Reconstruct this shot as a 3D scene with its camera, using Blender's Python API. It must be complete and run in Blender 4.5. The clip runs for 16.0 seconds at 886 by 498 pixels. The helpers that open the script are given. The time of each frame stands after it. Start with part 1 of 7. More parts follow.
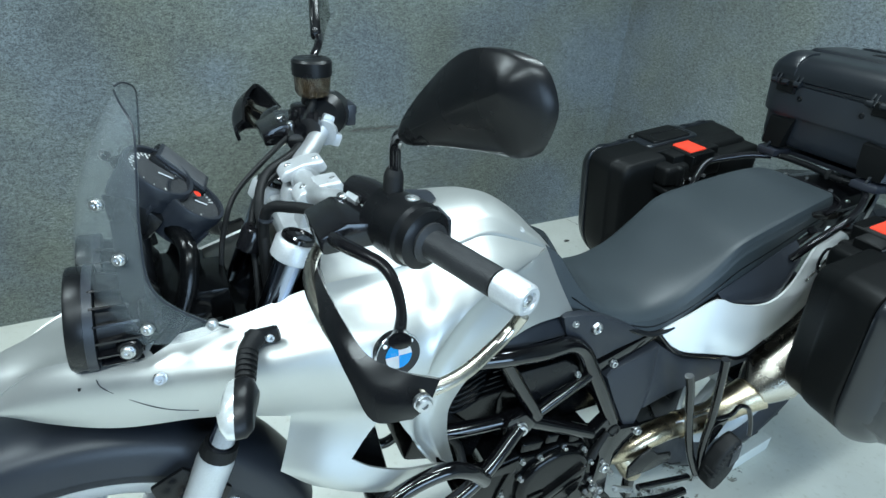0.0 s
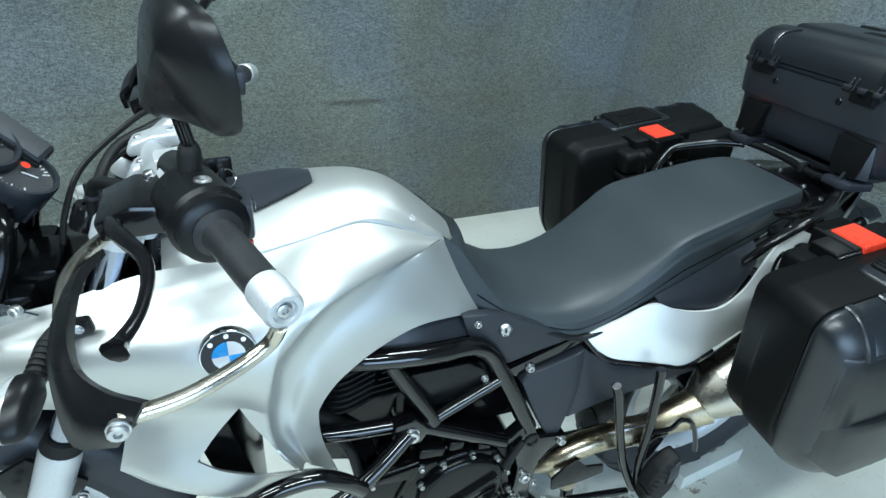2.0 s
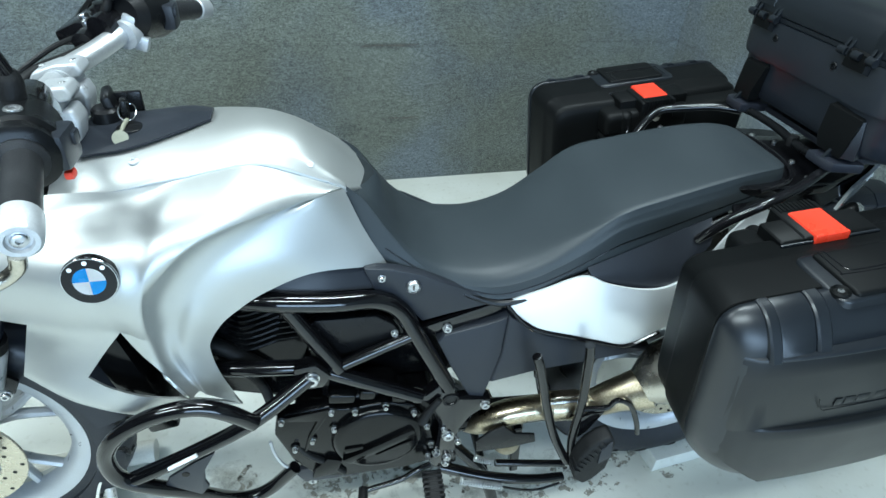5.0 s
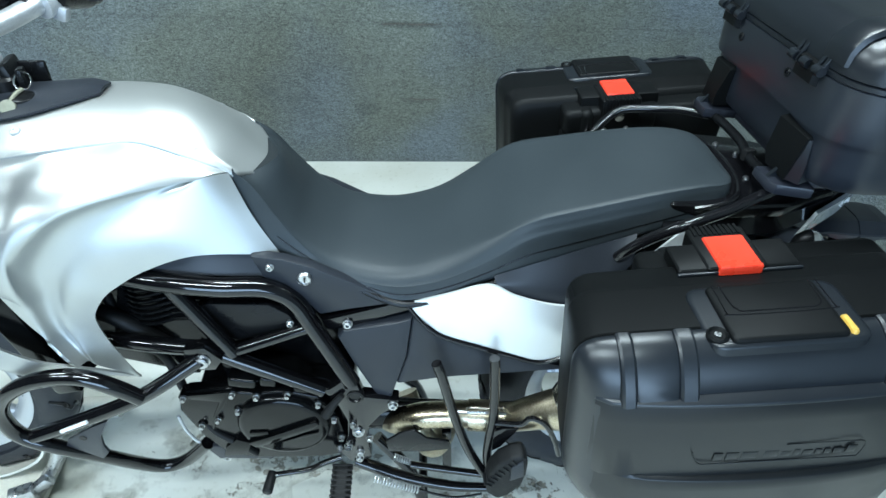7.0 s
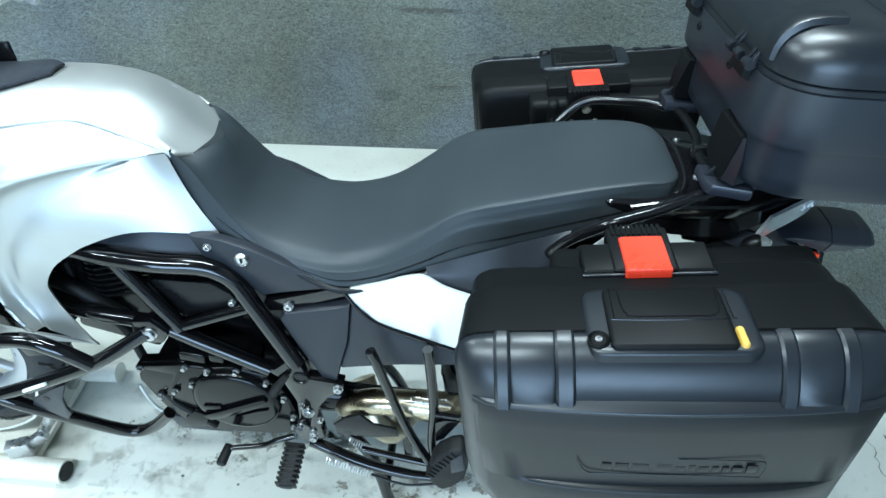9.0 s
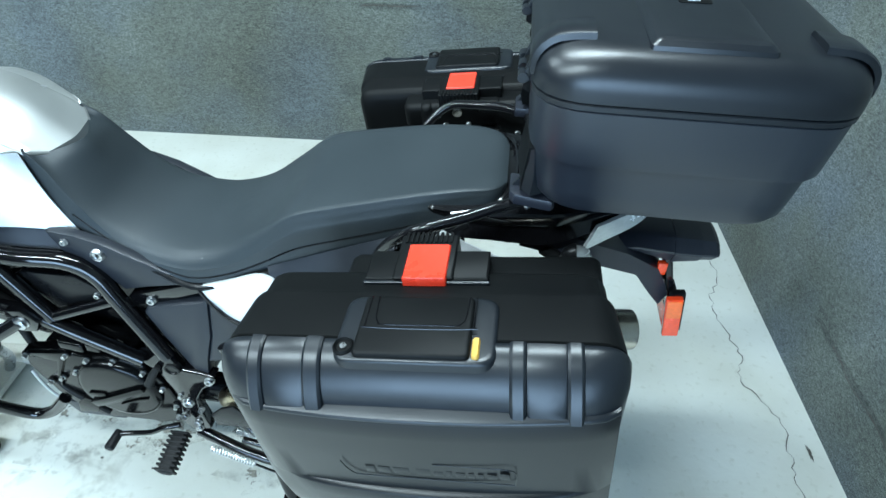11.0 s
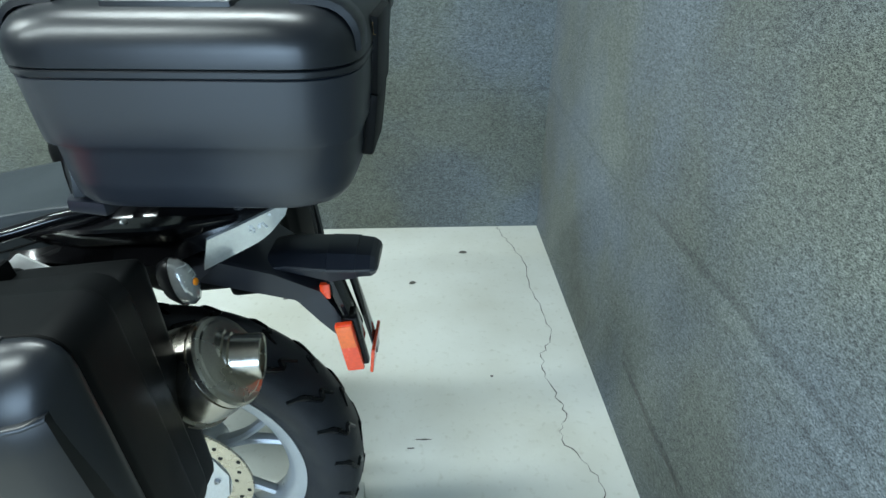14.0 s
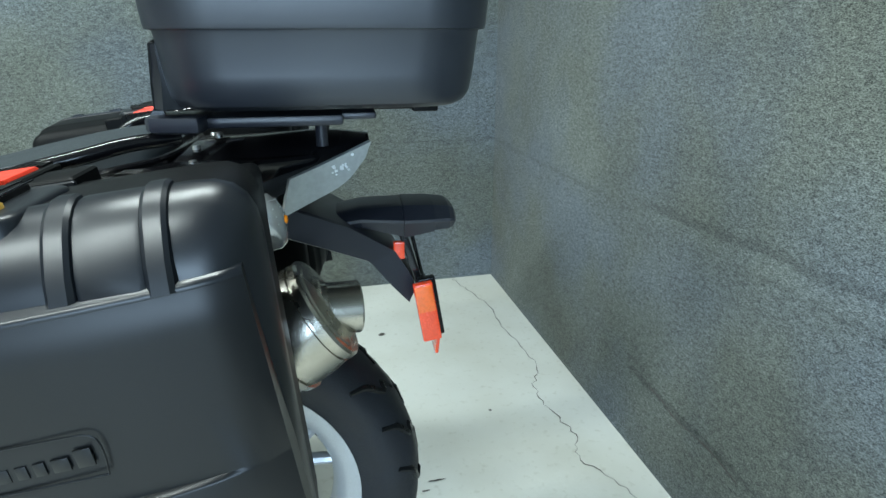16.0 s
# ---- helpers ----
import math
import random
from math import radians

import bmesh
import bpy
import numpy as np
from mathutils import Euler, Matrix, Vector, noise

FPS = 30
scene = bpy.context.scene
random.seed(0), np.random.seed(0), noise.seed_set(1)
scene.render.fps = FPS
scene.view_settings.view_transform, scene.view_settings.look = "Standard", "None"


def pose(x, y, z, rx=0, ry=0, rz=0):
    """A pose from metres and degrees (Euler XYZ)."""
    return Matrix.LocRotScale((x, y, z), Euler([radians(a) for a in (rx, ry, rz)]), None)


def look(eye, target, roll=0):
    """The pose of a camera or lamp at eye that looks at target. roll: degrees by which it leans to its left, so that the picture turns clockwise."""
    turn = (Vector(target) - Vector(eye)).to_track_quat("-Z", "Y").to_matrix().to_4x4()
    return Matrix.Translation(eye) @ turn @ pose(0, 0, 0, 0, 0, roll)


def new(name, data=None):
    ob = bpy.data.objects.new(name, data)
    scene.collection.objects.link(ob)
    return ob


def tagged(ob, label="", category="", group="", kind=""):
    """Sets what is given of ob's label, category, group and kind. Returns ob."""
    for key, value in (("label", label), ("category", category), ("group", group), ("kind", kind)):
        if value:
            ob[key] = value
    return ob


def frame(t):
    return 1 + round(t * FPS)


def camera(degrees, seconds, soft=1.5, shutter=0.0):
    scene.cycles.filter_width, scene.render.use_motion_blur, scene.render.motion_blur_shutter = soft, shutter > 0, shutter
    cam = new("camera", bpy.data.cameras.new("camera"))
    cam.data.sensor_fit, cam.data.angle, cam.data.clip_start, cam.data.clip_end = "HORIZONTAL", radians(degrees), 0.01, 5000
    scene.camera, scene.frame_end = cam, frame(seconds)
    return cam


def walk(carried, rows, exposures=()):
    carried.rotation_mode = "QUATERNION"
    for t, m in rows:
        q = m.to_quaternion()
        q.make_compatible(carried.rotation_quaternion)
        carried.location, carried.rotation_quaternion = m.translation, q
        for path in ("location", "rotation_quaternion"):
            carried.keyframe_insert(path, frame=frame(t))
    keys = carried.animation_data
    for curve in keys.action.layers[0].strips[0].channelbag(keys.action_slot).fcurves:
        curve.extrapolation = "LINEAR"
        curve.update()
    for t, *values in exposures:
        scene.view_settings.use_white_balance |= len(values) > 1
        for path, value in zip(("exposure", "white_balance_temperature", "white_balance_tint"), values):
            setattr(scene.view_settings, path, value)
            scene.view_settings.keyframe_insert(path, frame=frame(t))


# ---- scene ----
cam = camera(75.3, 16.0)
PATH = [
    (0, (-0.177, -0.052, 1.435), (0.693, 1.477, 0.484), 3.9),
    (0.5, (-0.113, -0.055, 1.436), (0.697, 1.49, 0.458), 4.0),
    (1, (-0.047, -0.066, 1.435), (0.721, 1.497, 0.452), 3.8),
    (1.5, (0.02, -0.071, 1.439), (0.773, 1.481, 0.427), 4.0),
    (2, (0.078, -0.069, 1.418), (0.835, 1.472, 0.393), 4.6),
    (2.5, (0.129, -0.061, 1.413), (0.871, 1.471, 0.362), 4.6),
    (3, (0.15, -0.06, 1.413), (0.859, 1.476, 0.347), 4.9),
    (3.5, (0.205, -0.083, 1.418), (0.835, 1.464, 0.318), 4.3),
    (6, (0.496, -0.149, 1.427), (0.846, 1.397, 0.207), 4.6),
    (6.5, (0.589, -0.144, 1.421), (0.863, 1.405, 0.186), 4.2),
    (7, (0.648, -0.134, 1.436), (0.862, 1.412, 0.186), 4.1),
    (7.5, (0.67, -0.132, 1.429), (0.844, 1.408, 0.165), 4.2),
    (8, (0.727, -0.135, 1.435), (0.846, 1.401, 0.159), 3.6),
    (10.3, (1.025, -0.133, 1.456), (0.962, 1.378, 0.147), 1.3),
    (10.5, (1.059, -0.128, 1.462), (0.991, 1.379, 0.149), 1.3),
    (11, (1.154, -0.123, 1.474), (1.078, 1.381, 0.158), 1.3),
    (11.5, (1.246, -0.119, 1.481), (1.164, 1.384, 0.164), 1.2),
    (12, (1.359, -0.116, 1.485), (1.267, 1.39, 0.173), 0.8),
    (12.5, (1.45, -0.114, 1.474), (1.368, 1.414, 0.186), 0.6),
    (13, (1.536, -0.122, 1.444), (1.479, 1.452, 0.212), 0.4),
    (13.5, (1.605, -0.133, 1.392), (1.586, 1.514, 0.256), 0.3),
    (14, (1.645, -0.124, 1.317), (1.714, 1.599, 0.305), 0.1),
    (14.5, (1.646, -0.121, 1.243), (1.831, 1.651, 0.334), 0.0),
    (15, (1.584, -0.145, 1.153), (1.876, 1.66, 0.343), 0.0),
    (15.5, (1.477, -0.155, 1.108), (1.856, 1.664, 0.367), -0.0),
    (16, (1.377, -0.145, 1.097), (1.806, 1.68, 0.4), -0.2),
]
# seconds, stops, kelvin, tint
EXPOSURES = [
    (0, -0.2, 6450, 10), (1.5, -0.18, 6480, 10), (3.5, -0.19, 6500, 10), (7.5, 0.05, 6300, 10), (10.5, 0.18, 6150, 8), (11.5, 0.1, 6150, 8),
    (12.5, -0.1, 6350, 10), (13.3, -0.12, 6600, 10), (14.0, 0.0, 6750, 10), (14.5, -0.02, 6800, 10), (15.2, 0.03, 6850, 10), (16, 0.06, 6850, 10),
]
walk(cam, [(t, look(eye, target, roll)) for t, eye, target, roll in PATH], EXPOSURES)
from mathutils.bvhtree import BVHTree

# ---- light ----
world = bpy.data.worlds.new("room")
scene.world = world
world.use_nodes = True
world.node_tree.nodes["Background"].inputs[0].default_value = (0.55, 0.62, 0.66, 1)
world.node_tree.nodes["Background"].inputs[1].default_value = 0.05
LAMP_POWER = 55.0
LAMP_COLOUR = (0.84, 1.0, 1.04)
LAMPS = [(-1.2, 0.8), (0.95, 0.8), (-1.4, -0.7), (0.1, -0.7)]
WINDOW_POWER = 170.0
WINDOW_COLOUR = (0.54, 0.80, 1.10)
CEILING = 2.9


# ---- materials ----
def material(name, base, rough=0.5, metal=0.0, vary=0.12, scale=30.0, bump=0.0, fine=300.0, tint=None, spread=0.12, coat=0.0, spec=0.5):
    """A surface with stains at a large scale and grain at a small one."""
    m = bpy.data.materials.new(name)
    m.use_nodes = True
    nt = m.node_tree
    p = nt.nodes["Principled BSDF"]
    p.inputs["Metallic"].default_value = metal
    p.inputs["Coat Weight"].default_value = coat
    p.inputs["Specular IOR Level"].default_value = spec
    p.inputs["Coat Roughness"].default_value = 0.15
    tc = nt.nodes.new("ShaderNodeTexCoord")
    big = nt.nodes.new("ShaderNodeTexNoise")
    big.inputs["Scale"].default_value = scale
    big.inputs["Detail"].default_value = 4
    small = nt.nodes.new("ShaderNodeTexNoise")
    small.inputs["Scale"].default_value = fine
    small.inputs["Detail"].default_value = 3
    nt.links.new(tc.outputs["Object"], big.inputs["Vector"])
    nt.links.new(tc.outputs["Object"], small.inputs["Vector"])
    add = nt.nodes.new("ShaderNodeMath")
    add.operation = "ADD"
    nt.links.new(big.outputs["Fac"], add.inputs[0])
    nt.links.new(small.outputs["Fac"], add.inputs[1])
    half = nt.nodes.new("ShaderNodeMath")
    half.operation = "MULTIPLY"
    half.inputs[1].default_value = 0.5
    nt.links.new(add.outputs[0], half.inputs[0])
    ramp = nt.nodes.new("ShaderNodeValToRGB")
    lo = [max(0.0, c * (1 - vary)) for c in base]
    hi = [min(1.0, c * (1 + vary)) for c in (tint or base)]
    ramp.color_ramp.elements[0].position, ramp.color_ramp.elements[0].color = 0.33, (*lo, 1)
    ramp.color_ramp.elements[1].position, ramp.color_ramp.elements[1].color = 0.67, (*hi, 1)
    nt.links.new(half.outputs[0], ramp.inputs[0])
    nt.links.new(ramp.outputs[0], p.inputs["Base Color"])
    mr = nt.nodes.new("ShaderNodeMapRange")
    mr.inputs["To Min"].default_value = max(0.02, rough - spread)
    mr.inputs["To Max"].default_value = min(1.0, rough + spread)
    mr.inputs["From Min"].default_value, mr.inputs["From Max"].default_value = 0.3, 0.7
    nt.links.new(big.outputs["Fac"], mr.inputs[0])
    nt.links.new(mr.outputs[0], p.inputs["Roughness"])
    if bump:
        b = nt.nodes.new("ShaderNodeBump")
        b.inputs["Strength"].default_value = bump
        b.inputs["Distance"].default_value = 0.002
        nt.links.new(small.outputs["Fac"], b.inputs["Height"])
        nt.links.new(b.outputs[0], p.inputs["Normal"])
    return m


SILVER = material("silver_paint", (0.445, 0.458, 0.45), 0.42, 0.78, 0.03, 6, 0.01, 900, spread=0.02, coat=0.06)
WHITE_PAINT = material("white_silver_paint", (0.74, 0.77, 0.78), 0.36, 0.5, 0.03, 6, 0.02, 900, spread=0.03, coat=0.3)
PLASTIC = material("black_plastic", (0.0048, 0.0052, 0.006), 0.3, 0.0, 0.2, 12, 0.05, 700, spec=0.22)
CASE = material("case_plastic", (0.0065, 0.0085, 0.0115), 0.335, 0.0, 0.15, 8, 0.006, 1200, spread=0.03, spec=0.5)
CASE_TUB = material("case_tub_plastic", (0.0105, 0.014, 0.0205), 0.36, 0.0, 0.12, 8, 0.006, 1200, spread=0.03, spec=0.7)
CASE_PANEL = material("grained_case_plastic", (0.006, 0.007, 0.008), 0.34, 0.0, 0.15, 9, 0.02, 1000, spread=0.05, spec=0.34)
CASE_DARK = material("case_base_plastic", (0.0042, 0.0047, 0.005), 0.45, 0.0, 0.15, 8, 0.012, 1000, spread=0.05, spec=0.11)
GLOSS = material("gloss_black", (0.005, 0.005, 0.006), 0.12, 0.0, 0.2, 25, 0.02, 600, spread=0.04, coat=0.25, spec=0.30)
FRAME_PAINT = material("frame_paint", (0.003, 0.003, 0.0036), 0.07, 0.0, 0.15, 30, 0.01, 500, spread=0.03, coat=0.2, spec=0.45)
ENGINE = material("engine_black", (0.0022, 0.0024, 0.0027), 0.16, 0.0, 0.3, 20, 0.03, 350, spread=0.05, coat=0.0, spec=0.2)
GREY_PANEL = material("grey_panel", (0.017, 0.02, 0.026), 0.37, 0.0, 0.1, 9, 0.05, 900, spread=0.05, spec=0.30)
CARRIER = material("carrier_plastic", (0.017, 0.0195, 0.027), 0.33, 0.0, 0.08, 9, 0.03, 900, spread=0.05, spec=0.5)
SEAT = material("seat_vinyl", (0.024, 0.031, 0.036), 0.46, 0.0, 0.12, 7, 0.16, 520, spread=0.05, spec=0.32)
RUBBER = material("rubber", (0.0055, 0.006, 0.0066), 0.55, 0.0, 0.2, 14, 0.3, 350, spec=0.22)
TYRE = material("tyre_rubber", (0.014, 0.0165, 0.0215), 0.48, 0.0, 0.2, 18, 0.25, 350, spec=0.3)
TAIL_LENS = material("tail_lens", (0.62, 0.65, 0.65), 0.12, 0.5, 0.1, 90, 0.15, 160, spread=0.05, coat=0.7)
GRIP = material("grip_rubber", (0.016, 0.017, 0.019), 0.45, 0.0, 0.15, 20, 0.3, 600, spec=0.30)
ALLOY = material("cast_alloy", (0.62, 0.64, 0.66), 0.38, 0.85, 0.1, 25, 0.2, 400)
ALLOY_WHITE = material("painted_alloy", (0.46, 0.48, 0.50), 0.38, 0.45, 0.08, 25, 0.15, 400)
STEEL = material("brushed_steel", (0.48, 0.45, 0.39), 0.26, 1.0, 0.12, 18, 0.05, 500, spread=0.05)
GOLD_STEEL = material("heat_tinted_steel", (0.40, 0.325, 0.205), 0.33, 1.0, 0.25, 14, 0.06, 300, tint=(0.52, 0.46, 0.35))
CHROME = material("chrome", (0.72, 0.73, 0.75), 0.1, 1.0, 0.05, 20, spread=0.03)
FORK_TUBE = material("fork_chrome", (0.30, 0.33, 0.40), 0.1, 1.0, 0.08, 20, spread=0.03)
BOLT = material("zinc_bolt", (0.48, 0.49, 0.5), 0.33, 1.0, 0.1, 80)
DISC = material("disc_steel", (0.58, 0.53, 0.43), 0.3, 1.0, 0.1, 60, 0.1, 500)
RED = material("red_plastic", (0.72, 0.045, 0.02), 0.35, 0.0, 0.08, 20)
REFLECTOR = material("red_reflector", (0.86, 0.06, 0.012), 0.18, 0.0, 0.12, 120, 0.3, 260, coat=0.6)
AMBER = material("amber_lens", (0.85, 0.26, 0.01), 0.2, 0.0, 0.12, 120, 0.3, 260, coat=0.5)
ORANGE = material("orange_reflector", (0.86, 0.13, 0.014), 0.18, 0.0, 0.12, 120, 0.3, 260, coat=0.6)
YELLOW = material("yellow_plastic", (0.55, 0.33, 0.06), 0.4)
LENS = material("clear_lens", (0.42, 0.44, 0.44), 0.1, 0.6, 0.12, 60, 0.12, 160, spread=0.05, coat=0.7)
BLUE = material("roundel_blue", (0.0, 0.36, 0.82), 0.25, 0.0, 0.05, 30, coat=0.6)
ENAMEL = material("roundel_white", (0.82, 0.84, 0.85), 0.25, 0.0, 0.03, 30, coat=0.6)
DIAL = material("dial_face", (0.05, 0.053, 0.058), 0.45)
MARK = material("dial_mark", (0.8, 0.8, 0.78), 0.5)
GREY_KEY = material("key_tag", (0.2, 0.2, 0.15), 0.55)
SPRING = material("zinc_spring", (0.55, 0.57, 0.58), 0.35, 0.9, 0.1, 60)
CREAM = material("cream_steel", (0.66, 0.65, 0.58), 0.45, 0.0, 0.1, 12, 0.1, 200)
CRACK = material("crack_dirt", (0.09, 0.085, 0.075), 0.9, 0.0, 0.4, 40)
MIRROR = material("mirror_glass", (0.85, 0.87, 0.88), 0.02, 1.0, 0.01, 5, spread=0.0)
CEILING_PAINT = material("ceiling_paint", (0.08, 0.083, 0.072), 0.8, 0.0, 0.04, 2, 0.1, 80)
WALL_PAINT = material("painted_wall", (0.07, 0.075, 0.078), 0.8, 0.0, 0.05, 2, 0.1, 80)
# unseen far end, darkened so black parts facing it reflect little light
UNSEEN_DARK_WALL = material("unseen_dark_wall", (0.025, 0.027, 0.028), 0.8, 0.0, 0.05, 2, 0.1, 80)


def glass(name, colour, clear=0.8, rough=0.03):
    m = bpy.data.materials.new(name)
    m.use_nodes = True
    nt = m.node_tree
    p = nt.nodes["Principled BSDF"]
    p.inputs["Base Color"].default_value = (*colour, 1)
    p.inputs["Roughness"].default_value = rough
    n = nt.nodes.new("ShaderNodeTexNoise")
    n.inputs["Scale"].default_value = 9
    mr = nt.nodes.new("ShaderNodeMapRange")
    mr.inputs["To Min"].default_value, mr.inputs["To Max"].default_value = 1 - clear - 0.04, 1 - clear + 0.05
    nt.links.new(n.outputs["Fac"], mr.inputs[0])
    nt.links.new(mr.outputs[0], p.inputs["Alpha"])
    return m


# pale base colour stands in for hazy reflections on the windscreen
SMOKE_SHEEN = glass("smoked_screen_sheen", (0.2, 0.235, 0.25), 0.85, 0.05)
CLEAR = glass("instrument_glass", (0.01, 0.01, 0.01), 0.9, 0.03)
BROWN = glass("brown_reservoir", (0.05, 0.035, 0.02), 0.25, 0.15)


def carpet():
    m = bpy.data.materials.new("grey_wall_carpet")
    m.use_nodes = True
    nt = m.node_tree
    p = nt.nodes["Principled BSDF"]
    p.inputs["Roughness"].default_value = 0.95
    p.inputs["Specular IOR Level"].default_value = 0.15
    p.inputs["Sheen Weight"].default_value = 0.04
    tc = nt.nodes.new("ShaderNodeTexCoord")
    stretch = nt.nodes.new("ShaderNodeMapping")
    stretch.inputs["Scale"].default_value = (0.5, 0.5, 1.3)
    nt.links.new(tc.outputs["Object"], stretch.inputs["Vector"])
    fibre = nt.nodes.new("ShaderNodeTexNoise")
    fibre.inputs["Scale"].default_value, fibre.inputs["Detail"].default_value, fibre.inputs["Roughness"].default_value = 600, 4, 0.72
    stain = nt.nodes.new("ShaderNodeTexNoise")
    stain.inputs["Scale"].default_value, stain.inputs["Detail"].default_value = 1.7, 5
    mid = nt.nodes.new("ShaderNodeTexNoise")
    mid.inputs["Scale"].default_value, mid.inputs["Detail"].default_value = 120, 5
    for n in (fibre, mid):
        nt.links.new(stretch.outputs[0], n.inputs["Vector"])
    nt.links.new(tc.outputs["Object"], stain.inputs["Vector"])
    r1 = nt.nodes.new("ShaderNodeValToRGB")
    e = r1.color_ramp.elements
    e[0].position, e[0].color = 0.38, (0.026, 0.031, 0.034, 1)
    e[1].position, e[1].color = 0.62, (0.252, 0.282, 0.29, 1)
    nt.links.new(fibre.outputs["Fac"], r1.inputs[0])
    r2 = nt.nodes.new("ShaderNodeValToRGB")
    e = r2.color_ramp.elements
    e[0].position, e[0].color = 0.32, (0.74, 0.73, 0.69, 1)
    e[1].position, e[1].color = 0.66, (1.08, 1.10, 1.12, 1)
    nt.links.new(stain.outputs["Fac"], r2.inputs[0])
    r3 = nt.nodes.new("ShaderNodeValToRGB")
    e = r3.color_ramp.elements
    e[0].position, e[0].color = 0.38, (0.82, 0.82, 0.82, 1)
    e[1].position, e[1].color = 0.62, (1.17, 1.17, 1.17, 1)
    nt.links.new(mid.outputs["Fac"], r3.inputs[0])
    out = r1.outputs[0]
    for r in (r2, r3):
        mx = nt.nodes.new("ShaderNodeMix")
        mx.data_type, mx.blend_type = "RGBA", "MULTIPLY"
        mx.inputs["Factor"].default_value = 1.0
        nt.links.new(out, mx.inputs["A"])
        nt.links.new(r.outputs[0], mx.inputs["B"])
        out = mx.outputs["Result"]
    # worn lines rubbed along the wall at bumper height
    sep = nt.nodes.new("ShaderNodeSeparateXYZ")
    nt.links.new(tc.outputs["Object"], sep.inputs[0])
    for height, width, keep in ((0.662, 0.012, 0.82),):
        nodes = []
        for op, v in (("SUBTRACT", height), ("ABSOLUTE", 0), ("DIVIDE", width)):
            n = nt.nodes.new("ShaderNodeMath")
            n.operation = op
            n.inputs[1].default_value = v
            nt.links.new(nodes[-1].outputs[0] if nodes else sep.outputs["Z"], n.inputs[0])
            nodes.append(n)
        wob = nt.nodes.new("ShaderNodeMath")
        wob.operation = "ADD"
        nt.links.new(nodes[-1].outputs[0], wob.inputs[0])
        soft = nt.nodes.new("ShaderNodeMapRange")
        soft.inputs["From Min"].default_value, soft.inputs["From Max"].default_value = 0.38, 0.6
        soft.inputs["To Min"].default_value, soft.inputs["To Max"].default_value = 1.0, 0.0
        nt.links.new(stain.outputs["Fac"], soft.inputs[0])
        nt.links.new(soft.outputs[0], wob.inputs[1])
        tone = nt.nodes.new("ShaderNodeValToRGB")
        e = tone.color_ramp.elements
        e[0].position, e[0].color = 0.1, (keep, keep, keep, 1)
        e[1].position, e[1].color = 1.0, (1, 1, 1, 1)
        nt.links.new(wob.outputs[0], tone.inputs[0])
        mx = nt.nodes.new("ShaderNodeMix")
        mx.data_type, mx.blend_type = "RGBA", "MULTIPLY"
        mx.inputs["Factor"].default_value = 1.0
        nt.links.new(out, mx.inputs["A"])
        nt.links.new(tone.outputs[0], mx.inputs["B"])
        out = mx.outputs["Result"]
    # rubs, smudges, painted fold shading: axis, middle, half length, height, slope, half width, tone
    def calc(op, a, b):
        n = nt.nodes.new("ShaderNodeMath")
        n.operation = op
        for k, q in enumerate((a, b)):
            if isinstance(q, (int, float)):
                n.inputs[k].default_value = q
            else:
                nt.links.new(q, n.inputs[k])
        return n.outputs[0]

    def times(colour, tone):
        mx = nt.nodes.new("ShaderNodeMix")
        mx.data_type, mx.blend_type = "RGBA", "MULTIPLY"
        mx.inputs["Factor"].default_value = 1.0
        nt.links.new(colour, mx.inputs["A"])
        nt.links.new(tone, mx.inputs["B"])
        return mx.outputs["Result"]

    rub_fold = nt.nodes.new("ShaderNodeTexNoise")
    rub_fold.inputs["Scale"].default_value, rub_fold.inputs["Detail"].default_value = 9, 4
    nt.links.new(tc.outputs["Object"], rub_fold.inputs["Vector"])
    wander = calc("MULTIPLY", calc("SUBTRACT", rub_fold.outputs["Fac"], 0.5), 2.6)
    # first two rows paint a fold's ridge: shade above, lit band below
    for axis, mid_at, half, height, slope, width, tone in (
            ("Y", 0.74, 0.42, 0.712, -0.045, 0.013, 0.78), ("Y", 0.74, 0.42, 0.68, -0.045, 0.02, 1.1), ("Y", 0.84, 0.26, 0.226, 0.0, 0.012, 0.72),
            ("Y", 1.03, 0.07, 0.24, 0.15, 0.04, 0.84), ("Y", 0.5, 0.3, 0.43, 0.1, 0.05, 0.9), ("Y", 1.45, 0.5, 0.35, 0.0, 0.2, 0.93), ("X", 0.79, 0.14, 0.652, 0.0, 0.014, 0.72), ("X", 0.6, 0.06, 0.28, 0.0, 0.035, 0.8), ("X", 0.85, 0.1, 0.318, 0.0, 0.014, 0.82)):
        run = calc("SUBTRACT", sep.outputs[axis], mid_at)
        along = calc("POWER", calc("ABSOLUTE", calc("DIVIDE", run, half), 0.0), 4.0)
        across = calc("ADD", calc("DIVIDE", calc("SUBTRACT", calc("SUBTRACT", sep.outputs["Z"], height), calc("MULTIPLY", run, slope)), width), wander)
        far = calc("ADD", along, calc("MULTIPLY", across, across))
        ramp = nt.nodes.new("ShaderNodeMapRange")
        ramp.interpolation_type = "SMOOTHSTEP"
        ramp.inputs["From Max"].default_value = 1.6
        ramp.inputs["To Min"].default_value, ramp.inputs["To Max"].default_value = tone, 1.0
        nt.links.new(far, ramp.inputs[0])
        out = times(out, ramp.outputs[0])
    # slow drift between olive and blue grey
    cloud = nt.nodes.new("ShaderNodeTexNoise")
    cloud.inputs["Scale"].default_value, cloud.inputs["Detail"].default_value = 2.3, 3
    nt.links.new(tc.outputs["Object"], cloud.inputs["Vector"])
    drift = nt.nodes.new("ShaderNodeValToRGB")
    e = drift.color_ramp.elements
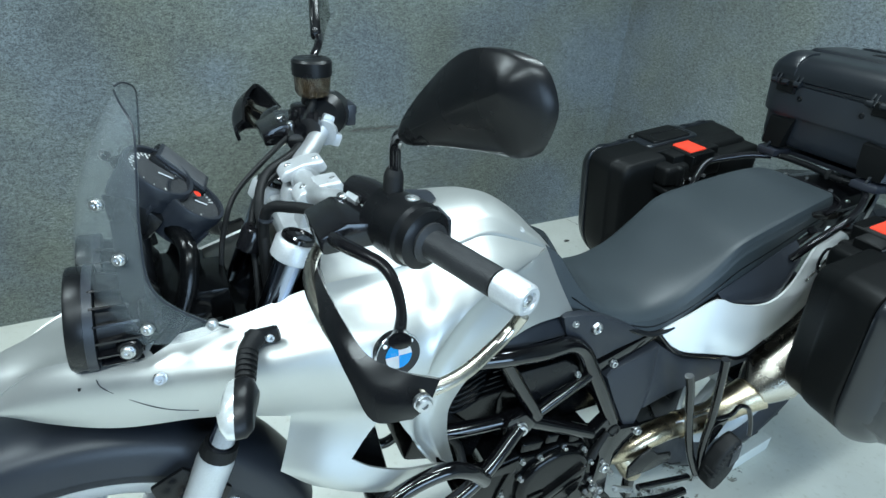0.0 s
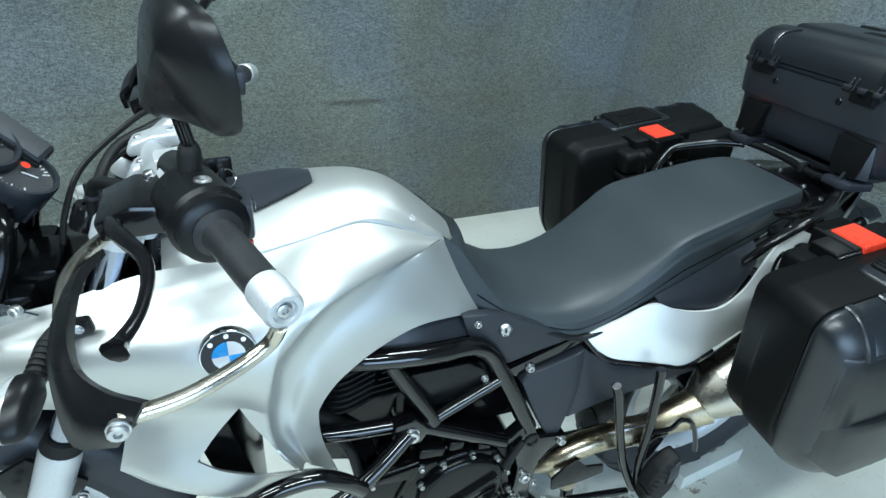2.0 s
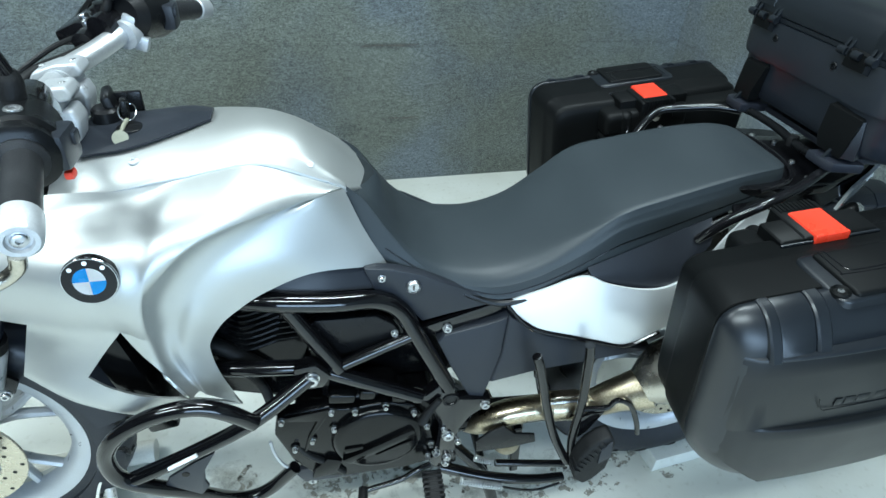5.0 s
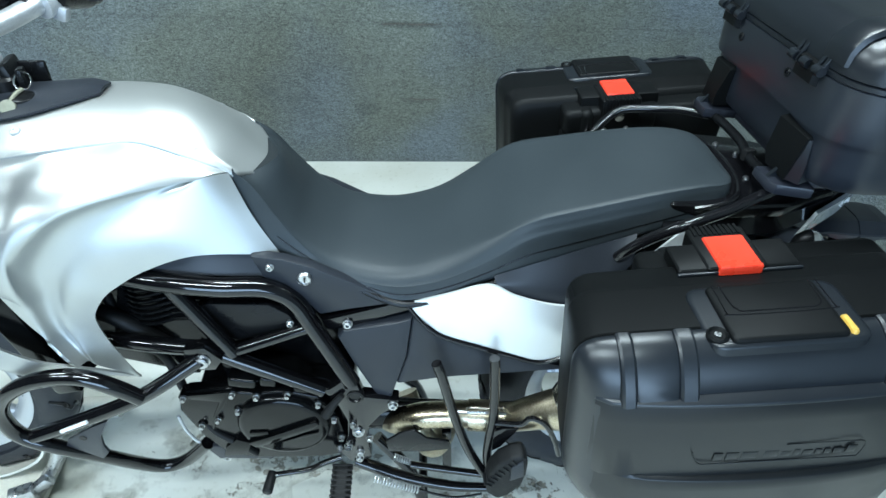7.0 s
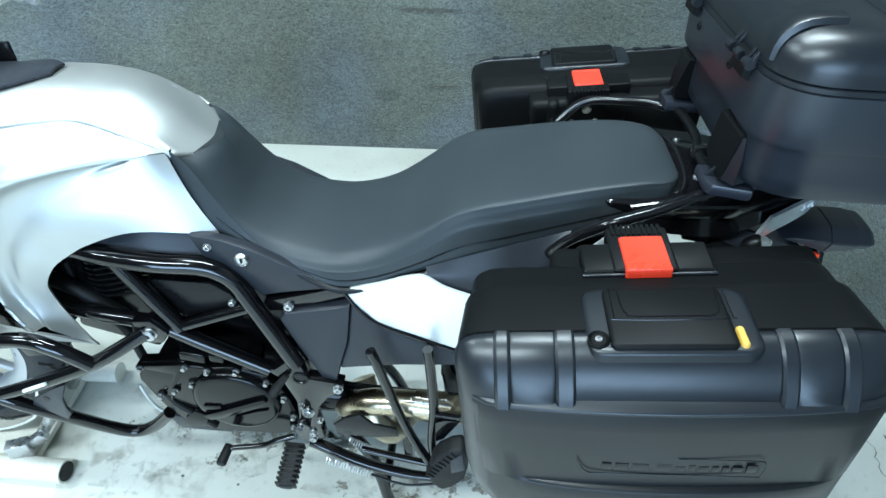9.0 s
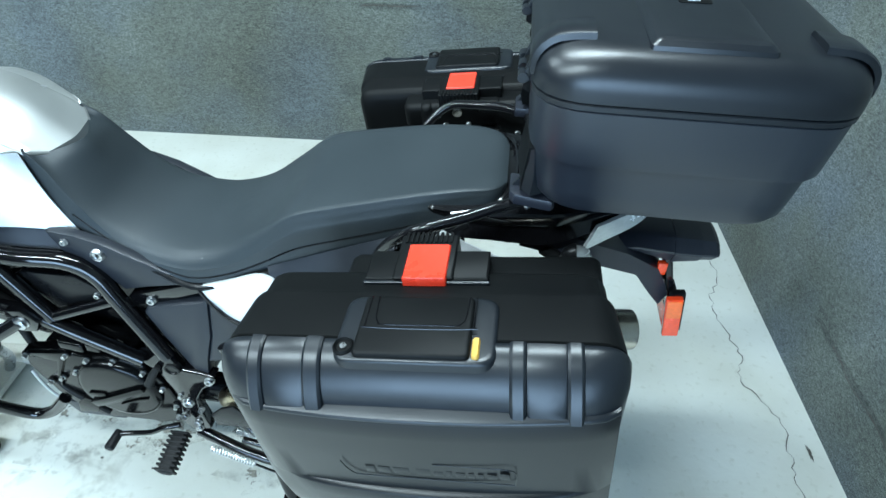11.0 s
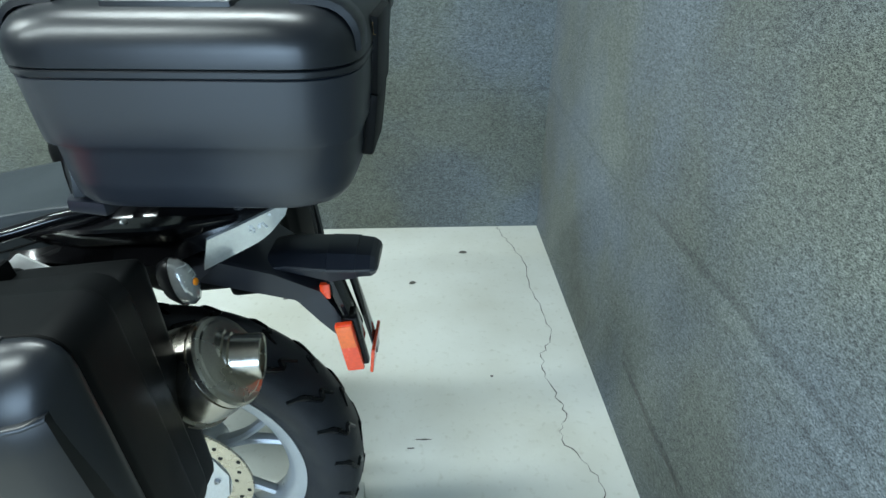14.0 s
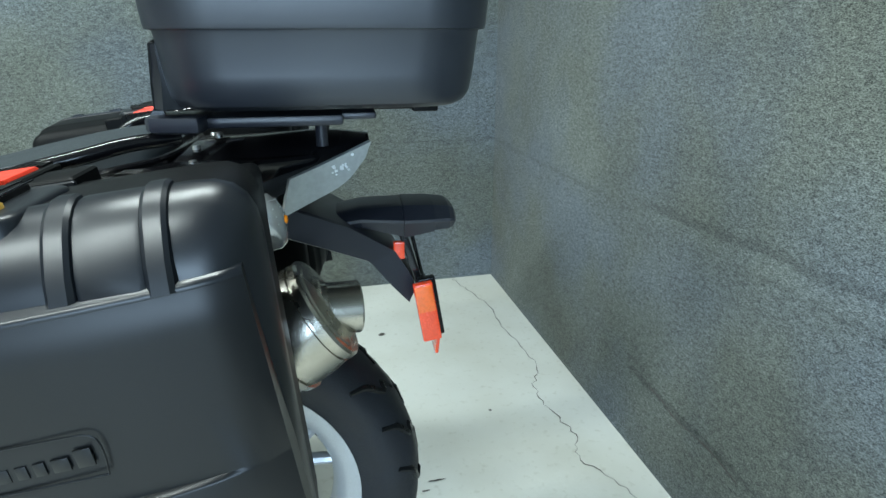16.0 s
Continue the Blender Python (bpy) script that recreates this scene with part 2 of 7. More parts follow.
    e[0].position, e[0].color = 0.4, (1.03, 1.02, 0.9, 1)
    e[1].position, e[1].color = 0.62, (0.97, 1.0, 1.05, 1)
    nt.links.new(cloud.outputs["Fac"], drift.inputs[0])
    out = times(out, drift.outputs[0])
    nt.links.new(out, p.inputs["Base Color"])
    b = nt.nodes.new("ShaderNodeBump")
    b.inputs["Strength"].default_value, b.inputs["Distance"].default_value = 0.8, 0.003
    nt.links.new(fibre.outputs["Fac"], b.inputs["Height"])
    nt.links.new(b.outputs[0], p.inputs["Normal"])
    return m


def floor_paint():
    m = bpy.data.materials.new("painted_concrete")
    m.use_nodes = True
    nt = m.node_tree
    p = nt.nodes["Principled BSDF"]
    tc = nt.nodes.new("ShaderNodeTexCoord")
    big = nt.nodes.new("ShaderNodeTexNoise")
    big.inputs["Scale"].default_value, big.inputs["Detail"].default_value = 2.2, 5
    fine = nt.nodes.new("ShaderNodeTexNoise")
    fine.inputs["Scale"].default_value, fine.inputs["Detail"].default_value = 45, 6
    for n in (big, fine):
        nt.links.new(tc.outputs["Object"], n.inputs["Vector"])
    r1 = nt.nodes.new("ShaderNodeValToRGB")
    e = r1.color_ramp.elements
    e[0].position, e[0].color = 0.3, (0.575, 0.58, 0.515, 1)
    e[1].position, e[1].color = 0.62, (0.69, 0.71, 0.665, 1)
    nt.links.new(big.outputs["Fac"], r1.inputs[0])
    r2 = nt.nodes.new("ShaderNodeValToRGB")
    e = r2.color_ramp.elements
    e[0].position, e[0].color = 0.25, (0.86, 0.85, 0.82, 1)
    e[1].position, e[1].color = 0.42, (1, 1, 1, 1)
    nt.links.new(fine.outputs["Fac"], r2.inputs[0])
    mx = nt.nodes.new("ShaderNodeMix")
    mx.data_type, mx.blend_type = "RGBA", "MULTIPLY"
    mx.inputs["Factor"].default_value = 1.0
    nt.links.new(r1.outputs[0], mx.inputs["A"])
    nt.links.new(r2.outputs[0], mx.inputs["B"])
    nt.links.new(mx.outputs["Result"], p.inputs["Base Color"])
    mr = nt.nodes.new("ShaderNodeMapRange")
    mr.inputs["To Min"].default_value, mr.inputs["To Max"].default_value = 0.38, 0.6
    nt.links.new(big.outputs["Fac"], mr.inputs[0])
    nt.links.new(mr.outputs[0], p.inputs["Roughness"])
    b = nt.nodes.new("ShaderNodeBump")
    b.inputs["Strength"].default_value, b.inputs["Distance"].default_value = 0.25, 0.003
    nt.links.new(fine.outputs["Fac"], b.inputs["Height"])
    nt.links.new(b.outputs[0], p.inputs["Normal"])
    return m


def chipped():
    """Ragged bare spots: a speckled brown-grey that breaks up towards its edges."""
    m = material("bare_concrete", (0.27, 0.255, 0.215), 0.85, 0.0, 0.5, 60, 0.5, 260)
    nt = m.node_tree
    tc = nt.nodes.new("ShaderNodeTexCoord")
    n = nt.nodes.new("ShaderNodeTexNoise")
    n.inputs["Scale"].default_value, n.inputs["Detail"].default_value, n.inputs["Roughness"].default_value = 34, 8, 0.7
    nt.links.new(tc.outputs["Object"], n.inputs["Vector"])
    mr = nt.nodes.new("ShaderNodeMapRange")
    mr.inputs["From Min"].default_value, mr.inputs["From Max"].default_value = 0.53, 0.56
    nt.links.new(n.outputs["Fac"], mr.inputs[0])
    nt.links.new(mr.outputs[0], nt.nodes["Principled BSDF"].inputs["Alpha"])
    return m


CHIP = chipped()
CARPET = carpet()
FLOOR = floor_paint()


def glow(name, colour, strength):
    m = bpy.data.materials.new(name)
    m.use_nodes = True
    p = m.node_tree.nodes["Principled BSDF"]
    p.inputs["Base Color"].default_value = (0.8, 0.8, 0.8, 1)
    p.inputs["Emission Color"].default_value = (*colour, 1)
    p.inputs["Emission Strength"].default_value = strength
    return m


TUBE_GLOW = glow("lit_diffuser", LAMP_COLOUR, 6.0)
SKY_GLOW = glow("daylight_beyond", WINDOW_COLOUR, 0.6)

# ---- mesh helpers ----
ORIGIN = {}


def finish(bm, sharp=38):
    bmesh.ops.recalc_face_normals(bm, faces=bm.faces)
    for f in bm.faces:
        f.smooth = True
    limit = radians(sharp)
    for e in bm.edges:
        if len(e.link_faces) == 2 and e.calc_face_angle(0) > limit:
            e.smooth = False


def thing(name, frame_matrix, base, label, category, group="", kind=""):
    """An Empty at the base of a thing; its parts are given in the axes of frame_matrix."""
    ob = new(name)
    ob.empty_display_size = 0.05
    ob.matrix_world = frame_matrix @ Matrix.Translation(base)
    ORIGIN[ob.name] = Vector(base)
    return tagged(ob, label, category, group, kind)


def part(name, bm, mat, parent=None, label="", sharp=38):
    finish(bm, sharp)
    off = ORIGIN.get(parent.name, Vector()) if parent else Vector()
    bm.transform(Matrix.Translation(-off))
    me = bpy.data.meshes.new(name)
    bm.to_mesh(me)
    bm.free()
    for m in (mat if isinstance(mat, (list, tuple)) else [mat]):
        me.materials.append(m)
    ob = new(name, me)
    if parent:
        ob.parent = parent
    ORIGIN[ob.name] = off
    if label:
        tagged(ob, label)
    return ob


def join(*bms):
    out = bmesh.new()
    for b in bms:
        me = bpy.data.meshes.new("t")
        b.to_mesh(me)
        b.free()
        out.from_mesh(me)
        bpy.data.meshes.remove(me)
    return out


def mirrored(bm):
    """The same mesh on the other side of the long axis."""
    out = bm.copy()
    out.transform(Matrix.Diagonal((1, -1, 1, 1)))
    bmesh.ops.reverse_faces(out, faces=out.faces)
    return out


def curve(pts, n=6):
    """Catmull-Rom through the points, n steps for each span."""
    p = [Vector(q) for q in pts]
    if len(p) < 3:
        return [p[0].lerp(p[-1], k / n) for k in range(n + 1)]
    e = [2 * p[0] - p[1]] + p + [2 * p[-1] - p[-2]]
    out = []
    for i in range(1, len(e) - 2):
        a, b, c, d = e[i - 1:i + 3]
        for k in range(n):
            t = k / n
            out.append(0.5 * (2 * b + (c - a) * t + (2 * a - 5 * b + 4 * c - d) * t * t + (3 * b - a - 3 * c + d) * t ** 3))
    return out + [p[-1]]


def loft(rings, closed=True, caps=True):
    bm = bmesh.new()
    rows = [[bm.verts.new(v) for v in r] for r in rings]
    for a, b in zip(rows, rows[1:]):
        n = len(a)
        for i in range(n if closed else n - 1):
            j = (i + 1) % n
            bm.faces.new((a[i], a[j], b[j], b[i]))
    if caps and closed:
        bm.faces.new(list(reversed(rows[0])))
        bm.faces.new(rows[-1])
    return bm


def tube(pts, r, seg=12, n=6, flat=1.0):
    """A round bar along the curve; r is one radius or one for each point."""
    line = curve(pts, n)
    m = len(line)
    if isinstance(r, (int, float)):
        radii = [r] * m
    else:
        radii = [float(x) for x in np.interp(np.linspace(0, len(r) - 1, m), range(len(r)), r)]
    rings, up = [], None
    for i, p in enumerate(line):
        d = (line[min(i + 1, m - 1)] - line[max(i - 1, 0)]).normalized()
        if up is None:
            up = Vector((0, 0, 1)) if abs(d.z) < 0.9 else Vector((1, 0, 0))
        side = d.cross(up).normalized()
        up = side.cross(d).normalized()
        rings.append([p + radii[i] * (math.cos(2 * math.pi * k / seg) * side + flat * math.sin(2 * math.pi * k / seg) * up) for k in range(seg)])
    return loft(rings)


def spin(profile, centre, axis, seg=32, close=True):
    """A turned body: profile rows of (along the axis, radius)."""
    a = Vector(axis).normalized()
    s = a.orthogonal().normalized()
    t = a.cross(s)
    rings = []
    for h, r in profile:
        rings.append([Vector(centre) + a * h + max(r, 1e-4) * (math.cos(2 * math.pi * k / seg) * s + math.sin(2 * math.pi * k / seg) * t) for k in range(seg)])
    return loft(rings, caps=close)


def bolt(p, axis, r=0.007, h=0.006):
    return spin([(-0.004, r * 1.0), (0.0, r * 1.12), (0.0012, r * 1.1), (0.0015, r * 0.92), (h * 0.8, r * 0.97), (h, r * 0.8), (h, r * 0.42), (h * 0.45, r * 0.4)], p, axis, 12)


def block(c, size, bev=0.004, rot=(0, 0, 0), seg=2):
    bm = bmesh.new()
    bmesh.ops.create_cube(bm, size=1)
    bm.transform(Matrix.Diagonal((*size, 1)))
    if bev:
        bmesh.ops.bevel(bm, geom=bm.edges[:], offset=bev, segments=seg, profile=0.6, affect="EDGES")
    bm.transform(pose(*c, *rot))
    return bm


def prism(poly, y0, y1, bev=0.004, seg=2):
    """A plate: an outline in the long upright plane, from y0 to y1."""
    bm = bmesh.new()
    lo = [bm.verts.new((x, y0, z)) for x, z in poly]
    hi = [bm.verts.new((x, y1, z)) for x, z in poly]
    n = len(poly)
    bm.faces.new(lo)
    bm.faces.new(hi[::-1])
    for i in range(n):
        bm.faces.new((lo[i], hi[i], hi[(i + 1) % n], lo[(i + 1) % n]))
    bmesh.ops.recalc_face_normals(bm, faces=bm.faces)
    if bev:
        bmesh.ops.bevel(bm, geom=bm.edges[:], offset=bev, segments=seg, profile=0.6, affect="EDGES", clamp_overlap=True)
    return bm


def sheet(rows, nu=5, nv=5, thick=0.004, relax=0):
    """A curved panel with thickness, through rows of points."""
    lines = [curve(r, nu) for r in rows]
    cols = [curve([l[i] for l in lines], nv) for i in range(len(lines[0]))]
    bm = bmesh.new()
    g = [[bm.verts.new(v) for v in c] for c in cols]
    for a, b in zip(g, g[1:]):
        for i in range(len(a) - 1):
            bm.faces.new((a[i], a[i + 1], b[i + 1], b[i]))
    bmesh.ops.remove_doubles(bm, verts=bm.verts, dist=1e-5)
    bmesh.ops.recalc_face_normals(bm, faces=bm.faces)
    for _ in range(relax):
        bmesh.ops.smooth_vert(bm, verts=[v for v in bm.verts if not v.is_boundary], factor=0.5, use_axis_x=True, use_axis_y=True, use_axis_z=True)
    if thick:
        bmesh.ops.solidify(bm, geom=bm.faces[:], thickness=thick)
    return bm


def rounded(corners, r, n=4):
    """A closed outline with rounded corners: rows of (u, v), one radius or one each."""
    out = []
    m = len(corners)
    rr = [r] * m if isinstance(r, (int, float)) else r
    for i in range(m):
        p, a, b = Vector(corners[i]), Vector(corners[i - 1]), Vector(corners[(i + 1) % m])
        q = min(rr[i], (a - p).length * 0.48, (b - p).length * 0.48)
        s, e = p + (a - p).normalized() * q, p + (b - p).normalized() * q
        for k in range(n + 1):
            t = k / n
            out.append((1 - t) ** 2 * s + 2 * t * (1 - t) * p + t * t * e)
    return out


def sym(half):
    """A row across the long axis from its left half, centre last."""
    return half + [(x, -y, z) for x, y, z in reversed(half[:-1])]


# ---- room ----
def room():
    x0, x1, y0, y1 = -4.2, 2.198, -4.0, 2.328
    t = 0.15
    floor = part("floor", block(((x0 + x1) / 2, (y0 + y1) / 2, -0.06), (x1 - x0 + 0.6, y1 - y0 + 0.6, 0.12), 0), FLOOR)
    tagged(floor, "white painted concrete floor, cracked and chipped", "floor", kind="structure")
    h = CEILING
    for name, c, s, m, l in (
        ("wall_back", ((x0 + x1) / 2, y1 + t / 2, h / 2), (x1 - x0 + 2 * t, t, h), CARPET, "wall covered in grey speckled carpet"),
        ("wall_end", (x1 + t / 2, (y0 + y1) / 2, h / 2), (t, y1 - y0, h), CARPET, "wall covered in grey speckled carpet with scuffs and a fold shaded in colour"),
        ("wall_front", (-2.775, y0 - t / 2, h / 2), (3.15, t, h), WALL_PAINT, "plain grey painted wall"),
        ("wall_front_side", (2.225, y0 - t / 2, h / 2), (0.25, t, h), WALL_PAINT, "plain grey painted wall"),
        ("wall_front_top", (0.45, y0 - t / 2, h - 0.25), (3.3, t, 0.5), WALL_PAINT, "plain grey painted wall"),
        ("wall_front_base", (0.45, y0 - t / 2, 0.27), (3.3, t, 0.54), WALL_PAINT, "plain grey painted wall below the window"),
        ("wall_far_end", (x0 - t / 2, (y0 + y1) / 2, h / 2), (t, y1 - y0, h), UNSEEN_DARK_WALL, "plain unseen wall, made dark to dim reflections"),
    ):
        tagged(part(name, block(c, s, 0), m), l, "wall", kind="structure")
    ceiling = part("ceiling", block(((x0 + x1) / 2, (y0 + y1) / 2, h + 0.06), (x1 - x0 + 0.3, y1 - y0 + 0.3, 0.12), 0), CEILING_PAINT)
    tagged(ceiling, "plain grey painted ceiling", "ceiling", kind="structure")


room()


def daylight_window():
    """The wide window band behind the camera, with daylight beyond it."""
    y = -4.08
    pane = part("backdrop", block((0.45, y - 0.3, 1.45), (3.7, 0.02, 2.1), 0), SKY_GLOW)
    tagged(pane, "bright daylight beyond the wide window", "backdrop", kind="structure")
    frame = thing("window_1", Matrix.Identity(4), (0.45, y, 0.55), "wide window with a grey steel frame", "window", kind="structure")
    part("window_jamb", block((-1.18, y + 0.03, 1.475), (0.06, 0.2, 1.85), 0.005), WALL_PAINT, frame)
    part("window_jamb", block((2.08, y + 0.03, 1.475), (0.06, 0.2, 1.85), 0.005), WALL_PAINT, frame)
    part("window_sill", block((0.45, y + 0.04, 0.56), (3.2, 0.22, 0.03), 0.005), WALL_PAINT, frame)
    lamp = bpy.data.lights.new("daylight", "AREA")
    lamp.shape, lamp.size, lamp.size_y = "RECTANGLE", 3.15, 1.75
    lamp.energy, lamp.color = WINDOW_POWER, WINDOW_COLOUR
    new("daylight", lamp).matrix_world = pose(0.45, -4.0, 1.48, 90, 0, 0)


daylight_window()


def ceiling_light(x, y):
    t = thing("ceiling_light", Matrix.Identity(4), (x, y, CEILING), "white strip light on the ceiling, switched on", "lamp", "strip lights")
    part("housing", block((x, y, CEILING - 0.03), (1.25, 0.2, 0.06), 0.008), WALL_PAINT, t)
    part("diffuser", block((x, y, CEILING - 0.075), (1.2, 0.15, 0.03), 0.01), TUBE_GLOW, t, "glowing white diffuser")
    lamp = bpy.data.lights.new("strip_lamp", "AREA")
    lamp.shape, lamp.size, lamp.size_y = "RECTANGLE", 1.2, 0.15
    lamp.energy, lamp.color = LAMP_POWER, LAMP_COLOUR
    ob = new("strip_lamp", lamp)
    ob.matrix_world = pose(x, y, CEILING - 0.095)


for lx, ly in LAMPS:
    ceiling_light(lx, ly)

# ---- the motorcycle: x to its tail, y to its right side, z up ----
BIKE = pose(0, 0.747, 0, 0, 0, -3.5)
bike = thing("motorcycle", BIKE, (0.4, 0, 0), "silver and black touring motorcycle raised on its centre stand", "motorcycle")
LEFT, RIGHT = (0, -1, 0), (0, 1, 0)


def both(name, make, mat, label="", sharp=38):
    """The same part on either side."""
    bm = make()
    part(name, mirrored(bm), mat, bike, label, sharp)
    return part(name, bm, mat, bike, label, sharp)


# side fairing with its intake
def quads(lines):
    """A surface over rows of equal length, row by row."""
    bm = bmesh.new()
    g = [[bm.verts.new(v) for v in l] for l in lines]
    for a, b in zip(g, g[1:]):
        for i in range(len(a) - 1):
            bm.faces.new((a[i], a[i + 1], b[i + 1], b[i]))
    return bm


def grid(lines, nv):
    """The same, with nv rounded steps between the rows."""
    cols = [curve([l[i] for l in lines], nv) for i in range(len(lines[0]))]
    return quads(cols)


def shell(bm, t):
    """Gives an open surface a thickness, inwards."""
    bmesh.ops.recalc_face_normals(bm, faces=bm.faces)
    bm.normal_update()
    faces = bm.faces[:]
    edges = [e for e in bm.edges if e.is_boundary]
    twin = {v: bm.verts.new(v.co - v.normal * t) for v in bm.verts[:]}
    for f in faces:
        bm.faces.new([twin[v] for v in reversed(f.verts)])
    for e in edges:
        p, q = e.verts
        bm.faces.new((p, q, twin[q], twin[p]))
    bmesh.ops.recalc_face_normals(bm, faces=bm.faces)
    return bm


def fairing():
    # along the top seam, the fold below it, the outer bulge and the lower edge with the crease over the arch
    top = [(-0.40, -0.035, 0.868), (-0.34, -0.06, 0.902), (-0.26, -0.086, 0.924), (-0.104, -0.118, 0.964), (0.0, -0.124, 0.994), (0.07, -0.1235, 1.0), (0.12, -0.121, 0.999), (0.158, -0.1175, 1.002), (0.198, -0.113, 1.0075), (0.248, -0.1035, 1.0145), (0.30, -0.092, 1.016), (0.36, -0.0885, 0.9965), (0.426, -0.0825, 0.968)]
    fold = [(-0.401, -0.037, 0.866), (-0.34, -0.064, 0.897), (-0.26, -0.094, 0.914), (-0.104, -0.137, 0.943), (0.0, -0.144, 0.969), (0.07, -0.14, 0.981), (0.12, -0.131, 0.987), (0.16, -0.1205, 0.9945), (0.198, -0.1155, 1.006), (0.248, -0.106, 1.0135), (0.30, -0.0945, 1.0153), (0.36, -0.0905, 0.9958), (0.4255, -0.0835, 0.9678)]
    out = [(-0.42, -0.067, 0.841), (-0.34, -0.109, 0.873), (-0.26, -0.1425, 0.9), (-0.09, -0.2185, 0.9335), (0.012, -0.264, 0.956), (0.062, -0.279, 0.962), (0.108, -0.28, 0.961), (0.146, -0.272, 0.957), (0.176, -0.248, 0.968), (0.218, -0.214, 0.982), (0.268, -0.171, 0.998), (0.335, -0.1365, 0.9945), (0.409, -0.101, 0.9765)]
    crease = [(0.389, -0.1148, 0.9705), (0.295, -0.169, 0.973), (0.222, -0.201, 0.957), (0.176, -0.215, 0.917), (0.146, -0.2195, 0.87), (0.136, -0.214, 0.805)]
    low = [(-0.405, -0.05, 0.83), (-0.34, -0.08, 0.818), (-0.26, -0.11, 0.812), (-0.146, -0.14, 0.82), (-0.04, -0.16, 0.803), (0.03, -0.19, 0.81), (0.10, -0.205, 0.815)]
    A, F, B, C = (curve(r, 6) for r in (top, fold, out, low + crease[::-1]))
    lines = [A, [a.lerp(f, 0.5) for a, f in zip(A, F)], F]
    for k in range(1, 15):
        t = k / 14
        lines.append([(1 - t) ** 2 * f + 2 * t * (1 - t) * b + t * t * c for f, b, c in zip(F, B, C)])
    upper = quads(lines)
    inward = [(0.389, -0.1148, 0.9705), (0.312, -0.148, 0.938), (0.25, -0.171, 0.914), (0.212, -0.183, 0.878), (0.184, -0.188, 0.838), (0.17, -0.188, 0.792), (0.167, -0.195, 0.75), (0.176, -0.199, 0.71), (0.191, -0.207, 0.668)]
    tail_d = curve([crease[-1], (0.137, -0.211, 0.755), (0.149, -0.214, 0.715), (0.175, -0.224, 0.678)], 6)
    out_d = C[72:41:-1] + tail_d[1:]
    in_d = curve(inward, 6)
    mid_d = [a * 0.6 + b * 0.4 + Vector((0, 0.012, 0)) for a, b in zip(out_d, in_d)]
    step = grid([out_d, mid_d, in_d], 5)
    head = curve([(0.428, -0.088, 0.9685)] + inward, 6)[:6]
    face = grid([
        head + in_d,
        curve([(0.458, -0.104, 0.9), (0.415, -0.122, 0.908), (0.335, -0.157, 0.9), (0.265, -0.177, 0.878), (0.225, -0.185, 0.848), (0.2, -0.193, 0.818), (0.185, -0.193, 0.785), (0.182, -0.192, 0.745), (0.19, -0.193, 0.70), (0.208, -0.196, 0.642)], 6),
        curve([(0.496, -0.113, 0.83), (0.45, -0.13, 0.846), (0.37, -0.153, 0.858), (0.30, -0.167, 0.838), (0.255, -0.176, 0.812), (0.232, -0.181, 0.793), (0.213, -0.184, 0.765), (0.208, -0.184, 0.74), (0.214, -0.18, 0.68), (0.236, -0.176, 0.598)], 6),
    ], 6)
    side_leg = grid([curve([(0.10, -0.205, 0.815), (0.118, -0.208, 0.77), (0.145, -0.214, 0.725), (0.175, -0.224, 0.678)], 6), tail_d], 3)
    leg_end = curve([(-0.065, -0.18, 0.718), (-0.02, -0.207, 0.715), (0.036, -0.209, 0.733)], 6)
    front_leg = grid([C[24:37], curve([(-0.052, -0.172, 0.76), (0.0, -0.192, 0.765), (0.066, -0.203, 0.772)], 6), leg_end], 4)
    low_leg = grid([
        leg_end,
        curve([(-0.005, -0.195, 0.672), (0.028, -0.22, 0.682), (0.066, -0.218, 0.713)], 6),
        curve([(0.1, -0.195, 0.632), (0.105, -0.222, 0.648), (0.116, -0.224, 0.692)], 6),
        curve([(0.236, -0.176, 0.598), (0.206, -0.20, 0.64), (0.175, -0.224, 0.678)], 6),
    ], 5)
    skin_bm = join(upper, step, face, side_leg, front_leg, low_leg)
    bmesh.ops.remove_doubles(skin_bm, verts=skin_bm.verts, dist=0.0012)
    for _ in range(2):
        bmesh.ops.smooth_vert(skin_bm, verts=[v for v in skin_bm.verts if not v.is_boundary], factor=0.5, use_axis_x=True, use_axis_y=True, use_axis_z=True)
    return shell(skin_bm, 0.004)


bm_f = fairing()
skin = BVHTree.FromBMesh(bm_f)


def on_fairing(x, z):
    """The place on the left fairing at this length and height."""
    p = skin.ray_cast(Vector((x, -1, z)), Vector((0, 1, 0)))[0]
    return p if p else Vector((x, -0.12, z))


fairing_right = part("side_fairing", mirrored(bm_f), SILVER, bike, "silver painted side fairing", 75)
fairing_left = part("side_fairing", bm_f, SILVER, bike, "silver painted side fairing", 75)


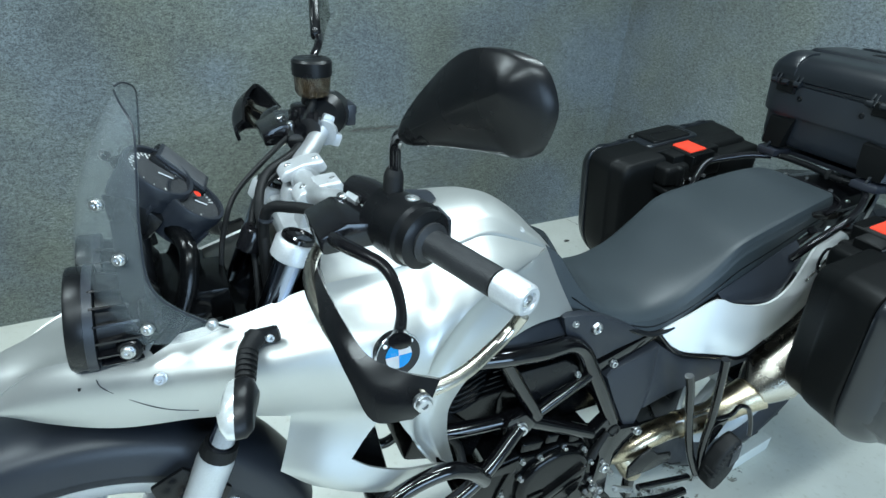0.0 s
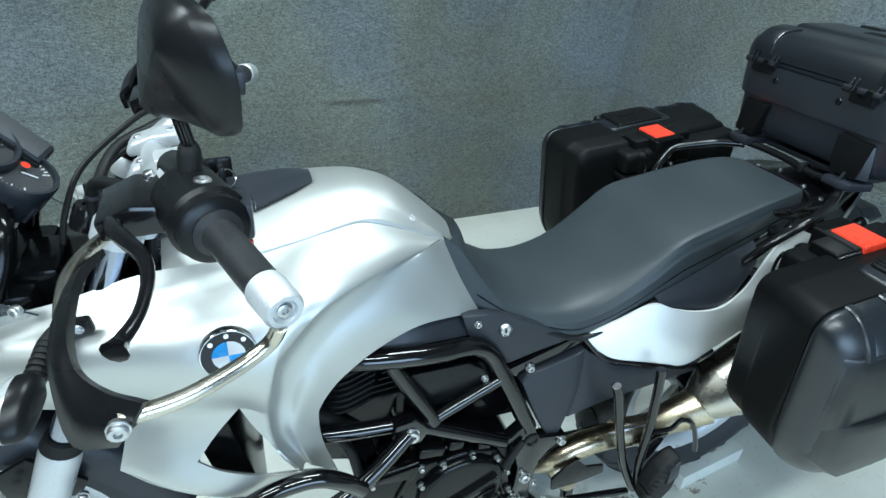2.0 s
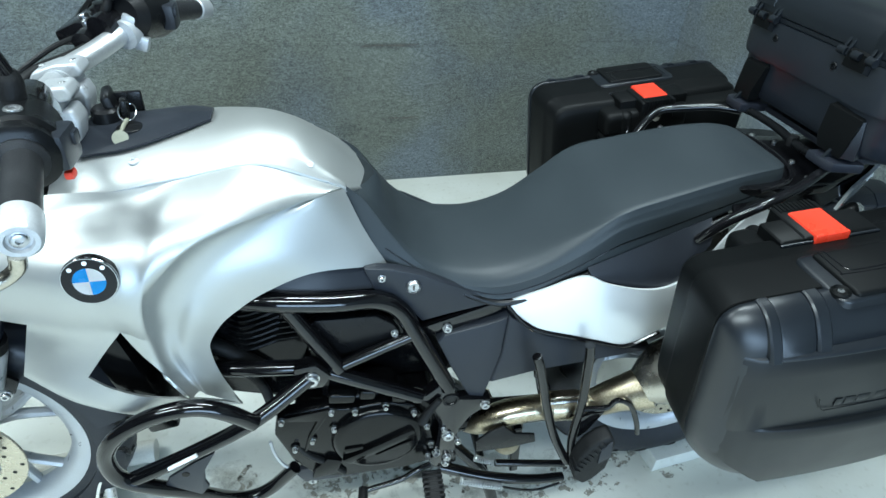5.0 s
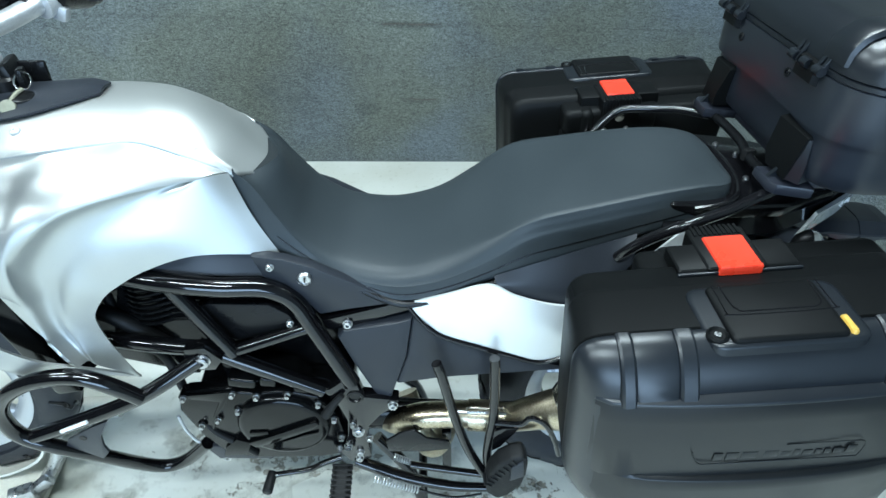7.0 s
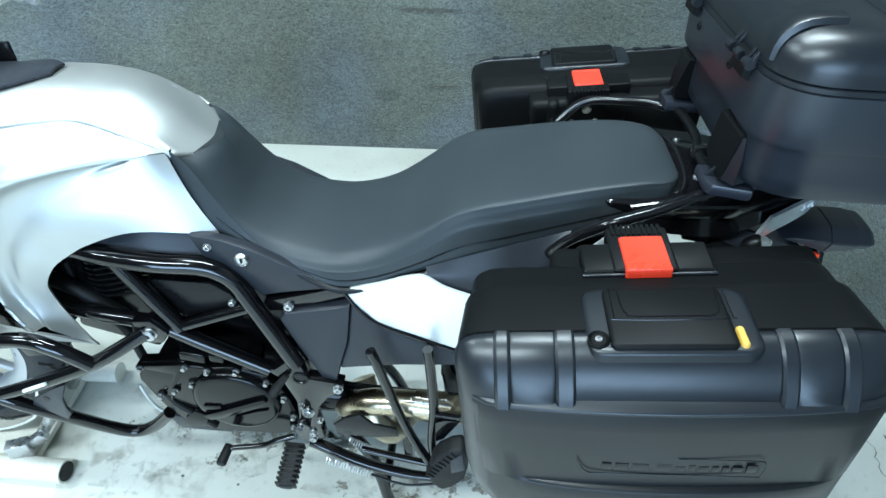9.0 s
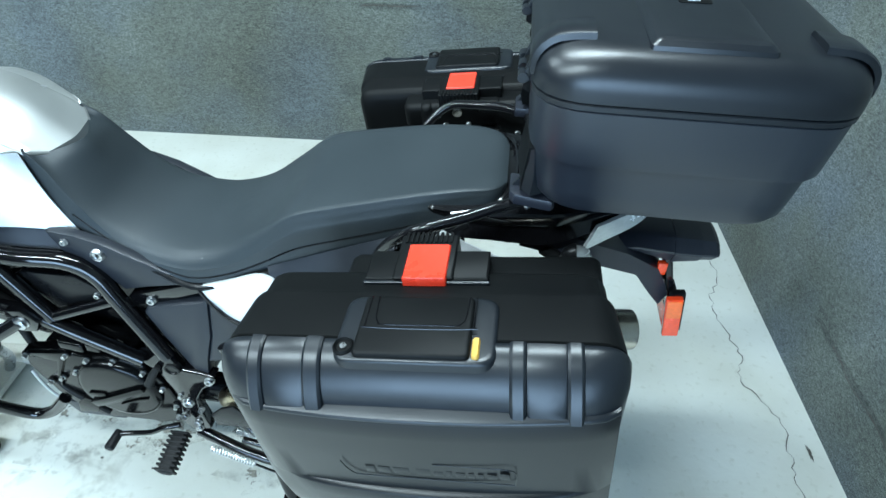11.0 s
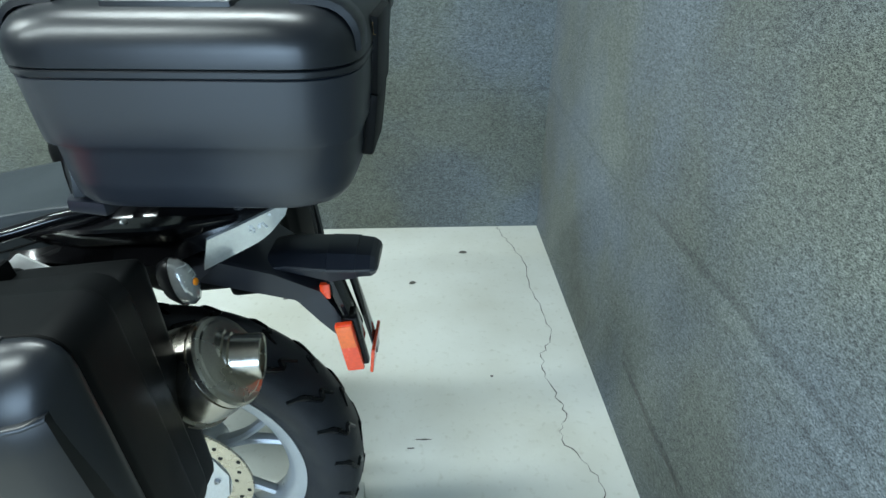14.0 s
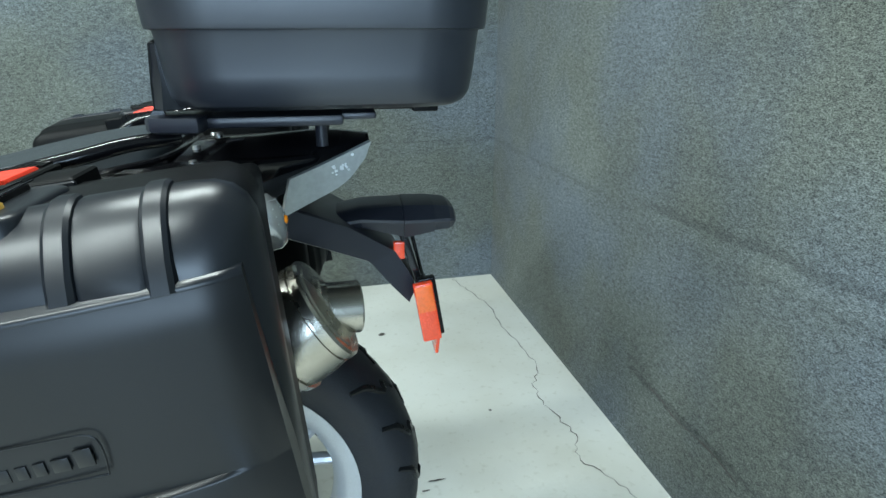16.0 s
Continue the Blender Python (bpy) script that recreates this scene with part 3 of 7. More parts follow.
def roundel(side, parent):
    c = Vector((0.099, side * 0.2285, 0.931))
    ax = Vector((0.05, side * 0.985, 0.16)).normalized()
    up = Vector((0, 0, 1))
    s = up.cross(ax).normalized()
    up = ax.cross(s)
    part("emblem_ring", spin([(-0.012, 0.0), (-0.012, 0.033), (0.001, 0.033), (0.0025, 0.0322), (0.0025, 0.0)], c, ax, 40), GLOSS, parent, "black enamel ring")
    part("emblem_rim", spin([(0.0, 0.0345), (0.002, 0.034), (0.003, 0.033), (0.003, 0.0322), (0.0, 0.0322)], c, ax, 40, False), CHROME, parent)
    for q in range(4):
        bm = bmesh.new()
        base = c + ax * 0.0034
        vs = [bm.verts.new(base)]
        for k in range(9):
            a = math.pi / 2 * (q + k / 8)
            vs.append(bm.verts.new(base + 0.0195 * (math.cos(a) * s + math.sin(a) * up)))
        bm.faces.new(vs)
        bmesh.ops.solidify(bm, geom=bm.faces[:], thickness=0.002)
        part("emblem_quarter", bm, BLUE if (q % 2 == 0) == (side > 0) else ENAMEL, parent)
    for k in (-0.8, 0.0, 0.8):
        a = math.pi / 2 + k
        p = c + ax * 0.0034 + 0.0265 * (math.cos(a) * s + math.sin(a) * up)
        part("emblem_bar", spin([(-0.001, 0.0), (-0.001, 0.003), (0.0003, 0.003), (0.0003, 0.0)], p, ax, 10), ENAMEL, parent)


roundel(-1, fairing_left)
roundel(1, fairing_right)
for x, y, z in ((-0.198, -0.147, 0.912),):
    part("bolt", bolt((x, y + 0.0, z), (-0.1, -1, 0.35), 0.008), BOLT, fairing_left)

part("panel_gap", tube([on_fairing(x, z) for x, z in ((-0.275, 0.9), (-0.267, 0.89), (-0.227, 0.868), (-0.195, 0.853), (-0.16, 0.846))], 0.0009, 6, 4), GREY_PANEL, fairing_left)

# intake mesh behind the opening
part("radiator", block((0.07, 0, 0.70), (0.05, 0.36, 0.30), 0.006, (0, -12, 0)), ENGINE, bike, "black radiator behind the fairing")

# tank cover
def tank_cover():
    """A domed top with a bevelled ledge running down to the seam on either side."""
    stations = [  # x, crown height, upper edge of the ledge (y, z), seam (y, z)
        (0.03, 1.018, (-0.112, 0.99), (-0.118, 0.984)), (0.08, 1.031, (-0.118, 0.998), (-0.1225, 0.992)), (0.12, 1.036, (-0.118, 1.0025), (-0.1215, 0.998)),
        (0.16, 1.042, (-0.109, 1.0115), (-0.1165, 1.0035)), (0.2, 1.049, (-0.099, 1.021), (-0.1125, 1.0095)), (0.25, 1.053, (-0.0845, 1.0305), (-0.1035, 1.0165)),
        (0.296, 1.053, (-0.071, 1.0355), (-0.0925, 1.018)), (0.326, 1.048, (-0.068, 1.0315), (-0.09, 1.0125)), (0.36, 1.035, (-0.0715, 1.016), (-0.0885, 0.9985)),
        (0.39, 1.003, (-0.0755, 0.9965), (-0.0865, 0.985)), (0.412, 0.968, (-0.078, 0.983), (-0.085, 0.9755)), (0.435, 0.934, (-0.081, 0.964), (-0.084, 0.958)),
    ]
    rows = []
    for x, zc, (ya, za), (yb, zb) in stations:
        def top(k):
            return (x, ya * k, za + (zc - za) * (1 - k ** 2.2) + bulge * (1 - k ** 2) * k * 1.2)
        bulge = 0.006 * max(0.0, (x - 0.39) / 0.045)
        half = [(x, yb + 0.004, zb - 0.012), (x, yb, zb), (x, yb * 0.67 + ya * 0.33, zb * 0.67 + za * 0.33 + 0.0006), (x, ya - 0.0022, za - 0.0022), top(0.95), top(0.8), top(0.55), top(0.28), (x, 0, zc)]
        fork = 0.052 * max(0.0, (x - 0.34) / 0.095) ** 1.5
        rows.append(sym([(px + fork * (1 - min(1.0, abs(py / yb)) ** 1.5), py, pz) for px, py, pz in half]))
    dense = [curve(r, 3) for r in rows]
    rings = [[*d, *[Vector((p.x, p.y * 0.9, p.z - 0.03)) for p in reversed(d)]] for d in dense]
    cols = [curve([r[i] for r in rings], 5) for i in range(len(rings[0]))]
    return loft([[c[k] for c in cols] for k in range(len(cols[0]))])


tank = part("tank_cover", tank_cover(), SILVER, bike, "silver painted tank cover", 60)
for x, y, z, ax in ((0.14, -0.083, 1.0255, (0, -0.45, 0.88)), (0.38, -0.071, 1.005, (0.3, -0.45, 0.8)), (0.38, 0.071, 1.005, (0.3, 0.45, 0.8))):
    part("bolt", bolt((x, y, z - 0.002), ax, 0.0068, 0.003), ALLOY_WHITE, tank)
inset = part("filler_panel", sheet([
    sym([(0.06, -0.07, 1.026), (0.06, -0.04, 1.040), (0.06, 0, 1.045)]),
    sym([(0.13, -0.066, 1.036), (0.13, -0.04, 1.045), (0.13, 0, 1.049)]),
    sym([(0.2, -0.045, 1.052), (0.2, -0.03, 1.055), (0.2, 0, 1.058)]),
    sym([(0.24, -0.02, 1.058), (0.24, -0.01, 1.06), (0.24, 0, 1.061)]),
], 5, 4, 0.004), GREY_PANEL, bike, "dark grey panel on the tank")
part("ignition_lock", spin([(-0.02, 0.021), (0.012, 0.02), (0.016, 0.016), (0.016, 0.0)], (0.09, 0.01, 1.05), (0, 0, 1), 24), PLASTIC, inset)
part("lock_guard", join(block((0.094, 0.03, 1.06), (0.014, 0.055, 0.045), 0.005, (0, -14, 12)), block((0.112, 0.05, 1.056), (0.04, 0.01, 0.036), 0.004, (0, 0, 8))), PLASTIC, inset)
part("key", join(block((0.116, 0.012, 1.062), (0.009, 0.02, 0.03), 0.003, (0, 0, 10)), block((0.113, 0.012, 1.044), (0.004, 0.009, 0.016), 0.001)), PLASTIC, inset)
part("filler_flap", spin([(-0.01, 0.019), (0.002, 0.019), (0.004, 0.016), (0.004, 0.0)], (0.128, -0.022, 1.046), (0, 0, 1), 24), PLASTIC, inset)
ring_pts = [(0.122 + 0.0125 * math.cos(a), 0.0 + 0.008 * math.sin(a), 1.062 + 0.0105 * math.sin(a)) for a in np.linspace(0, 2 * math.pi, 14)]
part("key_ring", tube(ring_pts, 0.0013, 6, 2), CHROME, inset)
part("key_strap", tube([(0.122, -0.008, 1.053), (0.121, -0.026, 1.052), (0.12, -0.042, 1.047)], 0.003, 8, 4), GREY_KEY, inset)
part("key_tag", spin([(-0.002, 0.0), (-0.002, 0.011), (0.002, 0.011), (0.002, 0.0)], (0.12, -0.049, 1.043), (0.1, -0.7, 0.6), 16), GREY_KEY, inset)

# seat
def seat_ring(x, hb, zb, ht, ze, zt):
    k = max(0.0, min(1.0, (x - 0.76) / 0.1))
    half = [(-hb * 0.6, zb - 0.004), (-hb, zb), (-(hb + ht) / 2 * 1.015, zb * 0.55 + ze * 0.45), (-ht * (1 + 0.004 * k), ze - 0.004 * k), (-ht * (0.995 - 0.012 * k), ze + 0.001 + 0.003 * k), (-ht * (0.87 + 0.07 * k), ze * (0.35 - 0.18 * k) + zt * (0.65 + 0.18 * k)), (-ht * (0.5 + 0.34 * k), zt * (0.94 + 0.045 * k) + ze * (0.06 - 0.045 * k)), (0, zt)]
    full = half + [(-y, z) for y, z in reversed(half[:-1])]
    # the nose is forked: its middle lies further back than its corners
    fork = 0.052 * max(0.0, 1 - (x - 0.43) / 0.085)
    line = curve([(x + fork * (1 - min(1.0, abs(y) / max(hb, 1e-3)) ** 1.5), y, z) for y, z in full], 3)
    return line


SEAT_STATIONS = [
    (0.43, 0.085, 0.925, 0.083, 0.968, 0.951), (0.455, 0.098, 0.874, 0.09, 0.944, 0.936), (0.49, 0.108, 0.836, 0.099, 0.897, 0.901),
    (0.53, 0.115, 0.822, 0.108, 0.849, 0.861), (0.58, 0.124, 0.8, 0.12, 0.806, 0.828), (0.63, 0.13, 0.778, 0.128, 0.79, 0.815), (0.69, 0.135, 0.757, 0.134, 0.786, 0.815), (0.76, 0.137, 0.776, 0.136, 0.806, 0.84),
    (0.83, 0.136, 0.806, 0.137, 0.85, 0.882), (0.89, 0.134, 0.834, 0.135, 0.895, 0.922), (0.97, 0.129, 0.862, 0.129, 0.918, 0.944), (1.08, 0.118, 0.9, 0.118, 0.944, 0.968), (1.15, 0.109, 0.924, 0.108, 0.957, 0.978), (1.19, 0.1, 0.938, 0.098, 0.962, 0.978), (1.208, 0.086, 0.943, 0.084, 0.964, 0.976), (1.219, 0.062, 0.947, 0.06, 0.965, 0.972),
]
rings = [seat_ring(*s) for s in SEAT_STATIONS]
cols = [curve([r[i] for r in rings], 4) for i in range(len(rings[0]))]
rings = [[c[k] for c in cols] for k in range(len(cols[0]))]
seat = part("seat", loft(rings), SEAT, bike, "dark grey vinyl two-step seat", 60)
for sd in (-1, 1):
    part("seam", tube([(x, sd * ((hb + ht) / 2 * 1.015 + 0.0006), zb * 0.55 + ze * 0.45) for x, hb, zb, ht, ze, zt in SEAT_STATIONS[2:-1]], 0.0013, 6, 4), PLASTIC, seat)

for sd in (-1, 1):
    part("seat_base", tube([(x, sd * (y + 0.004), z) for x, y, z in ((0.62, 0.128, 0.778), (0.69, 0.138, 0.754), (0.76, 0.14, 0.77), (0.83, 0.139, 0.8), (0.89, 0.137, 0.827), (0.97, 0.132, 0.855), (1.08, 0.121, 0.893), (1.15, 0.11, 0.917), (1.19, 0.095, 0.932))], 0.006, 8, 4), PLASTIC, seat)
    for x, y, z in ((1.0, 0.137, 0.866), (1.05, 0.132, 0.883)):
        part("seat_stop", block((x, sd * y, z), (0.018, 0.008, 0.009), 0.002, (0, -20, 0)), BOLT, seat)


# panels under the seat
lock_panel = both("side_panel", lambda: prism([(0.452, 0.848), (0.501, 0.842), (0.55, 0.826), (0.608, 0.796), (0.66, 0.768), (0.69, 0.754), (0.6, 0.735), (0.552, 0.722), (0.525, 0.76), (0.5, 0.79), (0.468, 0.802)], -0.138, -0.118, 0.004), GREY_PANEL)
part("seat_lock", spin([(-0.01, 0.012), (0.006, 0.012), (0.008, 0.0105), (0.005, 0.009), (0.005, 0.0)], (0.534, -0.138, 0.806), LEFT, 20), BOLT, lock_panel)
part("key_slot", block((0.534, -0.1442, 0.806), (0.0025, 0.003, 0.009), 0.0005), PLASTIC, lock_panel)
part("bolt", bolt((0.481, -0.139, 0.828), LEFT, 0.006), BOLT, lock_panel)
both("air_panel", lambda: sheet([[(0.27, -0.15, 0.826), (0.32, -0.138, 0.846), (0.38, -0.128, 0.862), (0.455, -0.102, 0.858)], [(0.285, -0.155, 0.815), (0.33, -0.152, 0.818), (0.39, -0.148, 0.815), (0.478, -0.13, 0.80)]], 4, 3, 0.006), GREY_PANEL)
rail = both("seat_rail", lambda: prism([(0.552, 0.706), (0.70, 0.758), (0.705, 0.738), (0.60, 0.692), (0.56, 0.685)], -0.139, -0.115, 0.003), FRAME_PAINT)
part("bolt", bolt((0.598, -0.141, 0.704), LEFT, 0.008, 0.007), BOLT, rail)
def side_cover():
    """Two flat faces meeting in a crease, with a rounded rim."""
    panel = [(0.58, -0.15, 0.679), (0.59, -0.148, 0.694), (0.689, -0.146, 0.716), (0.71, -0.143, 0.724), (0.702, -0.158, 0.64), (0.684, -0.168, 0.575), (0.672, -0.168, 0.518), (0.662, -0.168, 0.514), (0.641, -0.164, 0.548), (0.605, -0.156, 0.62)]
    wedge = [(0.71, -0.143, 0.724), (0.784, -0.15, 0.673), (0.9, -0.156, 0.642), (1.02, -0.158, 0.61), (0.91, -0.15, 0.594), (0.76, -0.16, 0.582), (0.684, -0.168, 0.575), (0.702, -0.158, 0.64)]
    out = []
    for loop in (panel, wedge):
        mid = sum((Vector(p) for p in loop), Vector()) / len(loop)
        rows = []
        for k, lift in ((0.9, 0.001), (0.96, 0.0), (0.99, -0.003), (1.0, -0.008), (1.0, -0.03)):
            rows.append([mid + (Vector(p) - mid) * k + Vector((0, -lift, 0)) for p in loop])
        out.append(loft(rows))
    return join(*out)


both("side_cover", side_cover, GREY_PANEL, "black plastic side cover", 30)

# white tail panel
tail = both("tail_panel", lambda: sheet([
    [(0.701, -0.143, 0.757), (0.763, -0.15, 0.785), (0.83, -0.156, 0.814), (0.876, -0.166, 0.80), (0.938, -0.172, 0.787), (0.99, -0.173, 0.79), (1.035, -0.17, 0.822), (1.075, -0.162, 0.885), (1.13, -0.145, 0.935)],
    [(0.716, -0.15, 0.74), (0.768, -0.16, 0.745), (0.831, -0.17, 0.75), (0.88, -0.177, 0.745), (0.94, -0.18, 0.735), (1.0, -0.182, 0.745), (1.06, -0.183, 0.79), (1.12, -0.176, 0.86), (1.19, -0.152, 0.91)],
    [(0.733, -0.154, 0.722), (0.766, -0.164, 0.704), (0.831, -0.173, 0.688), (0.88, -0.178, 0.675), (0.94, -0.178, 0.658), (1.0, -0.178, 0.688), (1.09, -0.176, 0.74), (1.16, -0.166, 0.81), (1.24, -0.14, 0.878)],
], 5, 5, 0.006, 2), WHITE_PAINT, "silver-white painted tail panel")
both("panel_edge", lambda: tube([(0.701, -0.145, 0.753), (0.733, -0.157, 0.717), (0.766, -0.166, 0.699), (0.831, -0.175, 0.683), (0.88, -0.179, 0.67), (0.94, -0.179, 0.653), (1.0, -0.179, 0.683)], 0.004, 8, 5), GLOSS)
for s, w, h in ((0.0, 0.011, 0.016), (0.17, 0.011, 0.016), (0.34, 0.011, 0.016), (0.60, 0.026, 0.034), (0.9, 0.026, 0.034)):
    part("decal_bar", block((1.058 + 0.09 * s, -0.1835 + 0.014 * s, 0.838 + 0.055 * s), (w, 0.004, h), 0.002, (18, -32, 9)), GLOSS, tail)
both("tail_insert", lambda: sheet([
    [(0.84, -0.142, 0.822), (0.93, -0.138, 0.858), (1.0, -0.135, 0.885), (1.06, -0.128, 0.905)],
    [(0.845, -0.152, 0.813), (0.94, -0.158, 0.815), (1.0, -0.16, 0.83), (1.055, -0.15, 0.885)],
    [(0.855, -0.155, 0.80), (0.95, -0.163, 0.778), (1.0, -0.168, 0.79), (1.055, -0.156, 0.868)],
], 4, 4, 0.004), GREY_PANEL)
part("tail_cowl", sheet([
    sym([(1.10, -0.13, 0.915), (1.10, -0.09, 0.935), (1.10, 0, 0.94)]),
    sym([(1.2, -0.12, 0.905), (1.2, -0.09, 0.955), (1.2, 0, 0.965)]),
    sym([(1.3, -0.105, 0.898), (1.3, -0.08, 0.955), (1.3, 0, 0.972)]),
    sym([(1.40, -0.075, 0.935), (1.40, -0.055, 0.965), (1.40, 0, 0.978)]),
    sym([(1.462, -0.035, 0.962), (1.462, -0.025, 0.968), (1.462, 0, 0.972)]),
], 5, 4, 0.006), GLOSS, bike, "gloss black tail cowl")

def plate_row(z, i):
    return [Vector((p.x, p.y, z)) for p in rounded([(1.1 + i, -0.116 + i), (1.2, -0.124 + i), (1.3, -0.112 + i), (1.4 - i, -0.07 + i), (1.4 - i, 0.07 - i), (1.3, 0.112 - i), (1.2, 0.124 - i), (1.1 + i, 0.116 - i)], 0.012, 3)]


tail_plate = part("tail_plate", loft([plate_row(0.93, 0.008), plate_row(0.946, 0.001), plate_row(0.953, 0.0), plate_row(0.957, 0.003)]), GLOSS, bike, "gloss black plate behind the seat")
part("plate_rim", tube([(1.14, -0.122, 0.95), (1.18, -0.118, 0.958), (1.212, -0.1, 0.962), (1.23, -0.06, 0.9655), (1.235, 0.0, 0.967), (1.23, 0.06, 0.9655), (1.212, 0.1, 0.962), (1.18, 0.118, 0.958), (1.14, 0.122, 0.95)], 0.004, 8, 5), GLOSS, tail_plate)
for x, y, z in ((1.262, 0.022, 0.971), (1.248, -0.052, 0.966), (1.246, 0.066, 0.964), (1.252, -0.095, 0.956)):
    part("bolt", bolt((x, y, z), (0, 0, 1), 0.005, 0.004), BOLT, tail_plate)

# frame
def tubes():
    t = 0.0145
    return {
        "top": tube([(0.255, -0.15, 0.812), (0.32, -0.163, 0.812), (0.4, -0.162, 0.803), (0.47, -0.148, 0.79), (0.512, -0.143, 0.758), (0.54, -0.15, 0.704), (0.602, -0.166, 0.575)], 0.0165, 14, 7),
        "diagonal": tube([(0.325, -0.158, 0.80), (0.36, -0.162, 0.735), (0.405, -0.168, 0.655)], t, 12),
        "brace": tube([(0.405, -0.168, 0.66), (0.47, -0.16, 0.683), (0.54, -0.152, 0.708)], 0.011, 12),
        "lower": tube([(0.345, -0.166, 0.672), (0.42, -0.17, 0.632), (0.55, -0.17, 0.558)], t, 12),
        "front": tube([(0.18, -0.145, 0.663), (0.26, -0.158, 0.664), (0.35, -0.166, 0.664)], t, 12),
        "steering": tube([(0.27, -0.15, 0.815), (0.22, -0.13, 0.78), (0.16, -0.1, 0.74)], t, 12),
    }


for nm in tubes():
    both("frame_tube", lambda: tubes()[nm], FRAME_PAINT)
gusset = both("engine_bracket", lambda: prism([(0.33, 0.685), (0.365, 0.69), (0.39, 0.66), (0.375, 0.635), (0.345, 0.632), (0.325, 0.65)], -0.19, -0.165, 0.004), FRAME_PAINT)
part("bolt", bolt((0.357, -0.19, 0.66), LEFT, 0.0125, 0.01), BOLT, gusset)
inner = both("inner_panel", lambda: prism([(0.352, 0.742), (0.37, 0.752), (0.47, 0.752), (0.5, 0.73), (0.515, 0.703), (0.4, 0.66)], -0.148, -0.13, 0.004), PLASTIC)
part("bolt", bolt((0.502, -0.15, 0.712), LEFT, 0.006), BOLT, inner)
plate = both("pivot_plate", lambda: prism([(0.535, 0.575), (0.56, 0.565), (0.585, 0.59), (0.612, 0.585), (0.622, 0.545), (0.69, 0.535), (0.683, 0.512), (0.655, 0.49), (0.632, 0.452), (0.628, 0.405), (0.635, 0.34), (0.59, 0.325), (0.572, 0.36), (0.588, 0.42), (0.59, 0.47), (0.57, 0.535)], -0.177, -0.15, 0.005), FRAME_PAINT)
for x, z, r in ((0.61, 0.437, 0.0115), (0.678, 0.524, 0.009), (0.588, 0.385, 0.008), (0.612, 0.365, 0.008), (0.61, 0.345, 0.008), (0.632, 0.415, 0.006), (0.6, 0.46, 0.005)):
    part("bolt", bolt((x, -0.177, z), LEFT, r, 0.008), BOLT, plate)
part("pivot_cap", spin([(-0.01, 0.016), (0.003, 0.016), (0.004, 0.012), (0.001, 0.01), (0.001, 0.0)], (0.608, -0.177, 0.548), LEFT, 20), PLASTIC, plate)

# engine
crank = part("crankcase", prism([(0.315, 0.55), (0.345, 0.45), (0.37, 0.38), (0.40, 0.345), (0.54, 0.325), (0.59, 0.36), (0.6, 0.5), (0.57, 0.545), (0.45, 0.56)], -0.152, 0.13, 0.012, 3), ENGINE, bike, "black engine case")
part("engine_cover", prism([(0.283, 0.527), (0.297, 0.547), (0.384, 0.561), (0.394, 0.549), (0.425, 0.546), (0.485, 0.555), (0.54, 0.538), (0.572, 0.477), (0.583, 0.415), (0.577, 0.35), (0.53, 0.336), (0.40, 0.332), (0.345, 0.345), (0.318, 0.385), (0.305, 0.405), (0.277, 0.493)], -0.172, -0.145, 0.006, 3), ENGINE, crank)
part("cover_ridge", prism([(0.30, 0.545), (0.384, 0.558), (0.372, 0.53), (0.345, 0.482), (0.332, 0.44), (0.328, 0.44), (0.338, 0.482), (0.358, 0.528), (0.305, 0.535)], -0.178, -0.168, 0.003), ENGINE, crank)
part("cover_wedge", prism([(0.336, 0.352), (0.385, 0.36), (0.398, 0.40), (0.37, 0.412), (0.345, 0.385)], -0.182, -0.168, 0.004), ENGINE, crank)
clutch = part("clutch_cover", spin([(-0.02, 0.09), (-0.004, 0.0895), (0.006, 0.088), (0.012, 0.0845), (0.0155, 0.079), (0.0165, 0.072), (0.0168, 0.0)], (0.468, -0.172, 0.459), LEFT, 56), ENGINE, crank, "round black clutch cover", 50)
part("clutch_rib", prism([(0.398, 0.424), (0.412, 0.41), (0.445, 0.424), (0.525, 0.47), (0.54, 0.485), (0.534, 0.495), (0.515, 0.486), (0.44, 0.445)], -0.198, -0.186, 0.003), ENGINE, clutch)
part("clutch_rib", prism([(0.462, 0.421), (0.51, 0.447), (0.537, 0.456), (0.53, 0.446), (0.49, 0.431)], -0.193, -0.186, 0.002), ENGINE, clutch)
part("cover_bar", block((0.422, -0.1905, 0.447), (0.036, 0.005, 0.014), 0.002, (0, -5, 0)), ENGINE, clutch)
for x, z in ((0.294, 0.537), (0.384, 0.55), (0.427, 0.544), (0.484, 0.55), (0.538, 0.523), (0.387, 0.5), (0.345, 0.472), (0.311, 0.452), (0.565, 0.475), (0.576, 0.415), (0.571, 0.378)):
    part("bolt_boss", spin([(-0.02, 0.0095), (0.0035, 0.009), (0.0045, 0.0075), (0.0045, 0.0)], (x, -0.172, z), LEFT, 16), ENGINE, crank)
    part("bolt", bolt((x, -0.1765, z), LEFT, 0.005, 0.008), BOLT, crank)
for x, z, w in ((0.405, 0.577, 0.05), (0.452, 0.58, 0.03), (0.51, 0.562, 0.03)):
    part("case_lug", block((x, -0.15, z), (w, 0.05, 0.024), 0.006, (0, 8, 0), 3), ENGINE, crank)
part("cylinder", block((0.27, 0, 0.67), (0.16, 0.24, 0.24), 0.012, (0, 18, 0)), ENGINE, bike, "black cylinder block")
part("head_cover", block((0.255, 0, 0.79), (0.17, 0.23, 0.05), 0.015, (0, 18, 0)), ENGINE, bike)
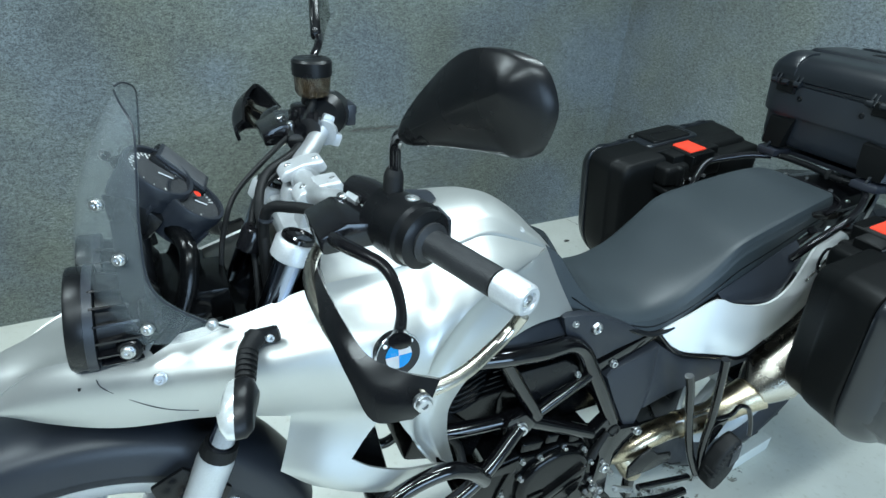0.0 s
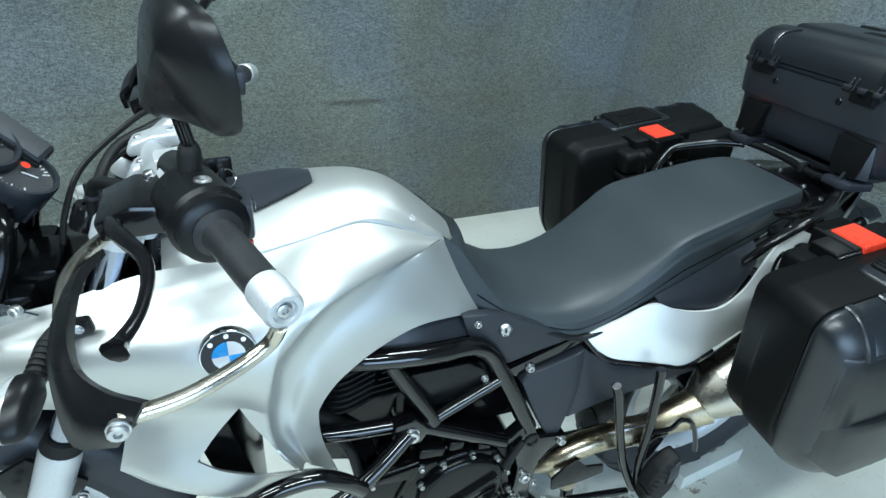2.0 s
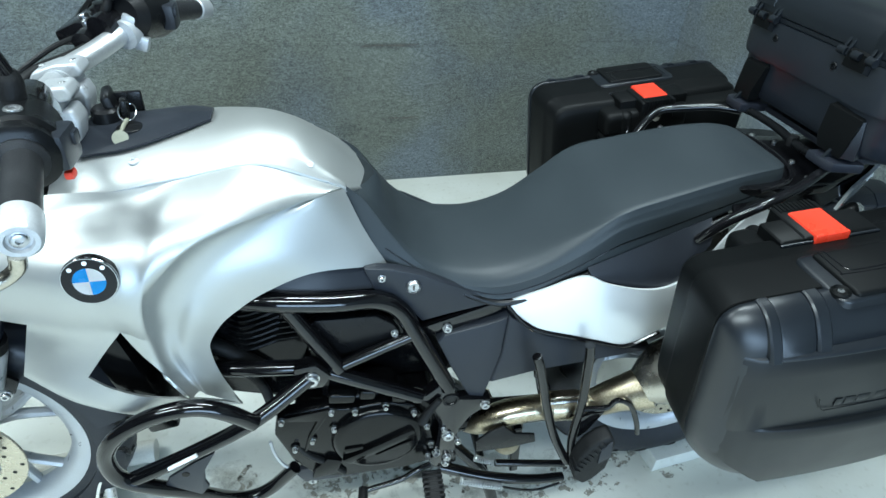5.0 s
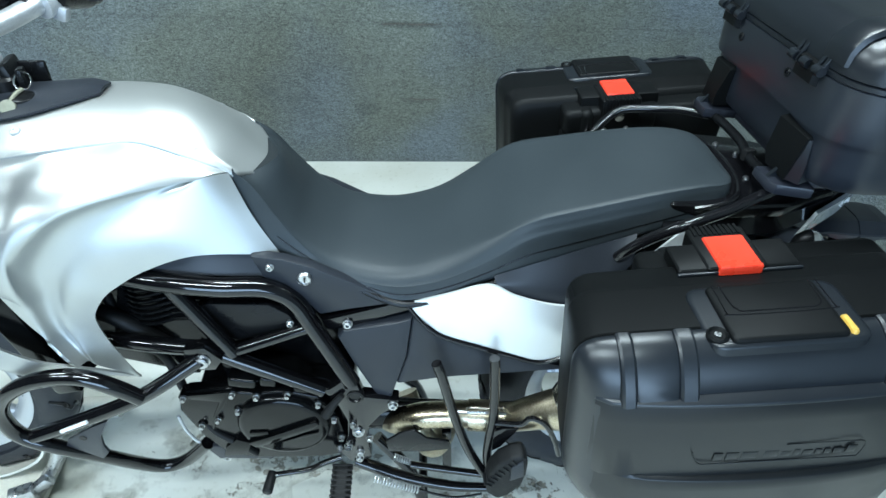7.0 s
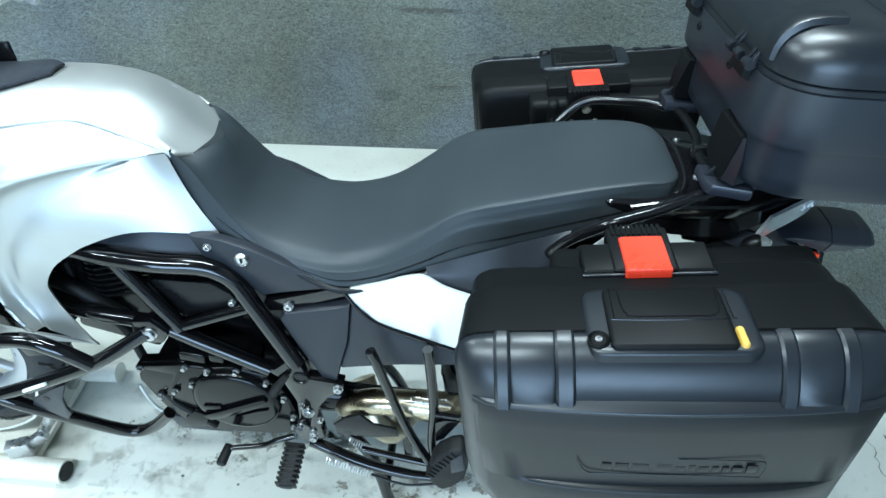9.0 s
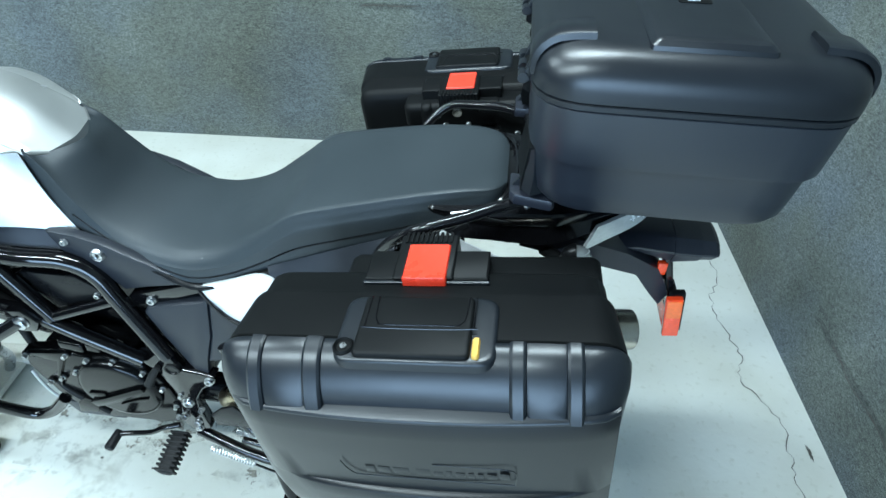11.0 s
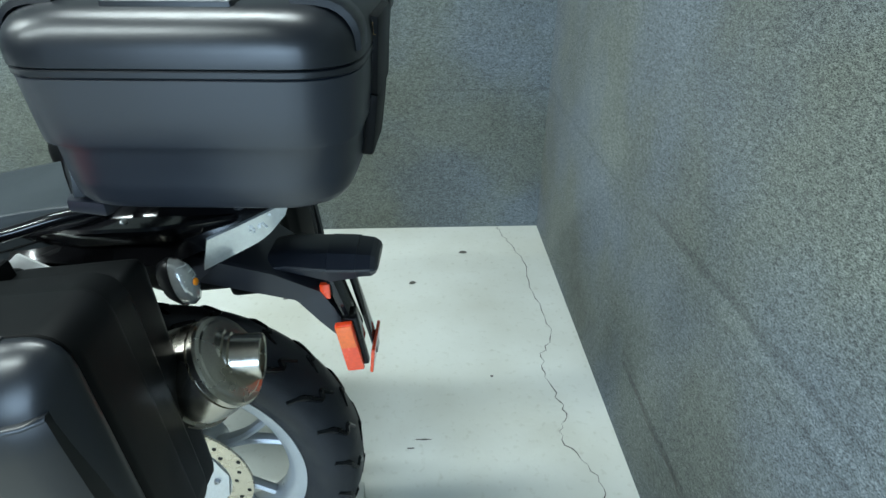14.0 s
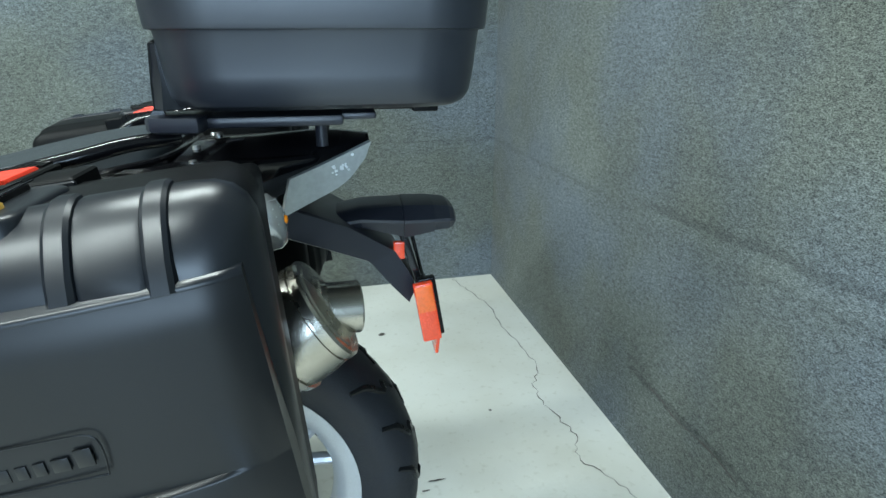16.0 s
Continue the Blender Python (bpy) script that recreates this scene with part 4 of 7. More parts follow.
for k in range(7):
    z = 0.69 + k * 0.013
    both("fin", lambda: tube([(0.2 + k * 0.004, -0.11, z), (0.25, -0.128, z - 0.008), (0.31, -0.122, z + 0.006)], 0.0042, 8, 4), ENGINE)
for k in range(5):
    part("fin", prism([(0.295 + k * 0.006, 0.70 + k * 0.0135), (0.36, 0.705 + k * 0.0135), (0.362, 0.709 + k * 0.0135), (0.296 + k * 0.006, 0.704 + k * 0.0135)], -0.134, -0.1, 0.0012), ENGINE, bike)
part("cylinder_cover", prism([(0.365, 0.64), (0.43, 0.625), (0.44, 0.6), (0.50, 0.585), (0.52, 0.565), (0.37, 0.56)], -0.15, -0.11, 0.006, 2), ENGINE, bike)
for x, z in ((0.385, 0.622), (0.43, 0.608), (0.475, 0.588)):
    part("cover_edge", block((x, -0.152, z), (0.032, 0.006, 0.007), 0.002, (0, 16, 0)), GLOSS, bike)
part("drain_hose", tube([(0.40, -0.172, 0.35), (0.37, -0.175, 0.39), (0.335, -0.172, 0.42), (0.31, -0.165, 0.455)], 0.007, 10, 5), RUBBER, bike)
part("shift_link", tube([(0.552, -0.188, 0.505), (0.565, -0.186, 0.53), (0.585, -0.184, 0.56)], [0.01, 0.008, 0.006], 10, 3), RUBBER, bike)
part("airbox", block((0.49, 0, 0.655), (0.28, 0.23, 0.2), 0.02), ENGINE, bike)
part("battery_box", block((0.75, 0, 0.665), (0.36, 0.22, 0.13), 0.02), PLASTIC, bike)
part("subframe_box", block((0.95, 0, 0.80), (0.4, 0.2, 0.1), 0.03, (0, -14, 0)), PLASTIC, bike)
part("cable_loom", tube([(0.18, -0.1, 0.74), (0.21, -0.125, 0.66), (0.26, -0.13, 0.6), (0.28, -0.14, 0.52)], 0.009, 10, 6), RUBBER, bike)
part("coolant_hose", tube([(0.12, -0.12, 0.72), (0.2, -0.13, 0.7), (0.28, -0.125, 0.62)], 0.014, 12, 6), RUBBER, bike)
part("skid_plate", sheet([sym([(0.30, -0.165, 0.362), (0.315, -0.12, 0.335), (0.32, 0, 0.33)]), sym([(0.34, -0.165, 0.352), (0.345, -0.12, 0.312), (0.35, 0, 0.305)]), sym([(0.44, -0.165, 0.342), (0.44, -0.13, 0.31), (0.44, 0, 0.3)]), sym([(0.54, -0.16, 0.335), (0.54, -0.13, 0.31), (0.54, 0, 0.3)])], 4, 4, 0.004), ENGINE, bike, "black skid plate")
part("bolt", bolt((0.335, -0.163, 0.325), LEFT, 0.009, 0.008), BOLT, crank)

# pale strip stands for light caught along the skid plate's edge
part("lit_skid_edge", tube([(0.266, -0.166, 0.468), (0.271, -0.167, 0.426), (0.284, -0.168, 0.391), (0.302, -0.168, 0.375)], 0.0032, 8, 5), ALLOY_WHITE, bike, "lit edge of the skid plate, painted pale")
part("skid_rail", prism([(0.296, 0.374), (0.377, 0.367), (0.43, 0.345), (0.43, 0.328), (0.321, 0.327)], -0.171, -0.16, 0.002), GREY_PANEL, bike)

# crash bars
def crash():
    loop = tube([(0.262, -0.236, 0.618), (0.225, -0.245, 0.664), (0.182, -0.246, 0.684), (0.12, -0.247, 0.675), (0.062, -0.247, 0.638), (0.032, -0.247, 0.588), (0.036, -0.246, 0.53), (0.075, -0.243, 0.49), (0.13, -0.22, 0.42), (0.175, -0.19, 0.34), (0.212, -0.175, 0.308), (0.255, -0.17, 0.325), (0.305, -0.168, 0.38)], 0.0135, 14, 7)
    bar = tube([(0.055, -0.243, 0.515), (0.16, -0.235, 0.56), (0.262, -0.225, 0.612), (0.352, -0.19, 0.662)], 0.0135, 14, 5)
    return join(loop, bar)


bars = both("crash_bar", crash, FRAME_PAINT, "gloss black tubular crash bar")
part("gusset", prism([(0.098, 0.482), (0.106, 0.5), (0.158, 0.538), (0.19, 0.556), (0.166, 0.51), (0.162, 0.48), (0.166, 0.462), (0.15, 0.44)], -0.24, -0.234, 0.0015), GREY_PANEL, bars)
part("gusset_hole", spin([(0.0, 0.0), (0.0, 0.0065), (0.0008, 0.0065), (0.0008, 0.0)], (0.135, -0.2402, 0.507), LEFT, 16), ENGINE, bars)
part("decal_bar", tube([(0.118, -0.2535, 0.547), (0.165, -0.2485, 0.568)], 0.0035, 8, 3), ENAMEL, bars)

# wheels
def wheel(name, cx, cz, r, width, rim_r, disc_side, disc_r):
    w = new(name)
    w.parent = bike
    ORIGIN[w.name] = ORIGIN[bike.name]
    c = (cx, 0, cz)
    h = width / 2
    part("tyre", spin([(-h * 0.62, rim_r - 0.004), (-h * 0.8, rim_r + 0.02), (-h * 0.98, r - 0.062), (-h * 0.97, r - 0.042), (-h * 0.82, r - 0.02), (-h * 0.5, r - 0.006), (0, r), (h * 0.5, r - 0.006), (h * 0.82, r - 0.02), (h * 0.97, r - 0.042), (h * 0.98, r - 0.062), (h * 0.8, rim_r + 0.02), (h * 0.62, rim_r - 0.004)], c, RIGHT, 72, False), TYRE, w, "black road tyre")
    n = 22
    for side in (-1, 1):
        pts = []
        for f, da, dr in ((0.05, -0.06, 0.0), (0.28, 0.015, -0.002), (0.36, 0.02, -0.0032), (0.48, -0.005, -0.0055), (0.74, 0.1, -0.0145), (0.93, 0.15, -0.0335)):
            pts.append((cx + (r + dr - 0.0031) * math.cos(da), side * h * f, cz + (r + dr - 0.0031) * math.sin(da)))
        first = part("tread_groove", tube(pts, [0.0042, 0.006, 0.0062, 0.0062, 0.006, 0.004], 6, 3), PLASTIC, w)
        hub_at = Matrix.Translation(Vector((cx, 0, cz)) - ORIGIN[bike.name])
        for k in range(n):
            groove = first if k == 0 else new("tread_groove", first.data)
            groove.parent = w
            groove.matrix_local = hub_at @ Matrix.Rotation(2 * math.pi * (k + 0.5 * (side > 0)) / n, 4, "Y") @ hub_at.inverted()
    rim_rows = [(-h * 0.66, rim_r + 0.004), (-h * 0.6, rim_r - 0.006), (-h * 0.4, rim_r - 0.02), (0, rim_r - 0.03), (h * 0.4, rim_r - 0.02), (h * 0.6, rim_r - 0.006), (h * 0.66, rim_r + 0.004), (h * 0.7, rim_r + 0.004), (h * 0.66, rim_r - 0.016), (h * 0.42, rim_r - 0.034), (0, rim_r - 0.042), (-h * 0.42, rim_r - 0.034), (-h * 0.66, rim_r - 0.016), (-h * 0.7, rim_r + 0.004), (-h * 0.66, rim_r + 0.004)]
    part("rim", spin(rim_rows, c, RIGHT, 64, False), ALLOY_WHITE, w, "silver cast wheel rim")
    part("hub", spin([(-0.055, 0.0), (-0.055, 0.03), (-0.04, 0.05), (0.04, 0.05), (0.055, 0.03), (0.055, 0.0)], c, RIGHT, 28), ALLOY_WHITE, w)
    for k in range(5):
        for d in (-0.13, 0.13):
            a = 2 * math.pi * k / 5 + 0.35
            p0 = (cx + 0.04 * math.cos(a), 0, cz + 0.04 * math.sin(a))
            p1 = (cx + (rim_r - 0.03) * 0.6 * math.cos(a + d * 0.55), 0, cz + (rim_r - 0.03) * 0.6 * math.sin(a + d * 0.55))
            p2 = (cx + (rim_r - 0.036) * math.cos(a + d * 1.5), 0, cz + (rim_r - 0.036) * math.sin(a + d * 1.5))
            part("spoke", tube([p0, p1, p2], [0.016, 0.012, 0.011], 8, 3, 0.8), ALLOY_WHITE, w)
    for sd in disc_side:
        y = sd * 0.07
        part("brake_disc", spin([(y - 0.0025, disc_r * 0.7), (y - 0.0025, disc_r), (y + 0.0025, disc_r), (y + 0.0025, disc_r * 0.7), (y - 0.0025, disc_r * 0.7)], c, RIGHT, 56, False), DISC, w, "drilled steel brake disc")
        holes = [spin([(y - 0.0031, 0.0), (y - 0.0031, 0.0042), (y + 0.0031, 0.0042), (y + 0.0031, 0.0)], (cx + disc_r * q * math.cos(b), 0, cz + disc_r * q * math.sin(b)), RIGHT, 8) for k in range(30) for q, b in ((0.77 + 0.085 * (k % 3), 2 * math.pi * k / 30),)]
        tagged(part("drilled_holes", join(*holes), PLASTIC, w), kind="stuff")
        part("disc_carrier", spin([(y - 0.004, disc_r * 0.3), (y - 0.004, disc_r * 0.69), (y + 0.004, disc_r * 0.69), (y + 0.004, disc_r * 0.3), (y - 0.004, disc_r * 0.3)], c, RIGHT, 10, False), ALLOY, w)
        for k in range(5):
            a = 2 * math.pi * k / 5
            part("bolt", bolt((cx + disc_r * 0.5 * math.cos(a), y + sd * 0.004, cz + disc_r * 0.5 * math.sin(a)), (0, sd, 0), 0.006), BOLT, w)
    return w


AXLE_R = (1.195, 0.402)
AXLE_F = (-0.362, 0.39)
wheel("rear_wheel", *AXLE_R, 0.328, 0.14, 0.223, (-1,), 0.132)
wheel("front_wheel", *AXLE_F, 0.33, 0.11, 0.247, (-1,), 0.15)
both("swingarm", lambda: tube([(0.6, -0.12, 0.42), (0.8, -0.12, 0.415), (1.0, -0.115, 0.408), (1.2, -0.105, 0.402)], [0.03, 0.026, 0.024, 0.022], 12, 4, 1.4), ENGINE)
part("brake_caliper", block((1.10, -0.1, 0.49), (0.07, 0.06, 0.05), 0.01, (0, -30, 0)), ENGINE, bike)
part("rear_hugger", sheet([[(1.195 + 0.35 * math.cos(a), y, 0.402 + 0.35 * math.sin(a) + 0.012 * (y == 0)) for y in (-0.07, -0.04, 0, 0.04, 0.07)] for a in (2.7, 2.3, 1.95, 1.7)], 3, 4, 0.004), PLASTIC, bike)

# front fender and fork
part("front_fender", sheet([[(AXLE_F[0] + (0.352 + lift) * math.cos(a), y, AXLE_F[1] + (0.352 + lift) * math.sin(a)) for y, lift in ((-0.078, -0.045), (-0.068, 0.0), (-0.04, 0.02), (0, 0.026), (0.04, 0.02), (0.068, 0.0), (0.078, -0.045))] for a in (2.5, 2.15, 1.8, 1.45, 1.1, 0.75, 0.45, 0.2)], 3, 4, 0.004), GREY_PANEL, bike, "black plastic front mudguard")


def fork():
    return tube([(-0.005, -0.105, 1.06), (-0.075, -0.105, 0.888), (-0.15, -0.105, 0.706), (-0.2, -0.105, 0.58)], 0.0205, 20, 3)


def fork_lower():
    return join(tube([(-0.146, -0.105, 0.714), (-0.152, -0.105, 0.70), (-0.205, -0.105, 0.57), (-0.285, -0.105, 0.40), (-0.31, -0.105, 0.35)], [0.024, 0.029, 0.028, 0.027, 0.026], 20, 4),
                block((-0.335, -0.1, 0.39), (0.08, 0.04, 0.06), 0.012, (0, 20, 0)))


leg = both("fork_tube", fork, FORK_TUBE, "polished dark fork tube")
both("fork_seal", lambda: tube([(-0.139, -0.105, 0.732), (-0.147, -0.105, 0.713)], [0.026, 0.029], 20, 2), RUBBER)
low = both("fork_lower", fork_lower, ALLOY_WHITE, "silver cast fork lower leg")
part("fender_bracket", prism([(-0.25, 0.665), (-0.2, 0.69), (-0.135, 0.62), (-0.15, 0.59), (-0.24, 0.61)], -0.098, -0.09, 0.003), PLASTIC, bike)
for x, z in ((-0.225, 0.648), (-0.135, 0.632), (-0.24, 0.62)):
    part("bolt", bolt((x, -0.135, z), LEFT, 0.008, 0.008), BOLT, low)
part("side_reflector", block((-0.215, -0.138, 0.60), (0.012, 0.006, 0.05), 0.002, (0, 22, 0)), AMBER, low)
yoke = part("top_yoke", join(
    prism([(-0.02, 1.034), (0.03, 1.034), (0.036, 1.044), (0.03, 1.054), (-0.012, 1.054)], -0.11, 0.11, 0.006),
    *[spin([(-0.026, 0.027), (-0.024, 0.03), (0.0, 0.03), (0.004, 0.027), (0.004, 0.0)], (-0.004, sd * 0.105, 1.06), (0.38, 0, 0.92), 24) for sd in (-1, 1)]), ALLOY_WHITE, bike, "silver cast top yoke")
for sd in (-1, 1):
    part("fork_cap", spin([(0.0, 0.024), (0.007, 0.023), (0.009, 0.02), (0.006, 0.018), (0.006, 0.0)], (-0.003, sd * 0.105, 1.063), (0.38, 0, 0.92), 24), FRAME_PAINT, yoke)
    ex, ez, ey = (0.012, -0.011, -0.036) if sd < 0 else (0.005, -0.005, 0.038)
    rz = part("bar_riser", join(prism([(x + ex, z + ez) for x, z in ((-0.002, 1.05), (0.058, 1.05), (0.066, 1.082), (0.06, 1.1), (0.004, 1.092), (-0.004, 1.07))], ey - 0.02, ey + 0.02, 0.007, 3), spin([(-0.023, 0.0), (-0.023, 0.022), (0.023, 0.022), (0.023, 0.0)], (0.034 + ex * 0.5, ey, 1.099 + ez * 0.5), (0, 1, 0), 24)), ALLOY_WHITE, yoke, "silver cast handlebar clamp")
    part("clamp_cap", prism([(x + ex, z + ez) for x, z in ((-0.002, 1.1), (0.062, 1.112), (0.067, 1.12), (0.06, 1.132), (0.03, 1.129), (0.002, 1.119), (-0.006, 1.108))], ey - 0.021, ey + 0.021, 0.006, 3), ALLOY_WHITE, rz)
    for dx in (-0.021, 0.021):
        part("bolt", bolt((0.031 + dx + ex, ey, 1.124 + dx * 0.18 + ez), (-0.16, 0, 1), 0.005, 0.004), BOLT, rz)
part("lower_yoke", prism([(-0.11, 0.86), (-0.03, 0.88), (-0.02, 0.90), (-0.09, 0.90)], -0.135, 0.135, 0.008), ENGINE, bike)
part("steering_stem", tube([(0.02, 0, 1.03), (-0.06, 0, 0.86)], 0.03, 16, 2), ENGINE, bike)
part("head_frame", block((0.06, 0, 0.92), (0.1, 0.12, 0.2), 0.02, (0, 20, 0)), FRAME_PAINT, bike)

# handlebar and controls
bar = part("handlebar", tube([(0.152, -0.418, 1.128), (0.107, -0.281, 1.133), (0.075, -0.18, 1.127), (0.05, -0.1, 1.113), (0.036, -0.06, 1.103), (0.034, 0, 1.101), (0.036, 0.06, 1.104), (0.066, 0.11, 1.115), (0.101, 0.17, 1.13), (0.139, 0.257, 1.136), (0.182, 0.37, 1.114)], [0.0125, 0.0135, 0.0155, 0.0155, 0.0155, 0.0155, 0.0155, 0.0155, 0.0155, 0.0135, 0.0125], 18, 6), ALLOY, bike, "bare alloy handlebar")


MIRROR_MID = (-0.375, 1.309)
MIRROR_LOOP = [(p.y, p.z) for p in curve([(0, y, z) for y, z in ((-0.291, 1.263), (-0.298, 1.2525), (-0.335, 1.262), (-0.369, 1.269), (-0.407, 1.275), (-0.421, 1.2765), (-0.437, 1.287), (-0.449, 1.313), (-0.451, 1.331), (-0.444, 1.351), (-0.43, 1.3605), (-0.402, 1.363), (-0.371, 1.354), (-0.332, 1.322), (-0.297, 1.281), (-0.291, 1.263))], 3)[:-1]]


def controls(sd):
    d = Vector((0.33, -1, -0.02) if sd < 0 else (0.36, 0.93, -0.18)).normalized()
    g0 = Vector((0.112, -0.295, 1.133) if sd < 0 else (0.139, 0.257, 1.136))
    ox = 0.0 if sd < 0 else 0.032
    g = part("grip", spin([(-0.012, 0.024), (-0.004, 0.0245), (0.0, 0.0175), (0.098, 0.0168), (0.099, 0.0135)], g0, d, 24), GRIP, bar, "black rubber grip")
    part("bar_end_weight", spin([(0.0, 0.0165), (0.002, 0.0185), (0.036, 0.0178), (0.04, 0.015), (0.04, 0.011), (0.036, 0.0095), (0.036, 0.0)], g0 + d * 0.10, d, 28), ALLOY_WHITE, bar, "pale metal bar end weight")
    part("bolt", bolt(g0 + d * 0.135, d, 0.007, 0.004), BOLT, bar)
    part("switch_flange", spin([(-0.022, 0.0), (-0.022, 0.036), (-0.004, 0.036), (0.0, 0.03), (0.0, 0.0)], g0 - d * 0.008, d, 30), PLASTIC, bar)
    sw = part("switch_housing", spin([(-0.07, 0.0), (-0.07, 0.025), (-0.055, 0.038), (0.006, 0.04), (0.012, 0.034), (0.012, 0.0)], g0 - d * 0.035, d, 28), PLASTIC, bar, "black switch housing")
    part("bolt", bolt(g0 - d * 0.045 + Vector((0.004, 0, 0.0385)), (0.1, 0, 1), 0.008, 0.003), BOLT, sw)
    part("switch_block", block(g0 - d * 0.045 + Vector((0.036, 0, -0.002)), (0.022, 0.045, 0.04), 0.006), GREY_PANEL, sw)
    part("switch_button", block(g0 - d * 0.035 + Vector((0.036, 0, -0.03)), (0.01, 0.015, 0.01), 0.004) if sd < 0 else block((0.128, 0.2, 1.174), (0.02, 0.026, 0.012), 0.005, (0, 25, -25)), RED, sw, "red switch button")
    part("turn_button", block(g0 - d * 0.055 + Vector((0.048, 0, 0.004)), (0.012, 0.016, 0.016), 0.004), GREY_PANEL, sw)
    perch = part("lever_perch", join(prism([(0.0, 1.108), (0.07, 1.112), (0.075, 1.128), (0.06, 1.142), (0.03, 1.145), (-0.004, 1.13)], min(sd * 0.155, sd * 0.24), max(sd * 0.155, sd * 0.24), 0.005), tube([(0.07, sd * 0.135, 1.14), (0.08, sd * 0.165, 1.145), (0.088, sd * 0.195, 1.146)], 0.02, 16, 3)), GLOSS, bar, "gloss black lever perch")
    part("perch_clamp", join(spin([(-0.012, 0.0), (-0.012, 0.0225), (0.012, 0.0225), (0.012, 0.0)], (0.07 + ox, sd * 0.16, 1.128), (0.4, sd, 0.1), 24), block((0.088 + ox, sd * 0.162, 1.112), (0.022, 0.02, 0.024), 0.006, (0, 20, 0)), block((0.078 + ox, sd * 0.162, 1.148), (0.024, 0.02, 0.018), 0.006, (0, 20, 0))), ALLOY_WHITE, perch)
    part("bolt", bolt((0.045, sd * 0.16, 1.142), (-0.3, 0, 1), 0.006), BOLT, perch)
    part("lever", tube([(0.025, sd * 0.19, 1.125), (0.014, sd * 0.225, 1.127), (0.017, sd * 0.255, 1.13), (0.033, sd * 0.287, 1.13), (0.046, sd * 0.313, 1.1285), (0.0495, sd * 0.342, 1.121), (0.043, sd * 0.378, 1.113), (0.032, sd * 0.403, 1.109), (0.028, sd * 0.414, 1.1075)], [0.0095, 0.0085, 0.0085, 0.008, 0.007, 0.006, 0.0055, 0.0065, 0.0115], 10, 5, 1.0), GLOSS, bar, "gloss black hand lever")
    # mirror
    stem = part("mirror_stem", tube([(0.088, sd * 0.225, 1.15), (0.092, sd * 0.217, 1.188), (0.093, sd * 0.217, 1.2)], [0.0125, 0.012, 0.007], 14, 4), RUBBER, bar)
    far = 0.0 if sd < 0 else 0.05
    part("mirror_arm", tube([(0.093, sd * 0.217, 1.195), (0.088 + far * 0.3, sd * 0.232, 1.232), (0.085 + far * 0.7, sd * 0.26, 1.252), (0.082 + far, sd * 0.3, 1.262)], [0.007, 0.007, 0.0075, 0.009], 12, 5), GLOSS, stem)
    rows = []
    r0, r1 = Vector((-0.297, 1.263)), Vector((-0.428, 1.334))
    for k, back in ((0.93, -0.005), (0.985, -0.004), (1.0, 0.0), (0.985, 0.006), (0.9, 0.01), (0.6, 0.5), (0.3, 0.82), (0.03, 1.0)):
        row = []
        for y, z in MIRROR_LOOP:
            q = Vector((y, z))
            u = max(0.0, min(1.0, (q - r0).dot(r1 - r0) / (r1 - r0).length_squared))
            spine = r0.lerp(r1, u)
            q = spine.lerp(q, k)
            deep = back if k > 0.8 else 0.01 + back * (0.006 + 0.012 * u)
            row.append(Vector((0.077 - 0.41 * (q.x + 0.291) - 0.18 * (q.y - 1.2765) - deep + far, -sd * q.x, q.y)))
        rows.append(row)
    part("mirror_shell", loft(rows), PLASTIC, stem, "black plastic mirror shell", 32)
    return g


controls(-1)
controls(1)


def mirror_glass(sd):
    far = 0.0 if sd < 0 else 0.05
    bm = bmesh.new()
    loop = [(MIRROR_MID[0] + (y - MIRROR_MID[0]) * 0.93, MIRROR_MID[1] + (z - MIRROR_MID[1]) * 0.93) for y, z in MIRROR_LOOP]
    bm.faces.new([bm.verts.new((0.0825 - 0.41 * (y + 0.291) - 0.18 * (z - 1.2765) + far, -sd * y, z)) for y, z in loop])
    bmesh.ops.solidify(bm, geom=bm.faces[:], thickness=0.0015)
    part("mirror_glass", bm, MIRROR, bar, "silvered mirror glass")


mirror_glass(-1)
mirror_glass(1)


def guard():
    return sheet([
        [(-0.006, -0.222, 1.094), (-0.014, -0.295, 1.108), (-0.011, -0.37, 1.106), (-0.002, -0.412, 1.098), (0.022, -0.445, 1.097), (0.048, -0.462, 1.095)],
        [(-0.016, -0.228, 1.09), (-0.023, -0.3, 1.103), (-0.021, -0.372, 1.1), (-0.012, -0.42, 1.088), (0.004, -0.45, 1.075), (0.035, -0.468, 1.074)],
        [(-0.019, -0.232, 1.084), (-0.028, -0.302, 1.096), (-0.027, -0.374, 1.092), (-0.02, -0.418, 1.074), (-0.008, -0.446, 1.05), (0.024, -0.46, 1.054)],
    ], 5, 5, 0.009)


hand_guard = part("handguard_shell", guard(), PLASTIC, bike, "black plastic wind deflector before the grip")
part("handguard_shell", sheet([
    [(-0.018, 0.3, 1.116), (-0.008, 0.36, 1.134), (0.012, 0.405, 1.148), (0.031, 0.422, 1.152), (0.05, 0.395, 1.137), (0.064, 0.355, 1.12)],
    [(-0.034, 0.3, 1.1), (-0.03, 0.36, 1.11), (-0.012, 0.415, 1.118), (0.012, 0.428, 1.12), (0.036, 0.405, 1.11), (0.05, 0.365, 1.102)],
    [(-0.03, 0.3, 1.075), (-0.028, 0.35, 1.072), (-0.016, 0.385, 1.068), (0.0, 0.392, 1.068), (0.014, 0.385, 1.07), (0.026, 0.37, 1.074)],
], 5, 5, 0.007), PLASTIC, bike, "black plastic wind deflector before the grip")
